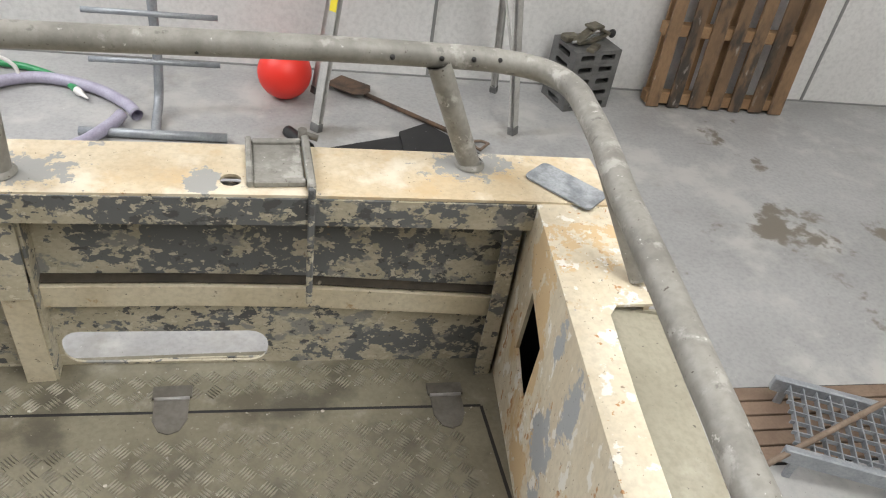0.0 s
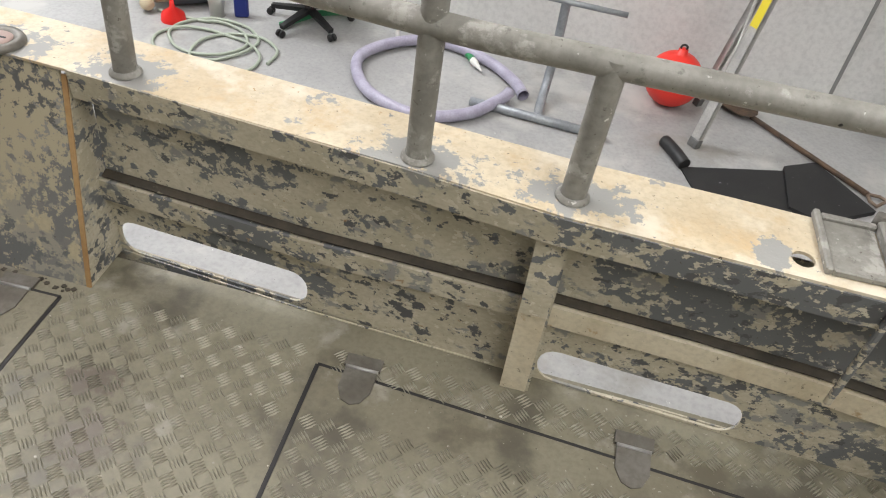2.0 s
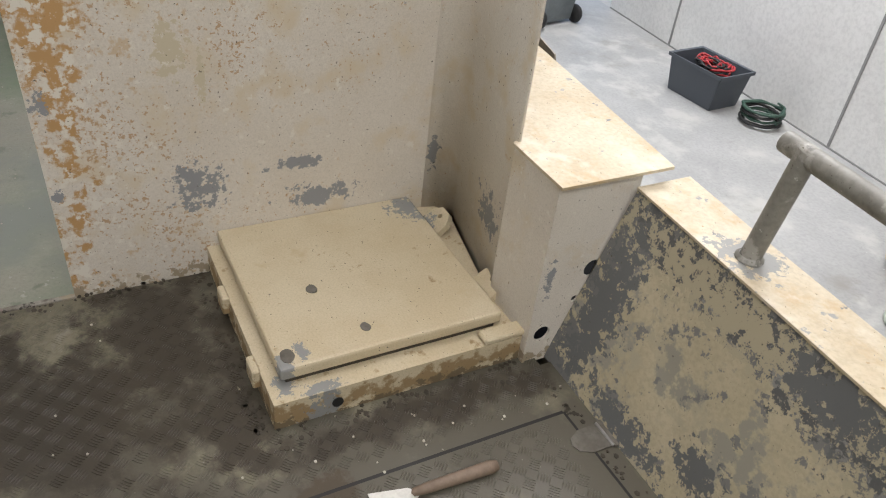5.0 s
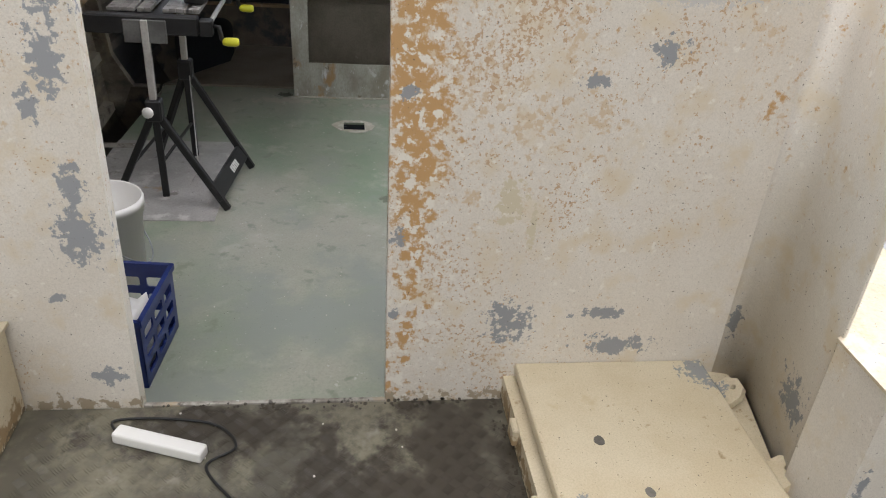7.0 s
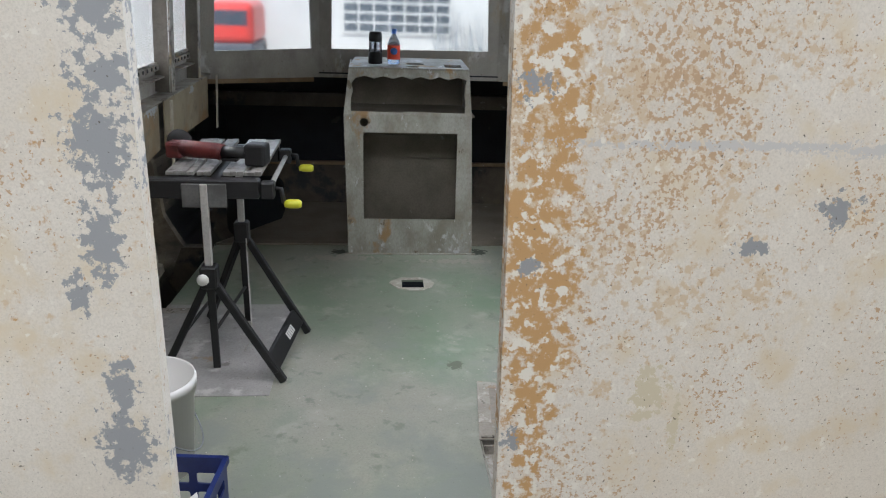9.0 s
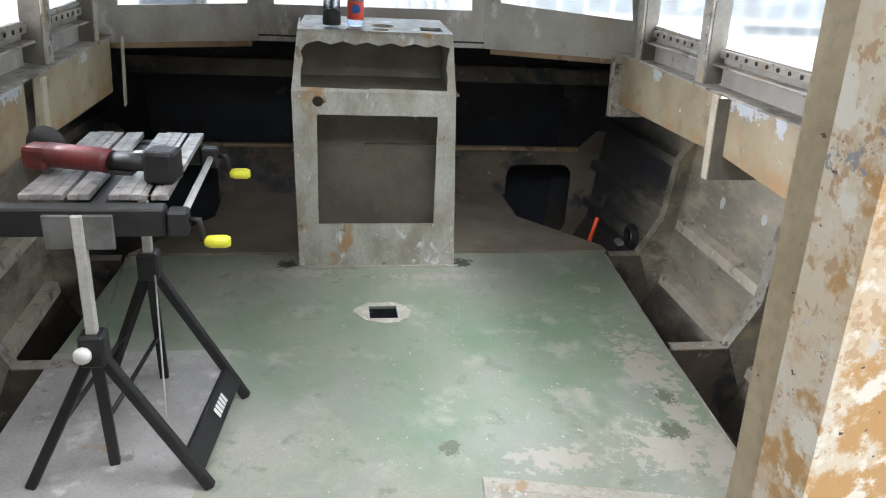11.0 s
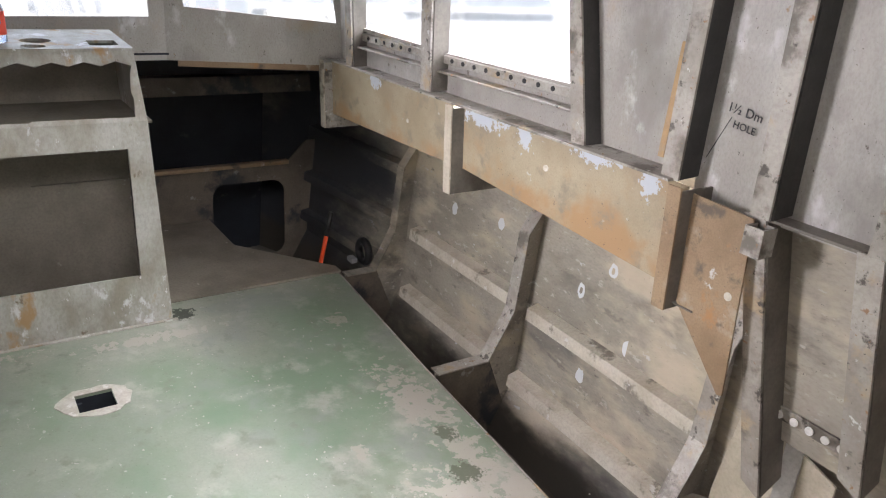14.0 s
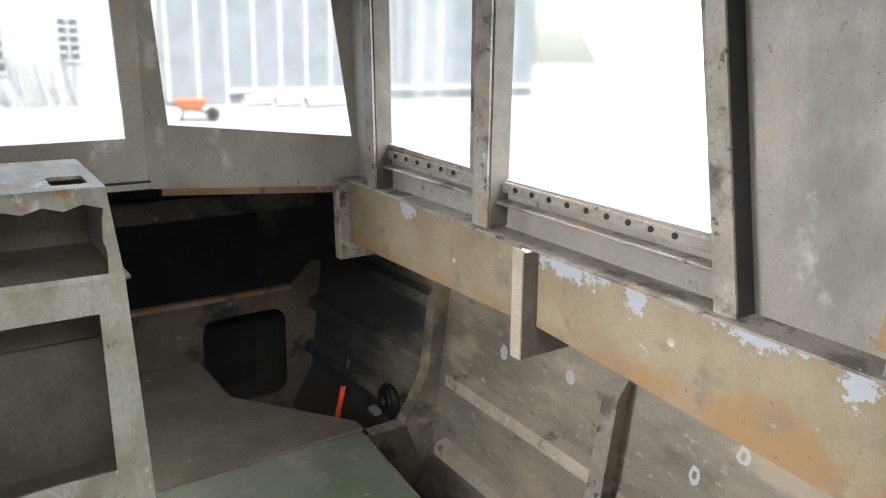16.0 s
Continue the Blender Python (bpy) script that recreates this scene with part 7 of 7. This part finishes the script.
        lathe(bm, [(0.0, 0.0), (0.014, 0.003), (0.019, 0.02), (0.019, 0.06), (0.013, 0.072), (0.0, 0.073)], 14, T @ Matrix.Translation((x, 0.285, -0.11)) @ pose(0, 0, 0, -90, 0, 0))
        part("crank_knob", bm, m_yellow, crank, "lime yellow crank knob")
    # grinder
    gm = ob.matrix_basis @ T @ pose(0.02, -0.02, 0.016, 0, 0, -102)
    gr = thing("angle_grinder", gm, "red and black angle grinder lying on the stand", "grinder")
    bm = bmesh.new()
    tube(bm, [(-0.03, 0, 0.045), (-0.01, 0, 0.05), (0.08, 0, 0.052), (0.15, 0, 0.055)], 0.036, 16)
    part("motor_body", bm, m_red_tool, gr)
    bm = bmesh.new()
    tube(bm, [(-0.15, 0, 0.05), (-0.09, 0, 0.05), (-0.03, 0, 0.048)], 0.026, 14)
    part("grip", bm, m_black, gr)
    bm = bmesh.new()
    soft_box(bm, -0.23, -0.14, -0.042, 0.042, 0.0, 0.095, 0.012, seg=2)
    part("battery", bm, m_black, gr)
    bm = bmesh.new()
    soft_box(bm, 0.14, 0.215, -0.035, 0.035, 0.012, 0.085, 0.015, seg=2)
    part("gear_head", bm, m_red_tool, gr)
    bm = bmesh.new()
    lathe(bm, [(0.0, 0.0), (0.062, 0.0), (0.062, 0.004), (0.0, 0.006)], 28, pose(0.185, -0.055, 0.062, 90, 0, 0))
    part("disc", bm, m_rubber, gr)
    bm = bmesh.new()
    soft_box(bm, -0.1, -0.03, -0.02, 0.02, 0.012, 0.026, 0.004)
    part("paddle", bm, m_black, gr)


tool_stand()
CT = SOLE + 1.19 + 0.013
lant = thing("lantern", pose(-6.56, -0.115, CT + 0.003), "black camping lantern standing on the console", "lantern")
bm = bmesh.new()
lathe(bm, [(0.0, 0.0), (0.042, 0.0), (0.045, 0.01), (0.043, 0.06), (0.038, 0.07), (0.034, 0.075), (0.0, 0.075)], 22)
part("base", bm, m_black, lant)
bm = bmesh.new()
lathe(bm, [(0.034, 0.075), (0.034, 0.135)], 20)
part("globe", bm, m_clear, lant)
bm = bmesh.new()
lathe(bm, [(0.0, 0.135), (0.04, 0.135), (0.042, 0.15), (0.04, 0.185), (0.03, 0.195), (0.0, 0.196)], 22)
part("top", bm, m_black, lant)
for a in (0, 1.57, 3.14, 4.71):
    bm = bmesh.new()
    tube(bm, [(0.037 * math.cos(a), 0.037 * math.sin(a), 0.07), (0.037 * math.cos(a), 0.037 * math.sin(a), 0.14)], 0.003, 6)
    part("guard_bar", bm, m_black, lant)
bot = thing("cleaner_bottle", pose(-6.57, 0.0, CT + 0.003), "clear bottle with an orange-red label and blue cap on the console", "bottle")
bm = bmesh.new()
lathe(bm, [(0.0, 0.0), (0.036, 0.0), (0.04, 0.006), (0.04, 0.12), (0.03, 0.15), (0.014, 0.175), (0.013, 0.19)], 22)
part("body", bm, m_clear, bot)
bm = bmesh.new()
lathe(bm, [(0.0406, 0.03), (0.0406, 0.115)], 22)
lab = part("label_sleeve", bm, m_label, bot, "orange-red label")
bm = bmesh.new()
lathe(bm, [(0.0, 0.0), (0.022, 0.0), (0.022, 0.0006), (0.0, 0.0006)], 14, pose(0.0412, 0.0, 0.08, 0, 90, 0))
part("label_badge", bm, m_label_blue, lab)
bm = bmesh.new()
lathe(bm, [(0.015, 0.185), (0.015, 0.21), (0.0, 0.212)], 14)
part("cap", bm, m_label_blue, bot)


def milk_crate():
    ob = thing("crate", pose(-3.545, -0.745, SOLE, 0, 0, -5.5), "blue plastic crate holding white rags", "crate")
    W, D, H = 0.178, 0.15, 0.27
    bm = bmesh.new()
    for m, w in ((axes((W, 0, 0), (0, 1, 0), (0, 0, 1)), D), (axes((-W, 0, 0), (0, -1, 0), (0, 0, 1)), D), (axes((0, D, 0), (-1, 0, 0), (0, 0, 1)), W), (axes((0, -D, 0), (1, 0, 0), (0, 0, 1)), W)):
        holes = []
        for i in range(3):
            for j in range(3):
                c0 = -w + 0.02 + (2 * w - 0.04) * i / 3
                holes.append(rounded(c0 + 0.012, c0 + (2 * w - 0.04) / 3 - 0.012, 0.035 + 0.07 * j, 0.075 + 0.07 * j, 0.008, 2))
        plate(bm, [(-w, 0), (w, 0), (w, H), (-w, H)], holes, -0.006, m)
    box(bm, -W, W, -D, D, 0.0, 0.008)
    part("shell", bm, m_blue, ob)
    bm = bmesh.new()
    for m, w in ((axes((W + 0.004, 0, H - 0.02), (0, 1, 0), (0, 0, 1)), D), (axes((-W - 0.004, 0, H - 0.02), (0, -1, 0), (0, 0, 1)), D), (axes((0, D + 0.004, H - 0.02), (-1, 0, 0), (0, 0, 1)), W), (axes((0, -D - 0.004, H - 0.02), (1, 0, 0), (0, 0, 1)), W)):
        box(bm, -w - 0.004, w + 0.004, 0, 0.022, -0.012, 0.004, m)
    part("rim", bm, m_blue, ob)
    rag = thing("rag", ob.matrix_basis @ pose(0, 0, 0.008), "crumpled white rags inside the crate", "rag")
    rnd = random.Random(8)
    bm = bmesh.new()
    g = [[(-0.14 + 0.035 * i, -0.12 + 0.035 * j, 0.0 if i in (0, 8) or j in (0, 7) else 0.15 + rnd.uniform(-0.06, 0.07)) for i in range(9)] for j in range(8)]
    solid(bm, g, 0.004, True)
    part("cloth", bm, m_bucket, rag)


milk_crate()
bucket = thing("bucket", pose(-4.06, -0.90, SOLE), "white plastic bucket with a rolled rim and thin wire handle", "bucket")
bm = bmesh.new()
lathe(bm, [(0.0, 0.004), (0.125, 0.004), (0.125, 0.0), (0.13, 0.0), (0.148, 0.30), (0.154, 0.30), (0.155, 0.33), (0.16, 0.33), (0.16, 0.35), (0.155, 0.365), (0.149, 0.36), (0.126, 0.02), (0.0, 0.016)], 36)
part("shell", bm, m_bucket, bucket)
bm = bmesh.new()
tube(bm, [(0.165 * math.cos(a), 0.165 * math.sin(a) * 1.0, 0.29 - 0.2 * abs(math.sin(a * 1.0)) if 0 <= a <= math.pi else 0.29) for a in [math.pi * k / 16 for k in range(17)]], 0.003, 6)
part("wire_handle", bm, m_galv, bucket)
jack_h = thing("lever_handle", look((-6.70, 1.40, -0.19), (-6.70, 1.46, 0.1)), "orange and black lever handle standing by the hull side", "tool handle")
bm = bmesh.new()
tube(bm, [(0, 0, 0), (0, 0, -0.16)], 0.012, 10)
part("shaft", bm, m_orange, jack_h)
bm = bmesh.new()
tube(bm, [(0, 0, -0.155), (0, 0, -0.29)], 0.014, 10)
part("grip", bm, m_black, jack_h)
gear = thing("strap_clamp", pose(-6.62, 1.62, -0.19), "black webbing clamp with a bright buckle", "clamp")
bm = bmesh.new()
tube(bm, [(0.06 * math.cos(a), 0.0, 0.06 + 0.06 * math.sin(a)) for a in [k * math.pi / 8 for k in range(16)]], 0.022, 8, closed=True)
part("roll", bm, m_black, gear)
bm = bmesh.new()
soft_box(bm, -0.05, 0.01, -0.08, -0.04, 0.0, 0.03, 0.006)
part("buckle", bm, m_steel, gear)


def marker(text, size, m, parent):
    cu = bpy.data.curves.new("marker_text", "FONT")
    cu.body, cu.size, cu.extrude = text, size, 0.0008
    me = bpy.data.objects.new("tmp", cu)
    scene.collection.objects.link(me)
    dg = bpy.context.evaluated_depsgraph_get()
    mesh = bpy.data.meshes.new_from_object(me.evaluated_get(dg))
    bpy.data.objects.remove(me)
    mesh.materials.append(m_ink)
    ob = new("marker_writing", mesh)
    ob.parent = parent
    ob.matrix_basis = m
    ob["label"] = "black handwritten marker note"


band = bpy.data.objects["wall_window_band_starboard"]
tw = axes((-4.385, 1.488, 1.10), (1, 0, -0.12), (0.1, -0.055, 1))
marker("1\u00bd Dm", 0.034, tw @ Matrix.Translation((-0.01, 0.0, 0)), band)
marker("HOLE", 0.027, tw @ Matrix.Translation((0.018, -0.036, 0)), band)
bm = bmesh.new()
tube(bm, [tw @ Vector((0.01, -0.012, 0.001)), tw @ Vector((-0.035, -0.14, 0.001))], 0.0012, 5)
part("marker_line", bm, m_ink, band)


def flakes(name, material, label, spots, seed, n, size):
    """Loose chips lying flat, scattered round the given spots (x, y, spread x, spread y, z)."""
    rnd = random.Random(seed)
    vs, fs = [], []
    for _ in range(n):
        x, y, sx, sy, z = rnd.choice(spots)
        cx, cy, r, a = x + rnd.uniform(-sx, sx), y + rnd.uniform(-sy, sy), size * rnd.uniform(0.35, 1.3), rnd.uniform(0, 6.28)
        k = len(vs)
        corners = rnd.randint(4, 6)
        for h in (0.0, 0.0018):
            vs += [(cx + r * rnd.uniform(0.6, 1) * math.cos(a + 6.283 * j / corners), cy + 0.7 * r * math.sin(a + 6.283 * j / corners), z + h) for j in range(corners)]
        fs.append(tuple(k + corners + j for j in range(corners)))
        fs += [(k + j, k + (j + 1) % corners, k + corners + (j + 1) % corners, k + corners + j) for j in range(corners)]
    me = bpy.data.meshes.new(name)
    me.from_pydata(vs, [], fs)
    me.materials.append(material)
    tagged(new(name, me), label, "debris", kind="stuff")


flakes("paint_flakes", m_chip, "loose pale paint chips strewn over the deck", [(-1.2, 1.1, 1.2, 0.08, 0.0), (-2.2, 0.75, 0.2, 0.4, 0.0), (-1.6, 0.7, 0.8, 0.45, 0.004), (-0.1, 0.8, 0.7, 0.35, 0.004), (-2.7, -0.1, 0.3, 0.35, 0.0)], 21, 110, 0.0045)
flakes("deck_grit", m_grime_shade, "dark grit and dirt crumbs round the locker", [(-2.37, 0.85, 0.035, 0.35, 0.0), (-2.7, 0.48, 0.32, 0.025, 0.0), (-2.7, 1.195, 0.3, 0.012, 0.0), (-1.8, 1.19, 0.5, 0.02, 0.0), (-3.02, 0.0, 0.02, 0.5, 0.0)], 22, 420, 0.008)
flakes("cabin_grit", m_chip, "pale grit and paint chips on the cabin floor", [(-4.3, 0.0, 0.7, 0.8, SOLE), (-5.2, 0.8, 0.8, 0.4, SOLE), (-5.3, 0.0, 0.8, 0.8, SOLE), (-4.4, 0.9, 0.16, 0.5, SOLE + 0.006)], 23, 240, 0.0045)
# bare primer dabs on hull and fascia
side = bpy.data.objects["wall_hull_starboard"]
rnd = random.Random(12)
for x, z in ((-5.144, 0.213), (-4.745, 0.28), (-4.71, 0.262), (-4.66, 0.255), (-4.585, 0.247), (-4.471, 0.225), (-4.564, 0.082), (-4.85, 0.10), (-5.72, 0.30), (-5.05, -0.12), (-4.62, 0.0), (-6.1, 0.25), (-5.0, 0.35)):
    bm = bmesh.new()
    plate(bm, circle(0, 0, 0.022, 12, 0.03, 0.2, int(-x * 100)), [circle(0, 0, 0.010, 8, 0.016, 0.2, 3)] if rnd.random() < 0.5 else (), 0.002, axes((x, hy(x, z) - 0.004, z), (1, 0, 0), (0, 0.1, 1)))
    part("primer_dab", bm, m_primer_white, side, "white primer dab")

for x, y, z, r in ((-4.998, 1.434, 0.792, 0.011), (-5.9, 1.436, 0.76, 0.009)):
    bm = bmesh.new()
    tube(bm, [(x, y + 0.004, z), (x, y - 0.005, z)], r, 14)
    part("plug", bm, m_chip, side, "round pale filler plug")
bm = bmesh.new()
tube(bm, [(-4.24, 1.436, 0.649), (-4.24, 1.430, 0.649)], 0.012, 14)
part("plug", bm, m_chip, side)
# square tube end beside the rib
stub = thing("tube_stub", pose(-4.19, 1.43, 0.785), "short bare square aluminium tube welded to the rib", "tube")
bm = bmesh.new()
for q in ((-0.027, 0.027, -0.027, -0.022, 0.0, 0.075), (-0.027, 0.027, 0.022, 0.027, 0.0, 0.075), (-0.027, -0.022, -0.022, 0.022, 0.0, 0.075), (0.022, 0.027, -0.022, 0.022, 0.0, 0.075)):
    box(bm, *q)
part("tube", bm, m_frame, stub)
# pipe ends lying in the foot of the bracket
scrap = thing("pipe_scrap", pose(-4.395, 1.475, 0.56), "short grey pipe offcuts lying in the bracket foot", "offcuts")
bm = bmesh.new()
plate(bm, [(-0.02, -0.05), (0.06, -0.05), (0.06, 0.12), (-0.02, 0.12)], depth=0.004)
part("tray", bm, m_dark_web, scrap)
for x, y, r, a in ((0.0, -0.02, 0.013, 0.3), (0.03, 0.01, 0.011, -0.2), (0.02, -0.03, 0.009, 0.6)):
    bm = bmesh.new()
    pipe(bm, [(x, y, 0.004 + r), (x + 0.05 * math.sin(a), y + 0.07, 0.004 + r)], r, 12, 0.002)
    part("pipe_end", bm, m_galv, scrap)

# ---- yard in front of the shed ----
yb = structure("yard_building", bms(box, -33.4, -33.0, -22.0, 7.2, FLOOR_Z, 6.0), m_yardwall, "white building across the yard", "building")
for y0, y1, z0, z1, ny in ((4.5, 5.2, 0.1, 1.5, 2), (-1.3, 2.9, -0.3, 1.6, 7)):
    x = -32.99
    bm = bmesh.new()
    box(bm, x, x + 0.03, y0, y1, z0, z1)
    win = part("window", bm, m_yard_glass, yb)
    for k in range(6):
        zz = z0 + (z1 - z0) * k / 5
        part("glazing_bar", bms(box, x + 0.03, x + 0.07, y0, y1, zz - 0.045, zz + 0.045), m_white, win)
    for k in range(ny + 1):
        yy = y0 + (y1 - y0) * k / ny
        part("glazing_bar", bms(box, x + 0.03, x + 0.07, yy - 0.035, yy + 0.035, z0, z1), m_white, win)
fence = structure("yard_fence", bms(box, -31.1, -31.0, 7.3, 24.0, FLOOR_Z, 4.5), m_sheet, "grey sheet wall with upright posts", "fence")
for k in range(12):
    part("post", bms(box, -30.98, -30.88, 7.45 + 1.02 * k, 7.55 + 1.02 * k, FLOOR_Z, 4.5), m_white, fence)
part("base_rail", bms(box, -30.98, -30.8, 9.5, 24.0, -0.9, -0.75), m_white, fence)
pr = thing("pipe_rack", pose(-29.2, 9.6, FLOOR_Z), "row of pale pipes lying along the sheet wall", "pipes")
for k in range(3):
    bm = bmesh.new()
    pipe(bm, [(0.55 * k - 0.8, 0.2 + 0.9 * k, 0.2), (0.55 * k - 1.6, 5.5, 0.2)], 0.2, 16, 0.03)
    part("pipe", bm, m_white, pr)
barrow = thing("wheelbarrow", pose(-26.6, 6.9, FLOOR_Z, 0, 0, 70), "orange wheelbarrow standing in the yard", "wheelbarrow")
bm = bmesh.new()
solid(bm, [[(sx * 0.28, sy * 0.2, 0.32) for sx, sy in ((-1, -1), (1, -1), (1, 1), (-1, 1), (-1, -1))], [(sx * 0.48, sy * 0.34, 0.62) for sx, sy in ((-1, -1), (1, -1), (1, 1), (-1, 1), (-1, -1))]], 0.01)
box(bm, -0.28, 0.28, -0.2, 0.2, 0.31, 0.33)
part("tray", bm, m_barrow, barrow)
for sy in (-0.2, 0.2):
    bm = bmesh.new()
    tube(bm, [(0.6, sy * 0.3, 0.2), (0.2, sy, 0.3), (-0.85, sy * 1.3, 0.55)], 0.02, 8)
    part("shaft", bm, m_black, barrow)
    bm = bmesh.new()
    tube(bm, [(-0.2, sy, 0.3), (-0.3, sy, 0.0)], 0.02, 8)
    part("leg", bm, m_black, barrow)
bm = bmesh.new()
lathe(bm, [(0.0, -0.04), (0.17, -0.04), (0.2, 0.0), (0.17, 0.04), (0.0, 0.04)], 20, pose(0.6, 0, 0.2, 90, 0, 0))
part("wheel", bm, m_rubber, barrow)
rack = thing("rod_bundle", pose(-31.6, 3.5, FLOOR_Z), "bundle of thin rods leaning against the yard building", "rods")
for k in range(26):
    bm = bmesh.new()
    y = -1.3 + 0.1 * k + rnd.uniform(-0.05, 0.05)
    tube(bm, [(rnd.uniform(0, 0.6), y, 0.0), (-1.25, y + rnd.uniform(-0.3, 0.3), 1.6 + rnd.uniform(-0.4, 0.3))], 0.022, 6)
    part("rod", bm, m_sheet, rack)
wheelie_bin(pose(-36.4, 20.6, FLOOR_Z, 0, 0, 90), m_tub)
wheelie_bin(pose(-36.4, 21.9, FLOOR_Z, 0, 0, 90), m_bottle_blue)
van = thing("van", pose(-30.0, -4.9, FLOOR_Z, 0, 0, 0), "red parked vehicle with dark wheels in the yard", "vehicle")
part("body", bms(soft_box, -1.6, 1.6, -0.8, 0.8, 0.75, 2.1, 0.25, seg=3), m_red_van, van)
part("chassis", bms(soft_box, -1.7, 1.7, -0.78, 0.78, 0.3, 0.78, 0.08, seg=2), m_tub, van)
part("windscreen", bms(box, 1.58, 1.605, -0.6, 0.6, 1.35, 1.85), m_yard_glass, van)
for x in (-1.1, 1.1):
    for sy in (-0.72, 0.72):
        bm = bmesh.new()
        lathe(bm, [(0.0, -0.1), (0.3, -0.1), (0.34, 0.0), (0.3, 0.1), (0.0, 0.1)], 20, pose(x, sy, 0.34, 90, 0, 0))
        part("wheel", bm, m_rubber, van)
